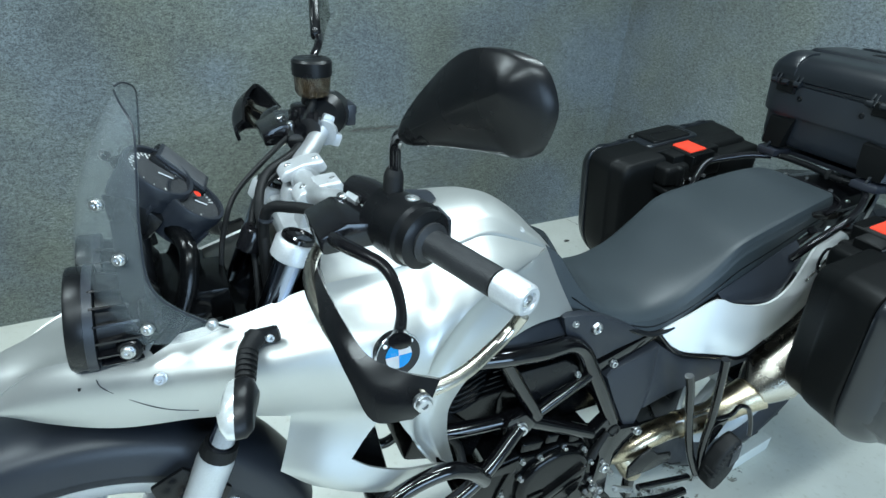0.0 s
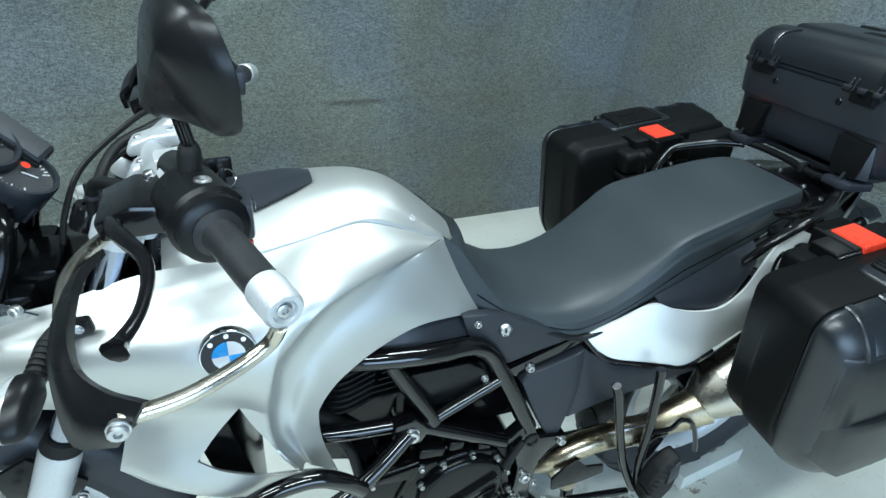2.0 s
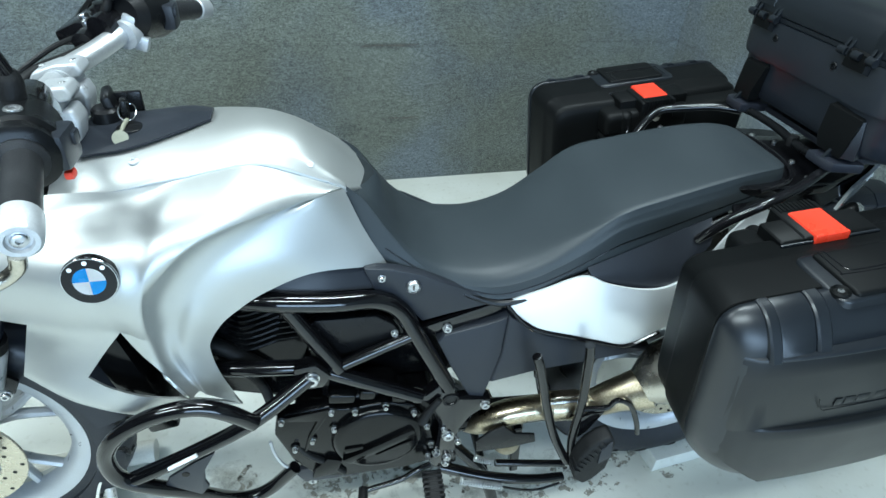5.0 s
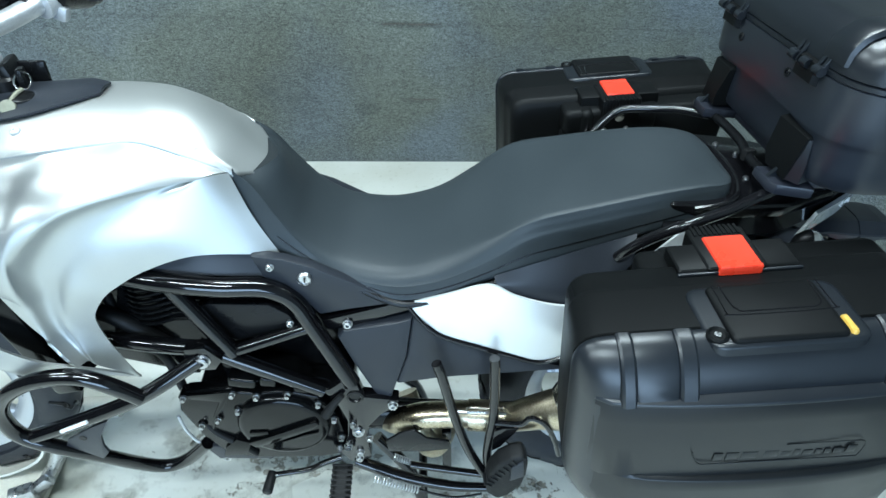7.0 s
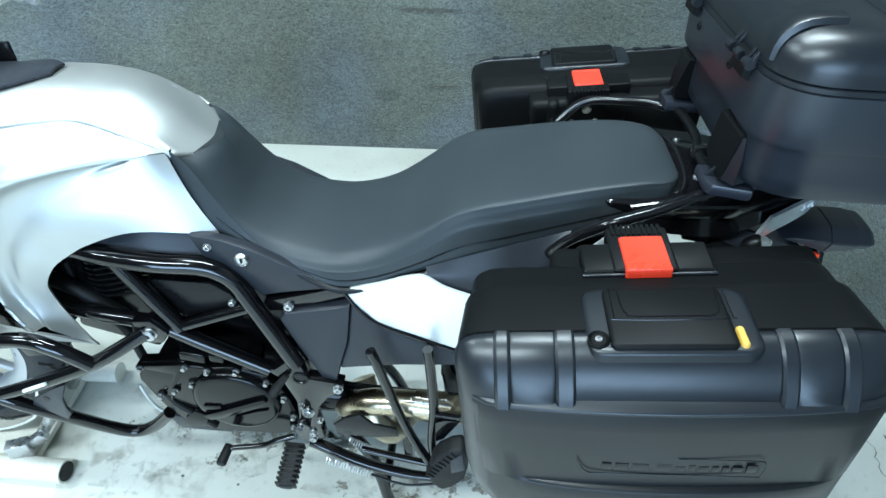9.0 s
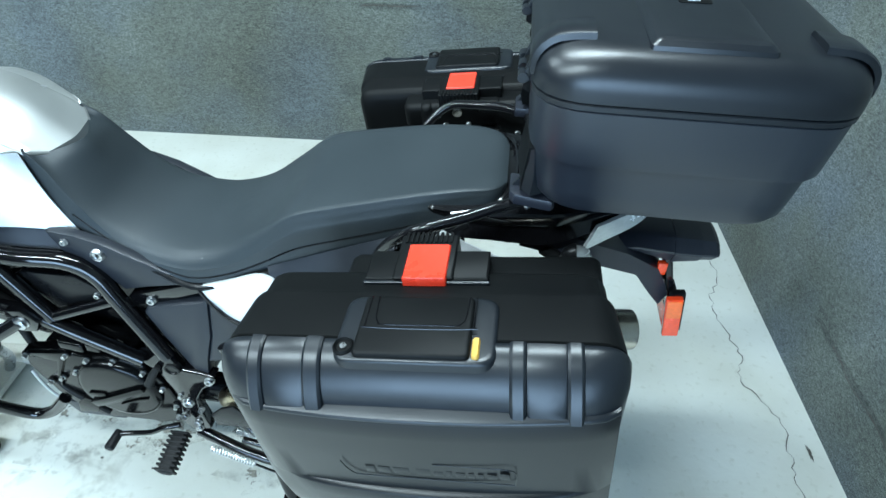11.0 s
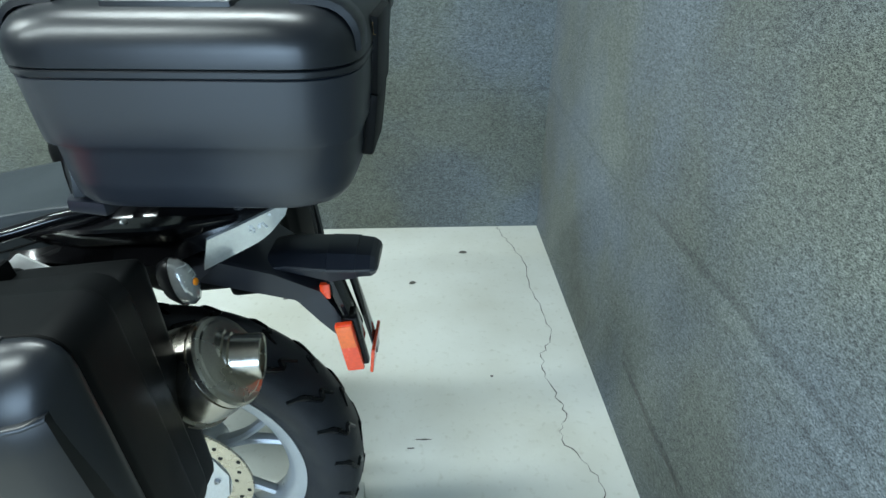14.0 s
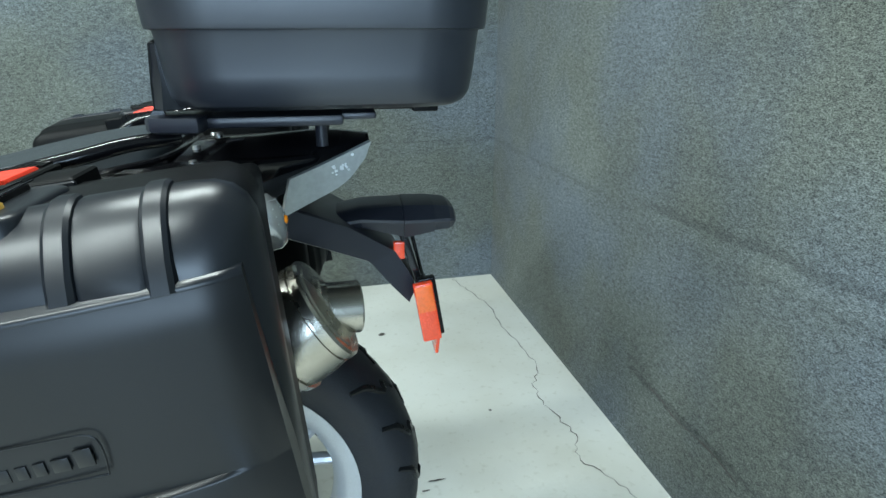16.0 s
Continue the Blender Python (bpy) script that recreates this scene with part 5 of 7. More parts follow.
part("handguard_rod", tube([(0.037, 0.2, 1.101), (0.02, 0.25, 1.104), (0.005, 0.3, 1.107), (0.0, 0.36, 1.108), (0.01, 0.43, 1.105)], 0.0075, 12, 5), STEEL, bike, "bare steel guard rod")
part("handguard_rod", tube([(0.06, 0.235, 1.125), (0.03, 0.29, 1.128), (0.015, 0.33, 1.127), (0.012, 0.40, 1.12)], 0.0065, 12, 5), STEEL, bike, "bare steel guard rod")
both("handguard_bar", lambda: tube([(0.15, -0.428, 1.118), (0.142, -0.424, 1.10), (0.12, -0.43, 1.088), (0.075, -0.45, 1.082), (0.03, -0.458, 1.08)], 0.007, 12, 5), STEEL, "bare steel guard bar")
part("handguard_bracket", tube([(0.05, -0.16, 1.11), (0.005, -0.2, 1.10), (-0.022, -0.265, 1.1), (-0.024, -0.33, 1.092), (-0.008, -0.42, 1.075)], 0.007, 12, 5), STEEL, bike)
part("bolt", bolt((0.03, -0.467, 1.079), LEFT, 0.008), BOLT, hand_guard)

# brake fluid reservoir on the right
res = part("fluid_reservoir", spin([(0.0, 0.0), (0.0, 0.025), (0.006, 0.029), (0.034, 0.031), (0.034, 0.0)], (0.088, 0.172, 1.188), (0, 0, 1), 32), BROWN, bar, "brown see-through fluid reservoir")
part("cap", spin([(0.0, 0.0), (0.0, 0.0335), (0.022, 0.0335), (0.026, 0.03), (0.026, 0.0)], (0.088, 0.172, 1.222), (0, 0, 1), 32), PLASTIC, res)
part("fluid_hose", tube([(0.088, 0.172, 1.19), (0.08, 0.16, 1.165), (0.06, 0.17, 1.14), (0.05, 0.19, 1.125)], 0.007, 10, 5), RUBBER, res)
part("reservoir_clamp", join(spin([(0.0, 0.013), (0.03, 0.013), (0.032, 0.01)], (0.06, 0.185, 1.13), (0, 0, 1), 16), spin([(0.0, 0.02), (0.012, 0.02), (0.014, 0.016)], (0.072, 0.19, 1.155), (0, 0, 1), 18), block((0.05, 0.23, 1.125), (0.04, 0.06, 0.035), 0.006)), GLOSS, bar)
part("bolt", bolt((0.035, 0.19, 1.142), (-0.3, 0, 1), 0.009, 0.008), BOLT, bar)
part("ribbed_sleeve", tube([(0.03, -0.085, 1.06), (0.02, -0.09, 1.0), (0.012, -0.09, 0.93)], 0.006, 10, 6), RUBBER, bike)
for k in range(22):
    part("sleeve_ring", spin([(-0.0012, 0.0072), (0.0012, 0.0072)], Vector((0.03, -0.085, 1.06)).lerp(Vector((0.012, -0.09, 0.93)), k / 21), (0.14, 0.04, 1), 10), GREY_PANEL, bike)
part("master_cylinder", tube([(0.045, 0.12, 1.125), (0.045, 0.2, 1.128)], 0.014, 14, 2), GLOSS, bar)
part("control_cable", tube([(0.05, 0.16, 1.13), (0.006, 0.1, 1.121), (-0.06, 0.06, 1.075), (-0.086, 0.03, 1.034), (-0.1, 0.0, 0.979), (-0.1, -0.02, 0.9)], 0.0042, 8, 8), RUBBER, bar)
part("wiring_loom", tube([(0.06, 0.14, 1.12), (0.034, 0.1, 1.112), (-0.014, 0.06, 1.098), (-0.036, 0.01, 1.074), (-0.04, -0.05, 1.05), (-0.04, -0.06, 0.95), (-0.035, -0.05, 0.88)], 0.0075, 10, 8), RUBBER, bar)
part("control_cable", tube([(0.05, 0.13, 1.108), (0.02, 0.08, 1.1), (-0.026, 0.04, 1.082), (-0.05, 0.0, 1.05), (-0.055, -0.04, 0.98), (-0.06, -0.07, 0.9)], 0.0048, 8, 8), RUBBER, bar)
part("wiring_loom", tube([(0.06, -0.2, 1.112), (0.03, -0.14, 1.112), (-0.005, -0.09, 1.105), (-0.035, -0.055, 1.085), (-0.042, -0.05, 1.0), (-0.035, -0.04, 0.88)], 0.008, 10, 8), RUBBER, bar)
part("cable_tie", spin([(-0.002, 0.0105), (0.002, 0.0105)], (-0.036, -0.054, 1.075), (0.1, 0, 1), 14), GREY_PANEL, bar)
part("ignition_cap", spin([(-0.03, 0.018), (0.0, 0.018), (0.004, 0.016), (0.004, 0.009), (0.001, 0.008), (0.001, 0.0)], (-0.05, -0.03, 1.049), (0.38, 0, 0.92), 24), GLOSS, yoke)

# instruments
def dial(c, r):
    ax = Vector((0.6, -0.2, 0.77)).normalized()
    c = Vector(c)
    cup = part("gauge", spin([(-0.06, 0.0), (-0.06, r * 0.72), (-0.054, r * 0.98), (-0.03, r * 1.06), (-0.0085, r * 1.08), (-0.008, r * 1.14), (0.004, r * 1.16), (0.008, r * 1.12), (0.008, r * 1.02), (0.0, r), (0.0, 0.0)], c, ax, 40), GREY_PANEL, cluster, "round black gauge with pale markings", 35)
    part("dial_face", spin([(0.0002, 0.0), (0.0004, r * 0.99)], c, ax, 36), DIAL, cup)
    up = (Vector((0, 0, 1)) - ax * ax.z).normalized()
    s = up.cross(ax)
    marks = []
    for k in range(28):
        a = math.radians(-40 + 260 * k / 27)
        q = c + ax * 0.0007
        e = (math.cos(a) * s + math.sin(a) * up)
        marks.append(tube([q + e * r * (0.8 if k % 3 else 0.7), q + e * r * 0.92], 0.0009, 6, 1))
    tagged(part("scale_marks", join(*marks), MARK, cup), kind="stuff")
    for a0 in (3.6, 4.3, 5.2):
        e = math.cos(a0) * s + math.sin(a0) * up
        part("case_rib", tube([c + e * r * 1.02 - ax * 0.05, c + e * r * 1.1 - ax * 0.02], 0.0035, 8, 2), GREY_PANEL, cup)
    part("needle", tube([c + ax * 0.003, c + ax * 0.003 - up * r * 0.45 + s * r * 0.2], 0.001, 6, 1), ENAMEL, cup)
    part("gauge_glass", spin([(0.006, 0.0), (0.006, r * 1.02), (0.007, r * 1.02), (0.007, 0.0)], c, ax, 36), CLEAR, cup)
    return cup


cluster = part("instrument_housing", block((-0.188, 0.03, 1.075), (0.05, 0.1, 0.05), 0.012, (0, -44, -10)), PLASTIC, bike, "black instrument housing")
dial((-0.164, 0.02, 1.128), 0.043)
tach = dial((-0.124, 0.01, 1.086), 0.038)
part("red_zone", spin([(0.0007, 0.0), (0.0009, 0.0055)], (-0.118, 0.018, 1.0935), (0.6, -0.2, 0.77), 16), RED, tach)
part("display", block((-0.142, 0.066, 1.107), (0.03, 0.058, 0.088), 0.006, (0, -45, -10)), PLASTIC, cluster)
part("display_rim", block((-0.1305, 0.065, 1.1175), (0.004, 0.052, 0.08), 0.0015, (0, -45, -10)), GREY_PANEL, cluster)
part("display_glass", block((-0.129, 0.065, 1.119), (0.003, 0.043, 0.07), 0.001, (0, -45, -10)), DIAL, cluster, "grey digital display")
part("bracket", tube([(-0.19, 0.02, 1.08), (-0.2, 0.01, 1.02), (-0.2, 0.0, 0.95)], 0.012, 12, 4), PLASTIC, cluster)

# windscreen, headlight
screen = part("windscreen", sheet([
    sym([(-0.105, -0.138, 0.966), (-0.165, -0.138, 0.955), (-0.225, -0.11, 0.95), (-0.262, -0.06, 0.95), (-0.275, 0, 0.95)]),
    sym([(-0.15, -0.146, 1.0), (-0.188, -0.14, 1.0), (-0.236, -0.108, 1.0), (-0.268, -0.06, 1.0), (-0.28, 0, 1.0)]),
    sym([(-0.186, -0.146, 1.047), (-0.21, -0.132, 1.052), (-0.244, -0.1, 1.058), (-0.268, -0.055, 1.06), (-0.277, 0, 1.06)]),
    sym([(-0.187, -0.132, 1.115), (-0.208, -0.115, 1.125), (-0.233, -0.085, 1.132), (-0.25, -0.045, 1.136), (-0.256, 0, 1.138)]),
    sym([(-0.179, -0.112, 1.182), (-0.192, -0.094, 1.192), (-0.207, -0.066, 1.2), (-0.218, -0.035, 1.204), (-0.222, 0, 1.205)]),
    sym([(-0.175, -0.09, 1.226), (-0.18, -0.074, 1.236), (-0.186, -0.052, 1.244), (-0.191, -0.026, 1.248), (-0.193, 0, 1.249)]),
], 4, 5, 0.003), SMOKE_SHEEN, bike, "smoked see-through windscreen with reflected haze in its colour", 70)
for x, y, z in ((-0.229, -0.088, 1.137), (-0.214, -0.13, 1.083), (-0.2, -0.138, 0.985), (-0.126, -0.143, 0.978), (-0.229, 0.088, 1.137), (-0.214, 0.13, 1.083)):
    part("bolt", bolt((x, y, z), (-0.5, -0.85 if y < 0 else 0.85, 0.1), 0.007), BOLT, screen)
both("screen_edge", lambda: tube([(-0.107, -0.1395, 0.966), (-0.15, -0.1475, 1.0), (-0.186, -0.1475, 1.047), (-0.187, -0.1335, 1.115), (-0.179, -0.1135, 1.182), (-0.175, -0.0915, 1.226), (-0.186, -0.053, 1.2445), (-0.193, -0.01, 1.25)], 0.0014, 6, 5), GREY_PANEL)
both("screen_bracket", lambda: sheet([[(-0.19, -0.13, 0.97), (-0.215, -0.105, 0.97)], [(-0.195, -0.128, 1.03), (-0.225, -0.1, 1.03)], [(-0.19, -0.12, 1.09), (-0.22, -0.09, 1.1)], [(-0.2, -0.085, 1.14), (-0.225, -0.065, 1.14)]], 3, 5, 0.006), PLASTIC)
def drum(cy, cz, r):
    """A round lamp: rear bowl, band and the proud front ring."""
    ax = (-1, -0.02, 0.1)
    body = part("headlamp", spin([(-0.085, r * 0.45), (-0.07, r * 0.72), (-0.03, r * 0.84), (-0.01, r * 0.86), (-0.008, r * 0.98), (0.004, r), (0.02, r), (0.024, r * 0.96), (0.02, r * 0.88), (0.012, r * 0.86)], (-0.272, cy, cz), ax, 40), PLASTIC, bike, "round black headlamp housing with ribs")
    part("band", spin([(-0.008, r * 0.99), (-0.0075, r * 1.015), (0.0035, r * 1.02), (0.004, r * 1.0)], (-0.272, cy, cz), ax, 40, False), GREY_PANEL, body)
    for k in range(7):
        a = -0.95 + 0.33 * k
        n = Vector((0, -math.cos(a), math.sin(a)))
        t = n.cross(Vector((1, 0, 0)))
        bm = loft([[Vector((x, cy, cz)) + n * (r * 0.72 + h) + t * w for h, w in ((0.0, -0.002), (0.02, -0.0015), (0.02, 0.0015), (0.0, 0.002))] for x in (-0.264, -0.21)])
        part("cooling_rib", bm, GLOSS, body)
    part("headlamp_lens", spin([(0.012, r * 0.87), (0.022, r * 0.6), (0.027, 0.0)], (-0.272, cy, cz), ax, 40), LENS, body, "clear round headlamp glass")
    return body


head_l = drum(-0.052, 0.962, 0.07)
drum(0.085, 0.955, 0.058)
for x, y, z in ((-0.228, -0.118, 0.945),):
    part("mount_boss", spin([(-0.03, 0.016), (0.0, 0.016), (0.003, 0.013), (0.003, 0.0)], (x, y, z), (-0.25, -1, 0.1), 20), PLASTIC, head_l)
    part("bolt", bolt((x - 0.001, y - 0.003, z), (-0.25, -1, 0.1), 0.0085), BOLT, head_l)
part("lamp_tray", block((-0.24, -0.06, 0.892), (0.12, 0.09, 0.012), 0.004, (0, -8, 0)), PLASTIC, bike)
part("fairing_frame", join(tube([(-0.2, -0.1, 0.92), (-0.16, -0.09, 0.97), (-0.14, -0.06, 1.04), (-0.16, 0.0, 1.06)], 0.013, 10, 5), tube([(-0.2, 0.1, 0.92), (-0.16, 0.09, 0.97), (-0.14, 0.06, 1.04), (-0.16, 0.0, 1.06)], 0.013, 10, 5), block((-0.17, 0, 0.94), (0.1, 0.2, 0.06), 0.015)), ENGINE, bike)
part("relay_box", block((-0.12, -0.02, 0.96), (0.05, 0.1, 0.05), 0.008), ENGINE, bike)
part("inner_fender", sheet([sym([(-0.38, -0.05, 0.83), (-0.38, -0.025, 0.845), (-0.38, 0, 0.85)]), sym([(-0.25, -0.11, 0.83), (-0.25, -0.05, 0.85), (-0.25, 0, 0.855)]), sym([(-0.1, -0.13, 0.84), (-0.1, -0.06, 0.85), (-0.1, 0, 0.855)])], 4, 4, 0.004), PLASTIC, bike)
part("beak", sheet([
    sym([(-0.425, -0.05, 0.84), (-0.43, -0.03, 0.862), (-0.432, 0, 0.868)]),
    sym([(-0.4, -0.05, 0.862), (-0.4, -0.03, 0.882), (-0.4, 0, 0.888)]),
    sym([(-0.35, -0.056, 0.896), (-0.35, -0.034, 0.896), (-0.35, 0, 0.898)]),
    sym([(-0.29, -0.076, 0.913), (-0.29, -0.045, 0.906), (-0.29, 0, 0.906)]),
], 4, 4, 0.005), SILVER, bike, "silver painted beak")


def indicator(sd):
    st = part("indicator_stalk", tube([(-0.075, sd * 0.165, 0.962), (-0.092, sd * 0.188, 0.955), (-0.098, sd * 0.215, 0.945), (-0.102, sd * 0.24, 0.94)], [0.014, 0.012, 0.011, 0.012], 12, 5), RUBBER, bike, "ribbed black indicator stalk")
    part("mount", block((-0.068, sd * 0.168, 0.962), (0.045, 0.012, 0.022), 0.005, (0, -10, sd * 12)), PLASTIC, st)
    part("bolt", bolt((-0.06, sd * 0.174, 0.963), (0, sd, 0.2), 0.006), BOLT, st)
    for k in range(6):
        q = Vector((-0.09, sd * 0.187, 0.9553)).lerp(Vector((-0.099, sd * 0.222, 0.943)), k / 5)
        part("stalk_rib", spin([(-0.0014, 0.0135), (0.0014, 0.0135)], q, (-0.24, sd * 0.9, -0.3), 16), RUBBER, st)
    rows = []
    for x, k in ((-0.092, 0.4), (-0.095, 0.8), (-0.104, 1.0), (-0.116, 0.99)):
        rows.append([Vector((x - 0.006 * math.cos(a), sd * (0.262 + 0.034 * k * math.cos(a)), 0.936 + 0.022 * k * math.sin(a) - 0.35 * 0.034 * k * math.cos(a))) for a in np.linspace(0, 2 * math.pi, 33)[:-1]])
    body = part("indicator_body", loft(rows), PLASTIC, st, "", 60)
    rows = []
    for x, k in ((-0.116, 0.99), (-0.125, 0.92), (-0.131, 0.6), (-0.132, 0.05)):
        rows.append([Vector((x - 0.006 * math.cos(a), sd * (0.262 + 0.034 * k * math.cos(a)), 0.936 + 0.022 * k * math.sin(a) - 0.35 * 0.034 * k * math.cos(a))) for a in np.linspace(0, 2 * math.pi, 33)[:-1]])
    part("indicator_lens", loft(rows), TAIL_LENS, st, "clear indicator lens", 60)


indicator(-1)
indicator(1)

# exhaust
pipe = part("exhaust_pipe", join(tube([(0.64, -0.06, 0.36), (0.67, -0.12, 0.40), (0.695, -0.15, 0.435), (0.735, -0.16, 0.465), (0.79, -0.162, 0.473), (0.85, -0.163, 0.473), (0.91, -0.17, 0.478), (0.955, -0.184, 0.515), (1.01, -0.198, 0.548)], [0.026, 0.027, 0.027, 0.027, 0.026, 0.027, 0.028, 0.034, 0.044], 24, 5), tube([(0.70, -0.07, 0.42), (0.735, -0.125, 0.35), (0.77, -0.12, 0.30), (0.80, -0.06, 0.29)], 0.026, 20, 5), tube([(0.825, -0.163, 0.474), (0.885, -0.167, 0.475)], 0.031, 24, 2)), GOLD_STEEL, bike, "heat-tinted steel exhaust pipe")
part("pipe_clamp", tube([(0.80, -0.175, 0.5), (0.825, -0.182, 0.508), (0.87, -0.184, 0.51), (0.895, -0.18, 0.502)], 0.003, 8, 4), BOLT, pipe)
part("heat_shield", prism([(0.665, 0.43), (0.69, 0.455), (0.72, 0.468), (0.745, 0.44), (0.79, 0.43), (0.795, 0.405), (0.74, 0.395), (0.67, 0.395)], -0.196, -0.19, 0.002), PLASTIC, pipe)
m0, m1 = Vector((1.005, -0.2, 0.565)), Vector((1.4, -0.187, 0.802))
ax = (m1 - m0).normalized()
L = (m1 - m0).length
can = part("muffler", spin([(-0.02, 0.036), (0.0, 0.048), (0.03, 0.061), (0.04, 0.0655), (L - 0.085, 0.0665), (L - 0.083, 0.0645), (L - 0.081, 0.0665), (L - 0.07, 0.0665), (L - 0.0695, 0.071), (L - 0.061, 0.072), (L - 0.0605, 0.0685), (L - 0.035, 0.0675), (L - 0.016, 0.0645), (L - 0.0155, 0.062), (L - 0.012, 0.0615), (L - 0.0115, 0.065), (L - 0.004, 0.0645), (L - 0.001, 0.0615), (L - 0.0005, 0.0555), (L + 0.001, 0.053), (L + 0.003, 0.0)], m0, ax, 64), STEEL, bike, "brushed steel muffler", 24)
tip = Vector((1.381, -0.1755, 0.792))
TIP_AXIS = (0.98, 0.17, -0.06)
part("tail_pipe", spin([(-0.01, 0.032), (0.053, 0.0318), (0.055, 0.0305), (0.053, 0.0285), (-0.005, 0.0275)], tip, TIP_AXIS, 40, False), STEEL, can, "", 30)
part("pipe_collar", spin([(-0.02, 0.046), (0.002, 0.042), (0.006, 0.04), (0.0075, 0.036), (0.013, 0.0355), (0.015, 0.032)], tip, TIP_AXIS, 40), STEEL, can, "", 30)
part("pipe_bore", spin([(0.0, 0.027), (0.002, 0.0)], tip + Vector((0.014, 0.0, 0.002)), TIP_AXIS, 24), ENGINE, can)

# foot controls
def hanger():
    return join(tube([(0.752, -0.203, 0.675), (0.763, -0.206, 0.643), (0.79, -0.21, 0.543), (0.819, -0.214, 0.453), (0.845, -0.219, 0.395), (0.864, -0.223, 0.36)], 0.0092, 14, 5), tube([(0.85, -0.203, 0.69), (0.854, -0.205, 0.66), (0.864, -0.21, 0.543), (0.863, -0.214, 0.47), (0.864, -0.217, 0.42), (0.873, -0.223, 0.362)], 0.0092, 14, 5))


hang = both("peg_hanger", hanger, FRAME_PAINT)
part("hanger_gusset", prism([(0.866, 0.5), (0.885, 0.51), (0.915, 0.512), (0.905, 0.49), (0.886, 0.45), (0.868, 0.435)], -0.22, -0.212, 0.002), FRAME_PAINT, hang)
ppeg = part("pillion_peg", prism([(0.866, 0.352), (0.861, 0.387), (0.866, 0.428), (0.878, 0.455), (0.899, 0.476), (0.922, 0.484), (0.934, 0.462), (0.936, 0.42), (0.932, 0.378), (0.91, 0.344), (0.889, 0.33)], -0.262, -0.224, 0.009, 3), RUBBER, hang, "folded black rubber pillion peg")
for k in range(8):
    q = k / 7
    part("peg_rib", block((0.8645 + 0.042 * q ** 1.2, -0.252, 0.388 + 0.078 * q), (0.018, 0.026, 0.0042), 0.001, (0, 30 + 22 * q, 0)), RUBBER, ppeg)
part("peg_plate", prism([(0.902, 0.452), (0.922, 0.474), (0.93, 0.423), (0.905, 0.406)], -0.2655, -0.26, 0.0015), GREY_PANEL, ppeg)
part("bag_rail", tube([(0.868, -0.216, 0.524), (0.914, -0.22, 0.526), (0.928, -0.222, 0.546), (0.945, -0.224, 0.545), (0.965, -0.227, 0.527), (0.988, -0.229, 0.477), (1.0, -0.229, 0.44)], 0.0055, 8, 5), FRAME_PAINT, bike)
part("pipe_spring", join(tube([(0.818, -0.178, 0.505), (0.822, -0.18, 0.521), (0.855, -0.184, 0.5235), (0.888, -0.184, 0.524), (0.9, -0.184, 0.51), (0.918, -0.184, 0.503)], 0.0024, 8, 4), tube([(0.885, -0.184, 0.53), (0.893, -0.186, 0.517), (0.905, -0.186, 0.507)], 0.002, 8, 4)), STEEL, bike)
part("stand_post", block((0.799, -0.1, 0.25), (0.021, 0.024, 0.17), 0.004, (0, -4, 0)), FRAME_PAINT, bike)
part("stand_arm", tube([(0.715, -0.195, 0.346), (0.79, -0.2, 0.336), (0.872, -0.203, 0.322)], 0.0075, 10, 3), FRAME_PAINT, bike)
peg = both("rider_peg", lambda: block((0.577, -0.24, 0.338), (0.03, 0.09, 0.024), 0.008, (10, 0, 0), 3), RUBBER, "ribbed black rubber footpeg")
for k in range(9):
    part("peg_rib", block((0.577, -0.2 - k * 0.0098, 0.345 - k * 0.0017), (0.041, 0.0052, 0.026), 0.002, (10, 0, 0)), RUBBER, peg)
lever = part("shift_lever", join(tube([(0.575, -0.19, 0.365), (0.54, -0.2, 0.36), (0.51, -0.205, 0.345), (0.45, -0.21, 0.335), (0.438, -0.215, 0.334)], 0.006, 10, 5)), FRAME_PAINT, bike)
part("shift_rubber", spin([(0.0, 0.0), (0.0, 0.0095), (0.04, 0.0105), (0.043, 0.008), (0.043, 0.0)], (0.436, -0.205, 0.334), (-0.1, -1, -0.1), 14), RUBBER, lever)
part("centre_stand", join(tube([(0.64, -0.1, 0.30), (0.72, -0.13, 0.2), (0.76, -0.16, 0.06), (0.77, -0.165, 0.014)], 0.014, 12, 4), tube([(0.64, 0.1, 0.30), (0.72, 0.13, 0.2), (0.76, 0.16, 0.06), (0.77, 0.165, 0.014)], 0.014, 12, 4), tube([(0.75, -0.15, 0.1), (0.75, 0.15, 0.1)], 0.011, 10, 2), block((0.78, -0.165, 0.008), (0.09, 0.04, 0.014), 0.004), block((0.78, 0.165, 0.008), (0.09, 0.04, 0.014), 0.004)), FRAME_PAINT, bike, "black steel centre stand")
side_stand = part("side_stand", tube([(0.60, -0.17, 0.32), (0.70, -0.19, 0.292), (0.8, -0.2, 0.272), (0.88, -0.2, 0.265)], [0.013, 0.012, 0.011, 0.01], 12, 4), FRAME_PAINT, bike, "folded black side stand")


def spring(a, b, r, turns, wire):
    a, b = Vector(a), Vector(b)
    d = (b - a).normalized()
    s = d.orthogonal().normalized()
    t = d.cross(s)
    pts = [a.lerp(b, k / (turns * 8)) + r * (math.cos(k * math.pi / 4) * s + math.sin(k * math.pi / 4) * t) for k in range(turns * 8 + 1)]
    return tube(pts, wire, 6, 1)


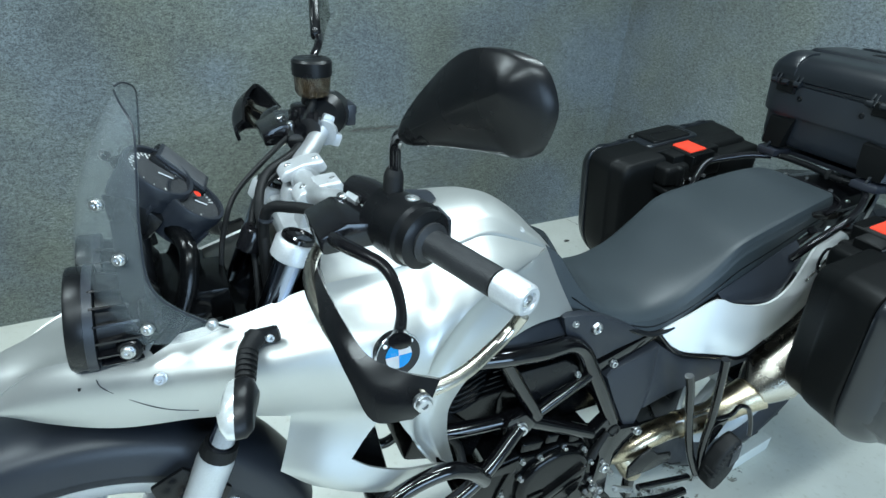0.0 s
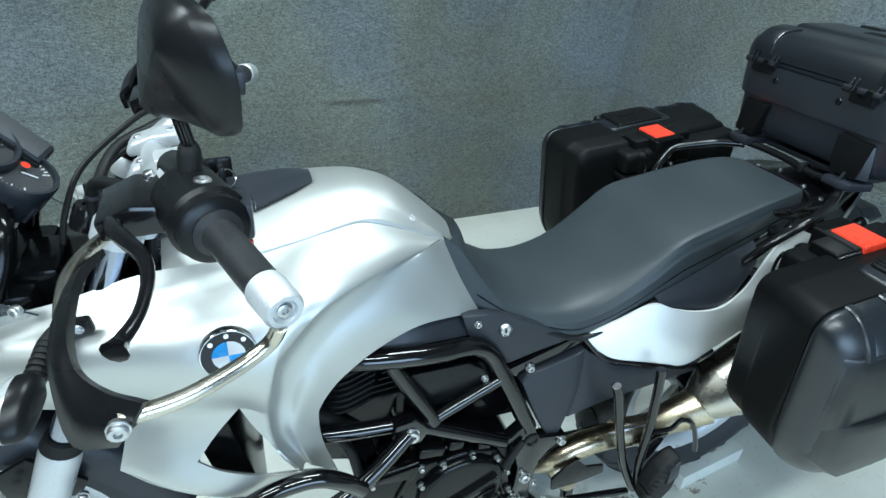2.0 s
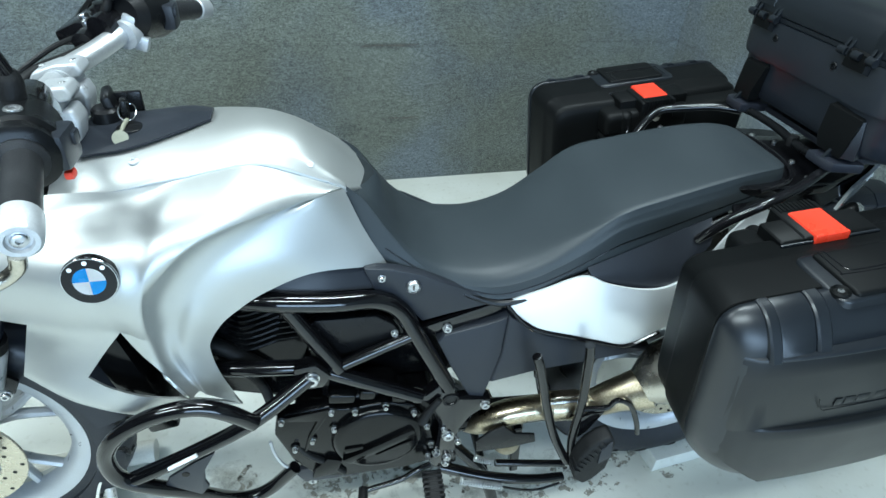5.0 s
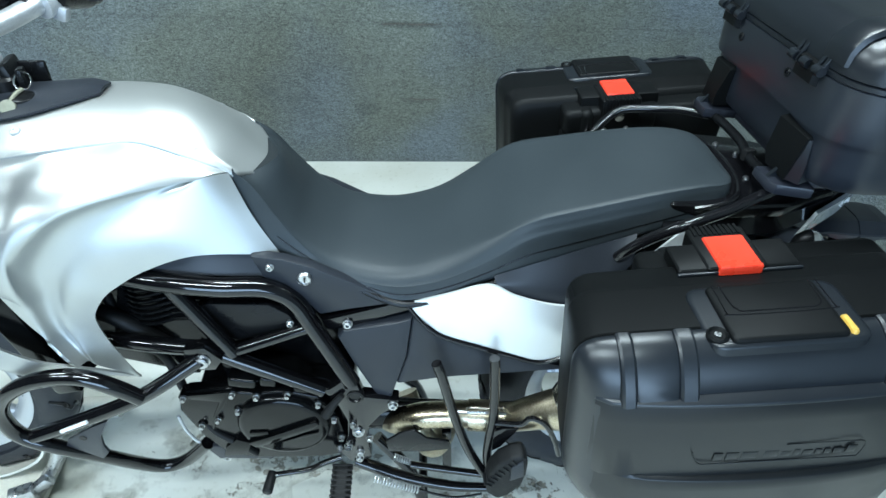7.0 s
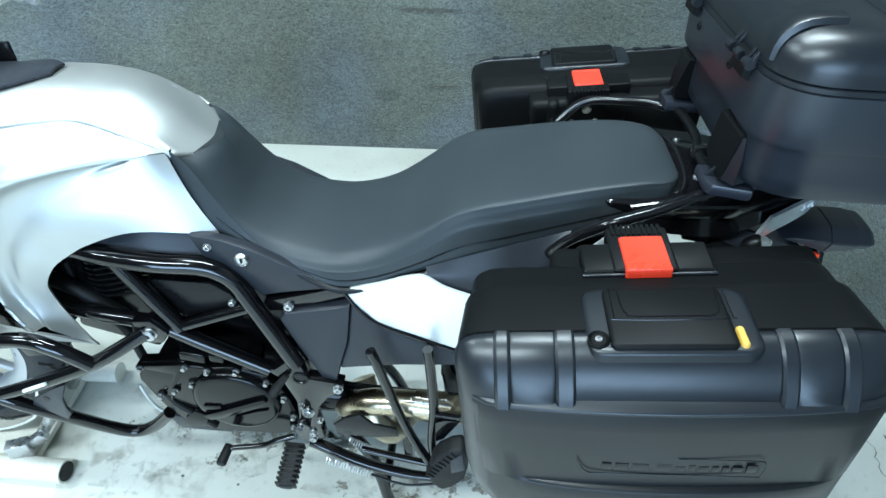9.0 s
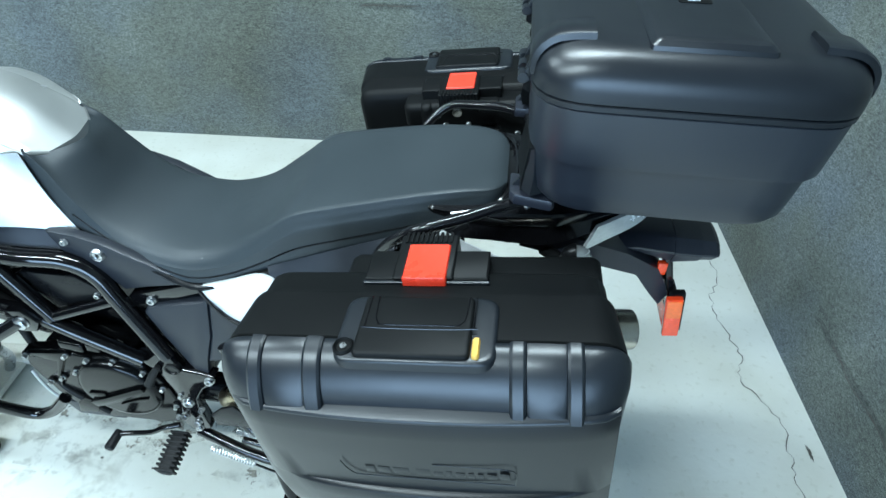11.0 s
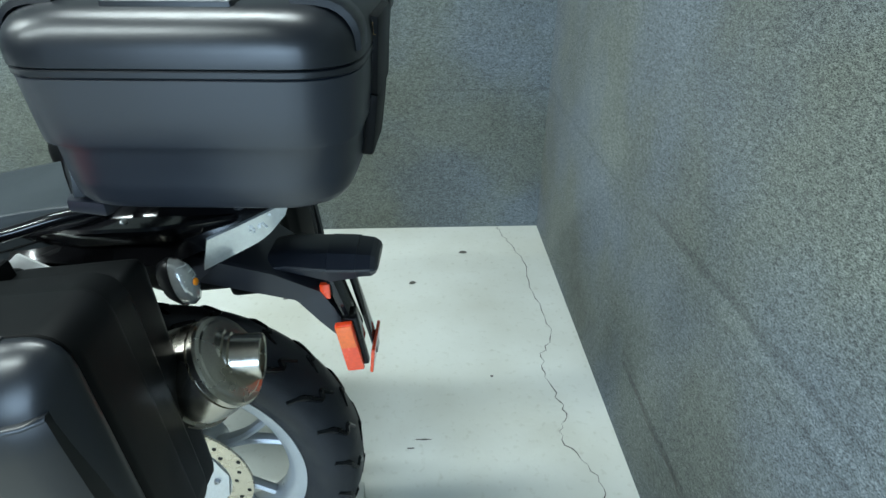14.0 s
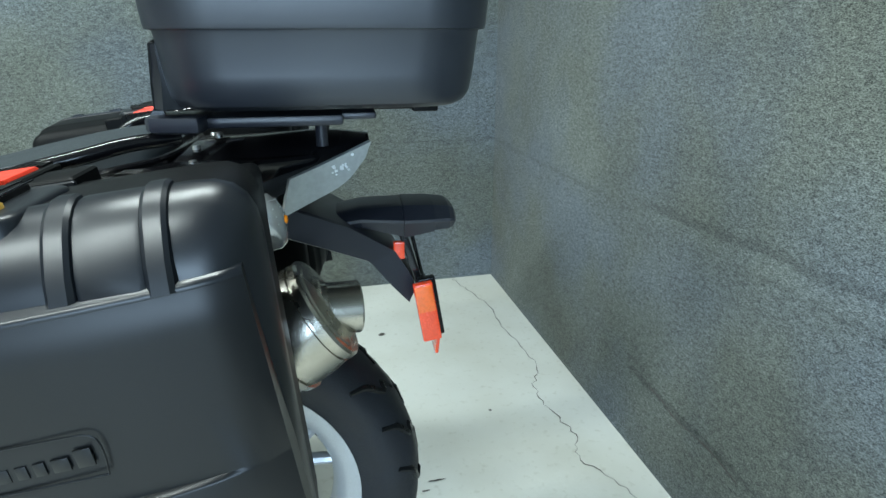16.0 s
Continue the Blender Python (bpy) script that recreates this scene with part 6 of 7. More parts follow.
part("stand_spring", spring((0.64, -0.205, 0.312), (0.735, -0.212, 0.277), 0.0075, 16, 0.0017), SPRING, side_stand)
part("stand_spring", spring((0.68, -0.16, 0.318), (0.74, -0.165, 0.29), 0.0065, 12, 0.0015), SPRING, side_stand)
part("spring_hook", tube([(0.735, -0.212, 0.277), (0.78, -0.214, 0.258), (0.82, -0.214, 0.25), (0.87, -0.212, 0.26)], 0.003, 6, 4), FRAME_PAINT, side_stand)

# tail: grab rails, rack, lights, plate carrier
both("grab_rail", lambda: tube([(1.03, -0.15, 0.875), (1.036, -0.16, 0.894), (1.055, -0.171, 0.924), (1.082, -0.182, 0.953), (1.1, -0.186, 0.966), (1.12, -0.183, 0.973), (1.165, -0.168, 0.982), (1.205, -0.15, 0.99), (1.25, -0.125, 0.992)], 0.0085, 12, 6), GLOSS, "gloss black grab rail")
rack = part("luggage_rack", join(block((1.355, 0, 1.0075), (0.15, 0.27, 0.012), 0.004), block((1.448, 0, 1.0105), (0.04, 0.25, 0.008), 0.003), *[spin([(0, 0.0075), (0.036, 0.0075)], (1.402, sd * 0.07, 0.968), (0, 0, 1), 14) for sd in (-1, 1)]), CARRIER, bike, "black luggage carrier")
part("rack_tube", tube([(1.237, 0.126, 1.002), (1.25, 0.08, 1.002), (1.254, 0.016, 1.001), (1.247, -0.026, 1.0), (1.245, -0.06, 0.999), (1.25, -0.1, 1.0)], 0.0075, 14, 5), PLASTIC, rack)
part("rack_clamp", block((1.246, -0.035, 1.001), (0.02, 0.012, 0.02), 0.004, (0, 0, 12)), RUBBER, rack)
tail_lens = both("tail_lamp", lambda: sheet([
    [(1.348, -0.1, 0.885), (1.361, -0.1, 0.933)],
    [(1.385, -0.082, 0.899), (1.395, -0.084, 0.944)],
    [(1.427, -0.062, 0.917), (1.43, -0.067, 0.956)],
    [(1.456, -0.046, 0.946), (1.464, -0.046, 0.967)],
], 4, 4, 0.006), TAIL_LENS, "clear tail lamp lens")
rng_p = random.Random(11)
for k in range(14):
    f, g = rng_p.uniform(0.0, 1.0), rng_p.uniform(0.0, 1.0)
    e = 0.0022 * rng_p.uniform(0.7, 1.5)
    part("prism", block((1.412 + 0.026 * f, -0.0735 + 0.013 * f, 0.924 + 0.012 * f + 0.018 * g), (e * 1.6, 0.0025, e * 1.3), 0.0008, (0, -20 + 40 * g, 25)), ENAMEL, tail_lens)


def rear_indicator(sd):
    st = part("rear_indicator_stalk", tube([(1.29, sd * 0.075, 0.86), (1.308, sd * 0.105, 0.87), (1.322, sd * 0.13, 0.88)], 0.011, 12, 3), RUBBER, bike)

    def oval(x, k):
        return [Vector((x - 0.006 * math.sin(a) * k, sd * (0.144 + 0.0185 * k * math.cos(a)), 0.895 + 0.0365 * k * math.sin(a))) for a in np.linspace(0, 2 * math.pi, 33)[:-1]]

    part("indicator_body", loft([oval(1.308, 0.3), oval(1.315, 0.75), oval(1.328, 0.98), oval(1.333, 1.0)]), PLASTIC, st, "", 60)
    part("indicator_lens", loft([oval(1.333, 0.97), oval(1.344, 0.92), oval(1.352, 0.72), oval(1.356, 0.4), oval(1.357, 0.05)]), LENS, st, "clear indicator lens", 60)
    for k in range(7):
        z = 0.895 + 0.0088 * (k - 3)
        w = 0.0145 * math.sqrt(1 - ((k - 3) / 3.9) ** 2)
        part("lens_rib", tube([(1.349 - 0.0055 * abs(k - 3) ** 1.5 / 3, sd * (0.144 - w), z), (1.3575 - 0.0042 * abs(k - 3) ** 1.5 / 2.2, sd * 0.144, z), (1.349 - 0.0055 * abs(k - 3) ** 1.5 / 3, sd * (0.144 + w), z)], 0.0012, 6, 4), TAIL_LENS, st)
    part("indicator_bulb", spin([(0, 0.0), (0.0, 0.006), (0.003, 0.0045), (0.004, 0.0)], (1.3555, sd * 0.146, 0.897), (1, 0, 0), 12), AMBER, st)


rear_indicator(-1)
rear_indicator(1)
def carrier_ring(low, high):
    (xl, yl, zl), (xh, yh, zh) = low, high
    return [Vector(p) for p in ((xl, -yl, zl), (xl - 0.002, -yl - 0.004, zl + 0.003), (xh + 0.002, -yh - 0.004, zh - 0.003), (xh, -yh, zh), (xh, yh, zh), (xh + 0.002, yh + 0.004, zh - 0.003), (xl - 0.002, yl + 0.004, zl + 0.003), (xl, yl, zl))]


carrier = part("plate_carrier", loft([carrier_ring(*q) for q in (
    ((1.25, 0.078, 0.865), (1.262, 0.07, 0.915)), ((1.335, 0.094, 0.861), (1.362, 0.082, 0.891)), ((1.398, 0.071, 0.829), (1.426, 0.06, 0.859)), ((1.454, 0.047, 0.798), (1.486, 0.038, 0.815)),
    ((1.459, 0.0458, 0.793), (1.491, 0.037, 0.809)), ((1.488, 0.043, 0.754), (1.507, 0.037, 0.782)), ((1.511, 0.041, 0.727), (1.519, 0.036, 0.755)))]), CARRIER, bike, "dark grey plate carrier", 18)


def hood_ring(x, yb, zb, yr, zr, yt, zt, grow=0.0):
    half = [(yb + grow, zb - grow), (yr + grow, zr - 0.004), (yr + grow, zr), (yt + grow, zt + grow * 0.5), (yt - 0.012, zt + 0.002 + grow)]
    return [Vector((x, -y, z)) for y, z in half] + [Vector((x, y, z)) for y, z in reversed(half)]


hood = part("light_hood", loft([hood_ring(*q) for q in ((1.412, 0.044, 0.852, 0.05, 0.8575, 0.035, 0.864), (1.446, 0.046, 0.849, 0.051, 0.862, 0.032, 0.872), (1.504, 0.04, 0.83, 0.05, 0.857, 0.03, 0.873))]), CARRIER, bike, "dark grey plate lamp hood", 18)
part("hood_cap", loft([hood_ring(*q, 0.0012) for q in ((1.5045, 0.04, 0.83, 0.05, 0.857, 0.03, 0.873), (1.548, 0.039, 0.837, 0.049, 0.8565, 0.03, 0.872))]), CARRIER, hood, "", 18)
part("hood_cap", loft([hood_ring(*q) for q in ((1.546, 0.039, 0.837, 0.049, 0.8565, 0.03, 0.872), (1.57, 0.037, 0.838, 0.047, 0.856, 0.029, 0.8695), (1.577, 0.033, 0.841, 0.043, 0.855, 0.027, 0.865), (1.5805, 0.026, 0.847, 0.034, 0.853, 0.02, 0.86))]), CARRIER, hood, "", 18)
bracket = part("plate_bracket", join(block((1.52, -0.012, 0.775), (0.012, 0.05, 0.13), 0.003, (0, -16, 0)), block((1.54, 0.035, 0.73), (0.006, 0.03, 0.19), 0.002, (0, -12, 0)), block((1.54, -0.03, 0.73), (0.006, 0.05, 0.06), 0.002, (0, -12, 0))), GLOSS, bike, "black steel plate bracket")
part("side_reflector", block((1.533, -0.064, 0.722), (0.028, 0.012, 0.092), 0.003, (0, -9, 0)), REFLECTOR, bracket, "red side reflector")
part("reflector_field", block((1.5294, -0.0706, 0.7447), (0.025, 0.002, 0.041), 0.0008, (0, -9, 0)), ORANGE, bracket, "orange upper field of the reflector")
part("reflector_back", block((1.54, -0.05, 0.724), (0.026, 0.014, 0.094), 0.003, (0, -9, 0)), PLASTIC, bracket)
part("rear_reflector", block((1.557, 0.03, 0.645), (0.006, 0.085, 0.05), 0.002, (0, 6, 0)), REFLECTOR, bracket, "red rear reflector")
part("upper_reflector", block((1.497, -0.035, 0.809), (0.016, 0.01, 0.026), 0.002), REFLECTOR, bracket)

# ---- luggage ----
def pannier(sd):
    """A hard case: u along its length, v outwards, w up from its top edge."""
    th = radians(7.2)
    x0, z0, y0 = (0.898, 0.93, 0.218) if sd < 0 else (0.888, 0.93, 0.218)

    def at(u, v, w):
        return Vector((x0 + u * math.cos(th) - w * math.sin(th), sd * (y0 + v), z0 + u * math.sin(th) + w * math.cos(th)))

    up = at(0, 0, 1) - at(0, 0, 0)
    t = thing("pannier", BIKE, at(0.25, 0.1, -0.38), "hard black plastic pannier with a red latch on the motorcycle's side", "pannier", "panniers")

    def ring(v, du=0.0, top=0.0, bot=0.0, r=0.03, heel=1.0):
        c = [(du, -top), (0.47 - du, -top), (0.47 - du - 0.022, -0.375 + bot), (0.10 + du, -0.375 + bot), (du, -0.27)]
        return [at(p.x, v, p.y) for p in rounded(c, [r, r * heel, r * 1.5, r * 1.5, r * 1.5], 5)]

    def slab(box, r, levels, n=4):
        """A raised plate on the top face: u0, u1, v0, v1; rows of (height, inset)."""
        u0, u1, v0, v1 = box
        return loft([[at(p.x, p.y, w) for p in rounded([(u0 + i, v0 + i), (u1 - i, v0 + i), (u1 - i, v1 - i), (u0 + i, v1 - i)], r, n)] for w, i in levels])

    # inner half: a stepped shell, its front cut back beside the seat
    base = part("base_shell", loft([ring(v, du, -top, bot, r) for v, du, top, bot, r in ((0.044, 0.036, -0.012, 0.03, 0.03), (0.0455, 0.025, -0.002, 0.018, 0.032), (0.05, 0.018, 0.006, 0.01, 0.034), (0.057, 0.0145, 0.0105, 0.006, 0.036), (0.088, 0.013, 0.0125, 0.004, 0.036), (0.0925, 0.009, 0.0145, 0.002, 0.036), (0.1, 0.006, 0.0155, 0.001, 0.036), (0.16, 0.0, 0.0178, 0.0, 0.038), (0.1685, 0.0, 0.0178, 0.0, 0.038), (0.1715, 0.003, 0.0145, 0.003, 0.036))]), CASE_DARK, t, "black plastic case half", 45)

    def inner(u0, u1, w0, w1, cut, v0):
        c = [(u0, w0), (u1, w0), (u1 - cut, w1), (u0, w1)]
        rows = []
        for v, i in ((v0 + 0.07, 0.0), (v0 + 0.014, 0.0), (v0 + 0.005, 0.003), (v0 + 0.001, 0.008), (v0, 0.014)):
            rows.append([at(p.x, v, p.y) for p in rounded([(c[0][0] + i, c[0][1] - i), (c[1][0] - i, c[1][1] - i), (c[2][0] - i, c[2][1] + i), (c[3][0] + i, c[3][1] + i)], 0.012, 4)])
        return loft(rows)

    part("inner_block", inner(0.118, 0.31, -0.001, -0.055, 0.0, -0.002), CASE_DARK, base, "", 45)
    part("inner_block", inner(0.118, 0.31, -0.0575, -0.076, 0.0, -0.004), CASE_DARK, base, "", 45)
    part("inner_block", inner(0.295, 0.452, -0.003, -0.36, 0.032, 0.0), CASE_DARK, base, "", 45)
    part("inner_post", inner(0.15, 0.178, 0.0, -0.062, 0.0, -0.008), CASE_DARK, base, "", 45)
    lid_rows = ((0.1725, 0.004, 0.0145, 0.004, 0.036), (0.1735, -0.001, 0.0185, -0.001, 0.038), (0.176, -0.003, 0.0202, -0.003, 0.04), (0.183, -0.0025, 0.0196, -0.0025, 0.042), (0.192, -0.001, 0.0165, -0.001, 0.044), (0.201, 0.0025, 0.0108, 0.003, 0.045), (0.2095, 0.0075, 0.0022, 0.0085, 0.045), (0.217, 0.0145, -0.0085, 0.0165, 0.043), (0.2225, 0.0225, -0.019, 0.026, 0.041), (0.226, 0.031, -0.0295, 0.036, 0.038), (0.2275, 0.042, -0.05, 0.048, 0.036), (0.228, 0.08, -0.09, 0.09, 0.03))
    lid = part("lid", loft([ring(v, du, -top, bot, r) for v, du, top, bot, r in lid_rows]), CASE, t, "black plastic lid", 70)

    # lower field of the lid, standing proud with a shelf along its top
    rows = []
    for k in range(29):
        q = k / 28
        u = 0.018 + 0.440 * q
        g = max(0.0, math.sin(math.pi * q)) ** 0.42
        g2 = max(0.0, math.sin(math.pi * min(1, max(0, (q - 0.08) / 0.86)))) ** 0.42
        vo = 0.2185 + 0.0245 * g
        wb = -0.365 if u > 0.12 else -0.265 - 0.1 * (u - 0.018) / 0.102
        prof = [(0.19, -0.033), (vo - 0.0015, -0.0345), (vo, -0.0365), (vo + 0.001, -0.07), (vo + 0.0012, -0.12), (vo + 0.0008, -0.1815), (vo + 0.008 * g2, -0.1835), (vo + 0.0095 * g2, -0.1855), (vo + 0.0085 * g2, -0.21), (vo + 0.006 * g2, max(-0.28, wb + 0.05)), (vo - 0.003, max(-0.335, wb + 0.02)), (0.2, wb)]
        rows.append([at(u, v, w) for v, w in prof])
    field = part("lid_field", loft(rows), CASE_PANEL, lid, "finely grained lower field", 40)

    part("ledge", loft([[at(u, v, w) for v, w in ((0.19, -0.0318), (vo - 0.002, -0.0332), (vo + 0.0004, -0.036), (vo + 0.0002, -0.0385), (0.19, -0.0385))] for u, vo in [(0.018 + 0.44 * k / 28, 0.2185 + 0.0245 * max(0.0, math.sin(math.pi * k / 28)) ** 0.42) for k in range(29)]]), CASE, lid, "", 50)

    def rib(u0, u1, h):
        prof = [(0.1745, 0.0195), (0.183, 0.0194), (0.192, 0.0163), (0.201, 0.0106), (0.2095, 0.002), (0.217, -0.0087), (0.2225, -0.0192), (0.226, -0.0297), (0.2285, -0.039)]
        rows = []
        for i, (v, w) in enumerate(prof):
            a, b = prof[max(i - 1, 0)], prof[min(i + 1, len(prof) - 1)]
            d = Vector((b[0] - a[0], b[1] - a[1])).normalized()
            n = Vector((-d.y, d.x))
            k = h + 0.004 * max(0, i - 5) / 3
            rows.append([at(u, v + n.x * q, w + n.y * q) for u, q in ((u0, -0.004), (u0 + 0.002, k * 0.6), (u0 + 0.005, k), (u1 - 0.005, k), (u1 - 0.002, k * 0.6), (u1, -0.004))])
        return loft(rows)

    for u0, u1 in ((0.043, 0.064), (0.109, 0.134), (0.34, 0.361), (0.4, 0.421)):
        part("rib", rib(u0, u1, 0.0042), CASE, lid, "", 28)
    for u0, u1 in ((0.064, 0.109), (0.361, 0.4)):
        part("rib_web", rib(u0 - 0.003, u1 + 0.003, 0.0014), CASE, lid, "", 28)
    # outline of the name field with raised bars
    part("nameplate_rim", tube([at(u, 0.2447, w) for u, w in ((0.137, -0.122), (0.142, -0.138), (0.15, -0.1485), (0.165, -0.151), (0.25, -0.1525), (0.345, -0.1535))], 0.0008, 6, 3), CASE_PANEL, field)
    part("nameplate_rim", tube([at(u, 0.2447, w) for u, w in ((0.25, -0.118), (0.32, -0.1185), (0.343, -0.121), (0.347, -0.135), (0.345, -0.1535))], 0.0006, 6, 3), CASE_PANEL, field)
    u = 0.166
    for wd, ht in ((0.011, 0.014), (0.015, 0.014), (0.019, 0.014), (0.0, 0), (0.017, 0.014), (0.011, 0.01), (0.007, 0.013), (0.011, 0.01), (0.007, 0.01), (0.007, 0.01), (0.011, 0.01), (0.011, 0.014)):
        if wd:
            part("raised_bar", loft([[at(a, v, b) for a, b in ((u + i, -0.1445 + ht - i), (u + wd - i, -0.1445 + ht - i), (u + wd - i, -0.1445 + i), (u + i, -0.1445 + i))] for v, i in ((0.243, 0.0), (0.2442, 0.0), (0.2446, 0.0008))]), CASE_PANEL, field)
        u += wd + 0.0042
    # carrying handle with its lock
    h = part("handle_frame", slab((0.146, 0.328, 0.107, 0.206), 0.02, ((-0.02, 0.0), (0.0165, 0.0), (0.0195, 0.0012), (0.021, 0.004), (0.0215, 0.007)), 5), CASE, t, "black carrying handle frame", 50)
    part("handle", slab((0.17, 0.3, 0.113, 0.2015), 0.007, ((0.006, 0.0), (0.0245, 0.0), (0.0265, 0.001), (0.0275, 0.0035))), CASE_DARK, h, "", 50)
    part("handle_groove", tube([at(u, v, 0.0277) for u, v in ((0.186, 0.115), (0.188, 0.146), (0.192, 0.155), (0.2, 0.159), (0.262, 0.159), (0.28, 0.159), (0.288, 0.155), (0.292, 0.146), (0.294, 0.115))], 0.001, 6, 4), GLOSS, h)
    part("handle_groove", tube([at(u, v, 0.0277) for u, v in ((0.174, 0.163), (0.21, 0.1645), (0.27, 0.1645), (0.306, 0.163))], 0.0008, 6, 3), GLOSS, h)
    for u in (0.1775, 0.3025):
        part("handle_groove", tube([at(u, v, 0.0277) for v in (0.115, 0.14, 0.162)], 0.0008, 6, 3), GLOSS, h)
    part("lock_barrel", spin([(-0.004, 0.0125), (0.006, 0.0125), (0.0085, 0.0105), (0.0055, 0.008), (0.0055, 0.0)], at(0.158, 0.187, 0.0165), up, 20), CASE_DARK, h)
    part("key_slot", spin([(0.0, 0.0), (0.0, 0.004), (0.0015, 0.004), (0.0015, 0.0)], at(0.158, 0.187, 0.0222), up, 12), BOLT, h)
    if sd < 0:
        part("yellow_tab", loft([[at(p.x, p.y, w) for p in rounded([(0.3015 + i, 0.172 + i), (0.31 - i, 0.172 + i), (0.31 - i, 0.2 - i), (0.3015 + i, 0.2 - i)], 0.004, 3)] for w, i in ((0.006, 0), (0.0245, 0), (0.0265, 0.0015))]), YELLOW, h, "small yellow tab")
    # latch
    rail_bar = part("latch_rail", slab((0.155, 0.311, 0.02, 0.0735), 0.003, ((-0.004, 0.0), (0.0165, 0.0), (0.0185, 0.002))), CASE_DARK, t)
    part("rail_lip", slab((0.153, 0.313, 0.0735, 0.0785), 0.0015, ((-0.004, 0.0), (0.015, 0.0), (0.016, 0.001))), CASE, rail_bar)
    la = part("latch_body", slab((0.191, 0.268, -0.009, 0.0755), 0.004, ((-0.02, 0.0), (0.0195, 0.0), (0.0215, 0.002))), CASE_DARK, t, "black latch block")
    part("red_button", slab((0.2045, 0.2595, 0.014, 0.0795), 0.003, ((0.004, 0.0), (0.0225, 0.0), (0.0245, 0.0015))), RED, la, "red latch flap")
    part("flap_lip", slab((0.2045, 0.2595, 0.0735, 0.0805), 0.002, ((0.004, 0.0), (0.0235, 0.0), (0.0252, 0.001))), RED, la)
    for k in range(10):
        u = 0.197 + k * 0.0066
        part("grip_rib", loft([[at(u + du, v, w) for du, v in ((0, -0.0115), (0.0036, -0.0115), (0.0036, 0.009), (0, 0.009))] for w in (-0.004, 0.0235)]), CASE_DARK, la)
    # inner face: keyed lock, bolts and hook
    part("latch_lock", spin([(-0.006, 0.0095), (0.004, 0.0095), (0.005, 0.007), (0.005, 0.0)], at(0.226, -0.01, -0.014), (0, -sd, 0), 18), STEEL, la)
    for u, v, w in ((0.03, 0.053, -0.032), (0.034, 0.053, -0.125), (0.245, -0.004, -0.045), (0.2, -0.004, -0.045), (0.34, 0.0, -0.07)):
        part("bolt", bolt(at(u, v, w), (0, -sd, 0), 0.005, 0.004), BOLT, t)
    part("hook", tube([at(0.165, -0.006, -0.03), at(0.158, -0.022, -0.034), at(0.15, -0.026, -0.06), at(0.148, -0.022, -0.085), at(0.156, -0.008, -0.088)], 0.003, 8, 4), GLOSS, t)
    for u, w, tilt in ((0.452, -0.06, 0.2), (0.448, -0.19, -0.2), (0.442, -0.27, 0.1), (0.446, -0.225, 0.3)):
        part("scuff", loft([[at(u - (0.002 if v > 0.21 else 0.0) + 0.0006 * i, v, w + tilt * 0.004 * j + 0.0022 * k) for j, k in ((-1, -1), (1, -0.6), (1, 0.6), (-1, 1))] for i, v in ((0, 0.2), (1, 0.206))]), BOLT, lid)
    return t


pannier(-1)
pannier(1)


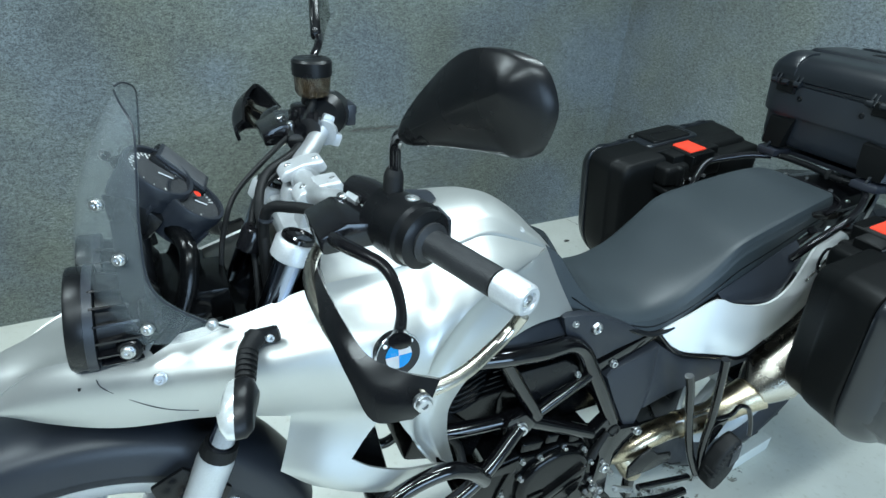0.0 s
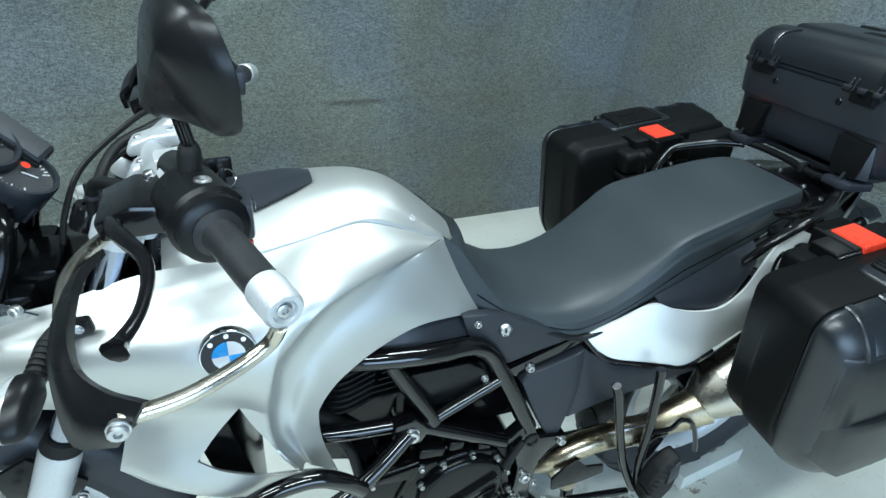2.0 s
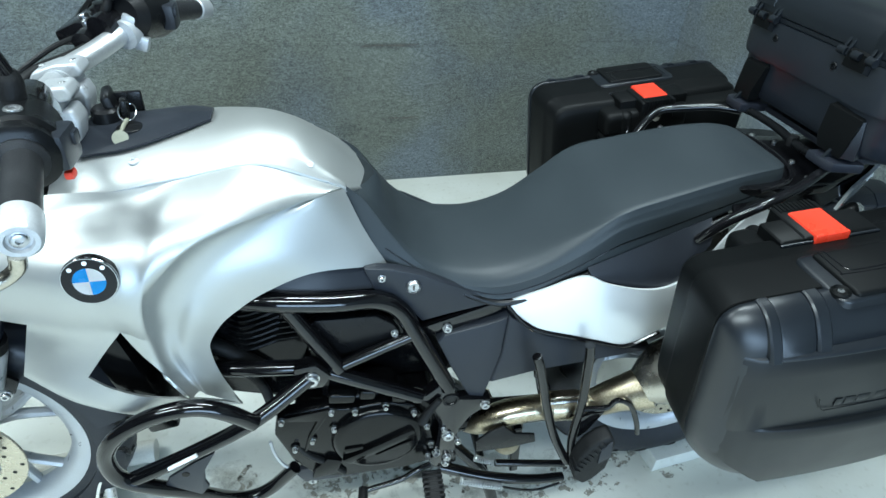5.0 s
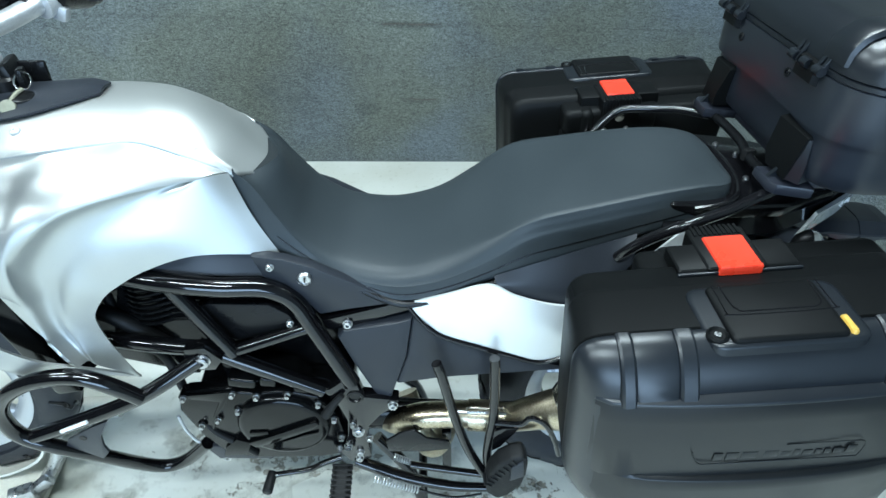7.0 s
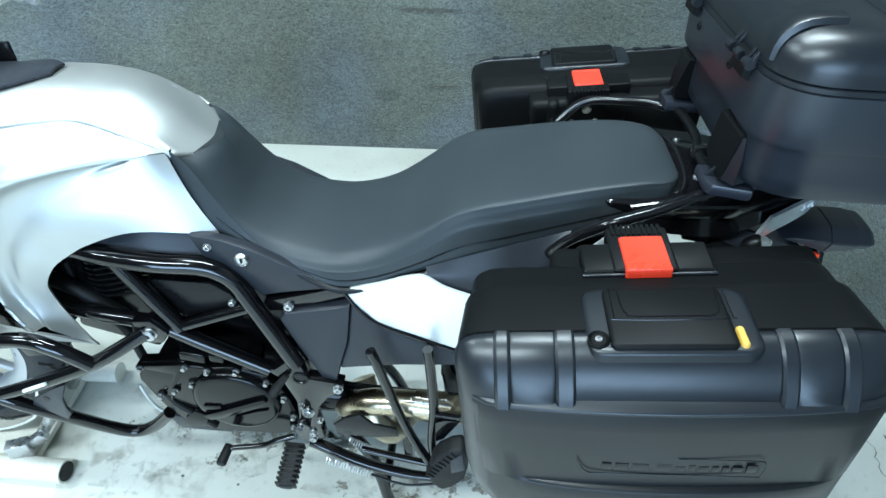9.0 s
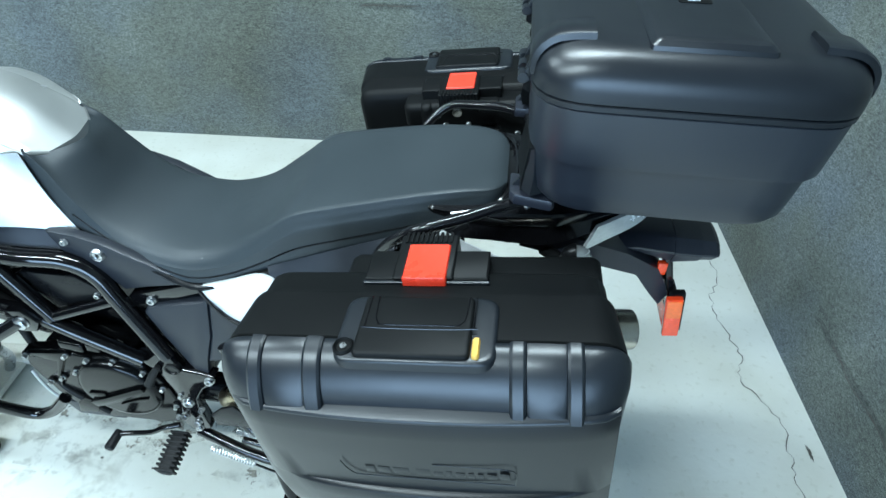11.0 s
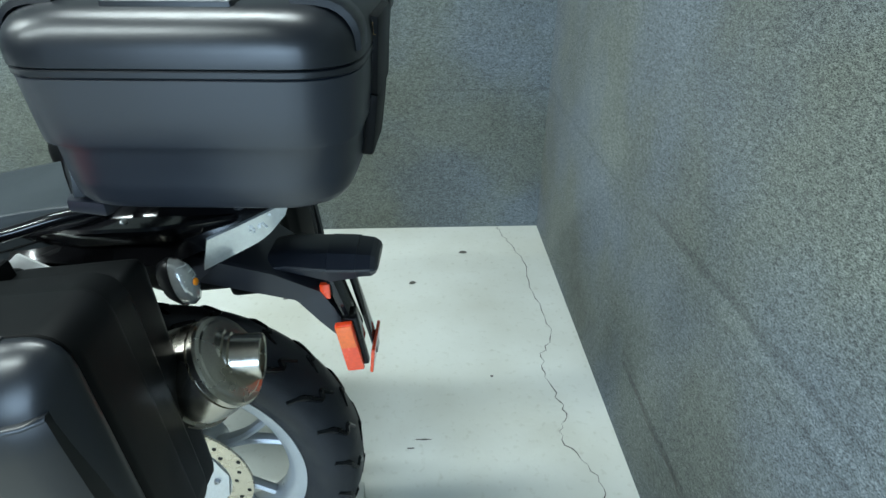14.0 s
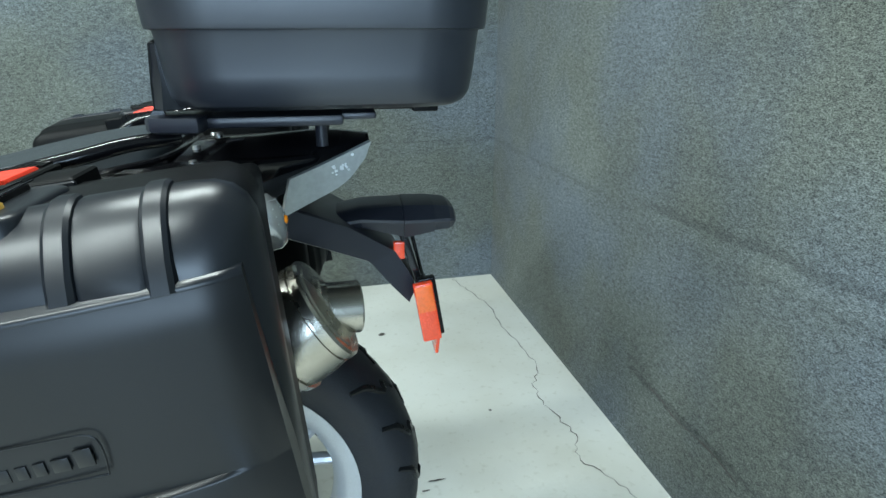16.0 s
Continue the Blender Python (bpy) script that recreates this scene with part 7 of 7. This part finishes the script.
def top_case():
    t = thing("top_case", BIKE, (1.41, 0, 1.005), "hard black plastic top case on the luggage carrier", "top case")

    def ring(z, x0, x1, hy, r):
        return [Vector((p.x, p.y, z)) for p in rounded([(x0, -hy), (x1, -hy), (x1, hy), (x0, hy)], r, 6)]

    part("tub", loft([ring(1.024, 1.29, 1.543, 0.165, 0.065), ring(1.0255, 1.268, 1.56, 0.185, 0.068), ring(1.0305, 1.2555, 1.569, 0.194, 0.074), ring(1.039, 1.25, 1.574, 0.1975, 0.074), ring(1.06, 1.247, 1.578, 0.199, 0.074), ring(1.1, 1.2435, 1.583, 0.2005, 0.074), ring(1.1032, 1.2425, 1.584, 0.2015, 0.074), ring(1.1036, 1.238, 1.589, 0.2065, 0.074), ring(1.108, 1.237, 1.59, 0.2075, 0.074), ring(1.14, 1.2345, 1.593, 0.209, 0.074), ring(1.174, 1.2325, 1.596, 0.2105, 0.074), ring(1.1755, 1.234, 1.5945, 0.209, 0.074)]), CASE_TUB, t, "black plastic case tub", 32)
    part("seam_strip", loft([ring(1.176, 1.2325, 1.596, 0.2105, 0.074), ring(1.1775, 1.231, 1.5975, 0.212, 0.074), ring(1.183, 1.231, 1.5975, 0.212, 0.074), ring(1.1845, 1.2325, 1.596, 0.2105, 0.074)]), CASE, t)
    lid = part("lid", loft([ring(1.185, 1.2325, 1.596, 0.2098, 0.074), ring(1.1865, 1.23, 1.598, 0.2125, 0.074), ring(1.2, 1.23, 1.598, 0.2125, 0.074), ring(1.21, 1.2315, 1.597, 0.211, 0.074), ring(1.2195, 1.235, 1.593, 0.2075, 0.075), ring(1.2275, 1.2405, 1.587, 0.202, 0.076), ring(1.234, 1.248, 1.58, 0.1945, 0.076), ring(1.2385, 1.2575, 1.571, 0.185, 0.076), ring(1.2412, 1.27, 1.558, 0.172, 0.074), ring(1.2425, 1.29, 1.538, 0.15, 0.074), ring(1.2435, 1.34, 1.488, 0.09, 0.06)]), CASE, t, "black plastic lid", 50)

    # raised straps over the front and back edges of the lid
    def strap(y0, y1, front):
        prof = [(1.2295, 1.196), (1.231, 1.211), (1.2345, 1.2205), (1.2402, 1.2287), (1.2478, 1.235), (1.2575, 1.2395), (1.27, 1.2421), (1.282, 1.243), (1.296, 1.2438)]
        rows = []
        for i, (x, z) in enumerate(prof):
            a, b = prof[max(i - 1, 0)], prof[min(i + 1, len(prof) - 1)]
            d = Vector((b[0] - a[0], b[1] - a[1])).normalized()
            n = Vector((-d.y, d.x))
            h = 0.0048 * min(1.0, 0.25 + i / 2.0)
            rows.append([Vector(((x + n.x * q) if front else 2.828 - (x + n.x * q), y, z + n.y * q)) for y, q in ((y0, -0.004), (y0 + 0.002, h * 0.6), (y0 + 0.006, h), (y1 - 0.006, h), (y1 - 0.002, h * 0.6), (y1, -0.004))])
        return loft(rows)

    for y0, y1 in ((-0.168, -0.118), (0.118, 0.168)):
        part("strap", strap(y0, y1, True), CASE, lid, "", 40)
        part("strap", strap(y0, y1, False), CASE, lid, "", 40)

    def field(z, i):
        return [Vector((p.x, p.y, z)) for p in rounded([(1.349 + i, -0.186 + i), (1.483 - i, -0.186 + i), (1.483 - i, 0.186 - i), (1.349 + i, 0.186 - i)], 0.006, 3)]

    part("lid_panel", loft([field(1.232, 0.0), field(1.2435, 0.002), field(1.2485, 0.007), field(1.2498, 0.011), field(1.2503, 0.02), field(1.2506, 0.05)]), CASE, lid, "", 24)
    part("nameplate", loft([[Vector((p.x, p.y, z)) for p in rounded([(1.398, -0.062), (1.437, -0.062), (1.437, 0.062), (1.398, 0.062)], 0.004, 3)] for z in (1.2485, 1.2514)]), CASE_DARK, lid)
    y = -0.056
    for w, d in ((0.009, 0.014), (0.013, 0.014), (0.015, 0.014), (0.013, 0.014), (0.008, 0.01), (0.005, 0.012), (0.008, 0.01), (0.005, 0.01), (0.005, 0.01), (0.008, 0.01)):
        part("raised_bar", block((1.4235 - d / 2, y + w / 2, 1.2518), (d, w, 0.0016), 0.0005), ALLOY_WHITE if y < -0.03 else CASE, lid)
        y += w + 0.0032
    # hinges on the front wall
    for y in (-0.104, 0.13):
        hg = part("hinge", loft([[Vector((1.224, yy, zz)) for yy, zz in ((y - 0.022, 1.158), (y + 0.022, 1.158), (y + 0.022, 1.183), (y - 0.022, 1.183))], [Vector((1.236, yy, zz)) for yy, zz in ((y - 0.026, 1.154), (y + 0.026, 1.154), (y + 0.026, 1.19), (y - 0.026, 1.19))]]), CASE_DARK, t)
        for dy in (-0.032, -0.022, 0.022, 0.032):
            part("hinge_ear", prism([(1.2205, 1.176), (1.2245, 1.171), (1.2345, 1.176), (1.2335, 1.211), (1.2285, 1.195)], y + dy - 0.0028, y + dy + 0.0028, 0.0008), CASE, hg)
        for dy in (-0.03, 0.0, 0.03):
            part("knuckle", spin([(-0.008, 0.0), (-0.008, 0.0065), (0.008, 0.0065), (0.008, 0.0)], Vector((1.2225, y + dy, 1.179)), (0, 1, 0), 12), CASE, hg)
    for y, z in ((-0.06, 1.148), (0.09, 1.148)):
        part("bolt", bolt((1.2375, y, z), (-1, 0, 0), 0.007), PLASTIC, t)
    # mounting feet: a plate against the front wall with a wedge cheek and a clamp jaw below
    for sd in (-1, 1):
        ft = part("foot", loft([[Vector((x, sd * y, z)) for x, y, z in row] for row in (((1.233, 0.1, 1.024), (1.235, 0.15, 1.024), (1.262, 0.15, 1.024), (1.262, 0.1, 1.024)), ((1.228, 0.094, 1.045), (1.236, 0.152, 1.045), (1.262, 0.152, 1.045), (1.262, 0.094, 1.045)), ((1.2345, 0.086, 1.094), (1.2405, 0.1535, 1.091), (1.262, 0.1535, 1.091), (1.262, 0.086, 1.094)), ((1.245, 0.09, 1.1), (1.248, 0.148, 1.096), (1.262, 0.148, 1.096), (1.262, 0.09, 1.1)))]), CASE_DARK, t)
        part("foot_cheek", loft([[Vector((x, sd * y, z)) for x, y, z in row] for row in (((1.236, 0.15, 1.026), (1.2485, 0.1655, 1.026), (1.268, 0.155, 1.026)), ((1.238, 0.1515, 1.055), (1.25, 0.161, 1.055), (1.268, 0.154, 1.055)), ((1.2412, 0.153, 1.089), (1.247, 0.1545, 1.09), (1.262, 0.151, 1.09)))]), CASE, ft)
        part("foot_jaw", loft([[Vector((x, sd * y, 0.999 + 0.019 * q)) for x, y in ((1.222 + i, 0.098 + i), (1.222 + i, 0.144 - i), (1.228 + i, 0.153 - i), (1.279 - i, 0.163 - i), (1.283 - i, 0.158 - i), (1.283 - i, 0.098 + i))] for q, i in ((0.0, 0.005), (0.12, 0.001), (0.25, 0.0), (0.75, 0.0), (0.92, 0.001), (1.0, 0.005))]), CARRIER, ft)
        part("foot_wedge", loft([[Vector((x, sd * y, z)) for x, z in ((1.224, 1.0165), (1.236, 1.034), (1.24, 1.0165))] for y in (0.125, 0.131)]), CASE, ft)
    # latch and handle on the back wall
    part("latch", block((1.592, 0.0, 1.165), (0.022, 0.13, 0.1), 0.006, (0, 4, 0)), CASE_DARK, t)
    part("latch_flap", block((1.586, -0.02, 1.085), (0.02, 0.1, 0.08), 0.006, (0, 8, 0)), CASE_DARK, t)
    part("yellow_tab", block((1.597, -0.06, 1.2), (0.01, 0.01, 0.02), 0.003), YELLOW, t, "small yellow tab")
    # ribs under the tub
    part("base_runner", join(block((1.44, -0.06, 1.018), (0.2, 0.03, 0.014), 0.004), block((1.44, 0.06, 1.018), (0.2, 0.03, 0.014), 0.004), block((1.525, -0.12, 1.02), (0.03, 0.02, 0.012), 0.003)), CASE_DARK, t)
    return t


top_case()


# ---- wheel chock ----
def wheel_chock():
    t = thing("wheel_chock", Matrix.Identity(4), (-0.3, 0.63, 0), "cream steel wheel chock holding the front tyre", "wheel chock")
    part("base_tube", tube([(-1.0, 0.63, 0.032), (-0.5, 0.63, 0.032), (-0.085, 0.607, 0.032)], 0.03, 18, 2), CREAM, t)
    part("base_tube", tube([(-1.0, 0.92, 0.032), (-0.5, 0.92, 0.032), (-0.085, 0.92, 0.032)], 0.03, 18, 2), CREAM, t)
    part("cross_plate", block((-0.33, 0.775, 0.022), (0.3, 0.26, 0.02), 0.004), CREAM, t)
    part("tube_bore", spin([(-0.002, 0.0), (-0.002, 0.025), (0.003, 0.025), (0.003, 0.0)], (-0.085, 0.607, 0.032), (1, -0.05, 0), 18), ENGINE, t)
    part("clamp", join(block((-0.2, 0.64, 0.075), (0.05, 0.03, 0.06), 0.004, (0, 0, 20)), block((-0.17, 0.66, 0.085), (0.06, 0.02, 0.03), 0.004, (0, -30, 20))), BOLT, t)
    part("cradle_arm", join(tube([(-0.18, 0.68, 0.06), (-0.13, 0.70, 0.14), (-0.12, 0.72, 0.2)], 0.014, 10, 4), tube([(-0.18, 0.85, 0.06), (-0.13, 0.83, 0.14), (-0.12, 0.81, 0.2)], 0.014, 10, 4)), BOLT, t)
    part("cradle", sheet([[(-0.12, 0.70, 0.24), (-0.115, 0.765, 0.22), (-0.12, 0.83, 0.24)], [(-0.18, 0.70, 0.12), (-0.18, 0.765, 0.10), (-0.18, 0.83, 0.12)], [(-0.33, 0.70, 0.055), (-0.33, 0.765, 0.04), (-0.33, 0.83, 0.055)], [(-0.5, 0.70, 0.1), (-0.5, 0.765, 0.08), (-0.5, 0.83, 0.1)]], 3, 5, 0.006), CREAM, t)


wheel_chock()


# ---- board under the rear wheel ----
def wheel_board():
    t = thing("wheel_board", Matrix.Identity(4), (1.3, 0.72, 0), "low white painted board under the rear tyre, paint flaking", "board")
    part("slab", block((1.36, 0.727, 0.0265), (0.26, 0.24, 0.053), 0.003, (0, 0, 3.5)), FLOOR, t)
    rng = random.Random(3)
    for cx, cy, rx, ry in ((1.40, 0.66, 0.05, 0.022), (1.36, 0.63, 0.03, 0.012), (1.44, 0.69, 0.02, 0.014), (1.38, 0.72, 0.03, 0.03)):
        bm = bmesh.new()
        bm.faces.new([bm.verts.new((cx + rx * q * math.cos(a), cy + ry * q * math.sin(a), 0.0545)) for a, q in [(2 * math.pi * k / 24, rng.uniform(0.6, 1.1)) for k in range(24)]])
        part("flaked_spot", bm, CHIP, t)


wheel_board()


# ---- wear on floor and walls ----
def floor_strip(name, pts, width, mat, label, jitter=0.008):
    rng = random.Random(len(pts) * 7 + int(width * 1e5))
    line = curve([(x, y, 0) for x, y in pts], 7)
    bm = bmesh.new()
    rows = []
    for i, p in enumerate(line):
        d = (line[min(i + 1, len(line) - 1)] - line[max(i - 1, 0)]).normalized()
        s = Vector((-d.y, d.x, 0))
        c = p + s * rng.uniform(-jitter, jitter)
        w = width * rng.uniform(0.25, 1.3)
        rows.append((bm.verts.new((*(c + s * w).xy, 0.0012)), bm.verts.new((*(c - s * w).xy, 0.0012))))
    for a, b in zip(rows, rows[1:]):
        bm.faces.new((a[0], a[1], b[1], b[0]))
    ob = part(name, bm, mat)
    return tagged(ob, label, "floor crack", kind="structure")


floor_strip("floor_crack", [(2.005, 2.32), (2.029, 2.202), (2.084, 1.979), (2.077, 1.798), (2.104, 1.524), (2.044, 1.371), (2.048, 1.237), (2.069, 1.116), (2.039, 1.014), (2.102, 0.888), (2.093, 0.762), (2.08, 0.65), (2.11, 0.5), (2.09, 0.3)], 0.0018, CRACK, "thin jagged crack in the painted concrete floor", 0.009)


def patch(name, cx, cy, rx, ry, mat, label, seed, z=0.0015):
    rng = random.Random(seed)
    bm = bmesh.new()
    vs = []
    n = 26
    for k in range(n):
        a = 2 * math.pi * k / n
        q = rng.uniform(0.55, 1.1)
        vs.append(bm.verts.new((cx + rx * q * math.cos(a), cy + ry * q * math.sin(a), z)))
    bm.faces.new(vs)
    bmesh.ops.triangulate(bm, faces=bm.faces)
    return tagged(part(name, bm, mat), label, "paint chip", kind="structure")


def stained(name, base, scale, low, high, most):
    """Thin dirt that lets the paint below show through."""
    m = material(name, base, 0.8, 0.0, 0.3, 25, 0.1, 200)
    nt = m.node_tree
    tc = nt.nodes.new("ShaderNodeTexCoord")
    n = nt.nodes.new("ShaderNodeTexNoise")
    n.inputs["Scale"].default_value, n.inputs["Detail"].default_value, n.inputs["Roughness"].default_value = scale, 9, 0.68
    nt.links.new(tc.outputs["Object"], n.inputs["Vector"])
    mr = nt.nodes.new("ShaderNodeMapRange")
    mr.inputs["From Min"].default_value, mr.inputs["From Max"].default_value, mr.inputs["To Max"].default_value = low, high, most
    nt.links.new(n.outputs["Fac"], mr.inputs[0])
    nt.links.new(mr.outputs[0], nt.nodes["Principled BSDF"].inputs["Alpha"])
    return m


DIRT = stained("floor_dirt", (0.30, 0.275, 0.21), 7, 0.5, 0.72, 0.42)
OIL = stained("floor_grime", (0.12, 0.11, 0.09), 16, 0.52, 0.72, 0.4)
rng0 = random.Random(5)
for cx, cy, rx, ry, mat in ((0.2, 0.7, 0.34, 0.2, DIRT), (0.0, 0.72, 0.26, 0.18, DIRT), (0.78, 0.66, 0.3, 0.14, DIRT), (0.45, 0.72, 0.2, 0.1, OIL), (0.1, 0.62, 0.14, 0.07, OIL), (0.75, 0.62, 0.16, 0.06, OIL), (1.5, 0.72, 0.1, 0.06, DIRT)):
    patch("floor_stain", cx, cy, rx, ry, mat, "brown grime on the painted floor", rng0.randint(0, 999), 0.0008 if mat is DIRT else 0.0011)
for cx, cy, rx, ry in ((0.42, 0.735, 0.17, 0.05), (0.58, 0.72, 0.09, 0.035), (0.15, 0.79, 0.03, 0.07), (0.79, 0.6, 0.05, 0.03), (0.9, 0.607, 0.06, 0.04), (0.99, 0.63, 0.08, 0.05), (1.07, 0.6, 0.06, 0.05), (0.83, 0.55, 0.03, 0.02), (0.62, 0.6, 0.025, 0.035), (1.17, 0.68, 0.08, 0.05), (1.3, 0.62, 0.09, 0.05), (0.02, 0.76, 0.03, 0.04), (0.3, 0.66, 0.06, 0.03), (1.42, 0.72, 0.06, 0.08), (0.7, 0.68, 0.07, 0.03)):
    patch("paint_chip", cx, cy, rx, ry, CHIP, "bare concrete where the floor paint has chipped", rng0.randint(0, 999))
for cx, cy, rx, ry in ((1.821, 2.084, 0.02, 0.012), (1.598, 1.847, 0.016, 0.012), (1.634, 1.03, 0.03, 0.003), (1.60, 1.0, 0.012, 0.003), (1.863, 1.285, 0.006, 0.005), (0.971, 1.851, 0.02, 0.01), (0.72, 1.9, 0.02, 0.01), (0.8, 1.85, 0.015, 0.008), (1.0, 0.66, 0.008, 0.006), (0.7, 0.65, 0.006, 0.005), (0.2, 0.62, 0.005, 0.004), (0.35, 0.6, 0.004, 0.004), (1.1, 1.75, 0.012, 0.006), (2.15, 0.78, 0.006, 0.03)):
    patch("floor_mark", cx, cy, rx, ry, CRACK, "small dark scuff on the painted floor", rng0.randint(0, 999), 0.0022)


def wall_slit(pts, wall, width=0.004):
    bm = bmesh.new()
    rng = random.Random(int(pts[0][0] * 1000))
    line = curve([(a, b, 0) for a, b in pts], 6)
    rows = []
    for i, p in enumerate(line):
        w = width * rng.uniform(0.2, 1.0) * (0.15 if i in (0, len(line) - 1) else 1)
        q = []
        for s in (-1, 1):
            q.append(bm.verts.new((p.x, 2.3255, p.y + s * w) if wall == "back" else (2.1955, p.x, p.y + s * w)))
        rows.append(q)
    for a, b in zip(rows, rows[1:]):
        bm.faces.new((a[0], a[1], b[1], b[0]))
    tagged(part("carpet_cut", bm, CRACK), "dark cut in the grey wall carpet", "carpet cut", kind="structure")


wall_slit([(0.664, 0.656), (0.74, 0.66), (0.80, 0.658), (0.912, 0.662)], "back", 0.0035)
wall_slit([(0.774, 0.33), (0.85, 0.325), (0.926, 0.33)], "back", 0.003)
wall_slit([(0.774, 0.33), (0.778, 0.29)], "back", 0.002)
wall_slit([(0.98, 0.232), (0.92, 0.228), (0.86, 0.216), (0.74, 0.224), (0.64, 0.21)], "end", 0.0032)
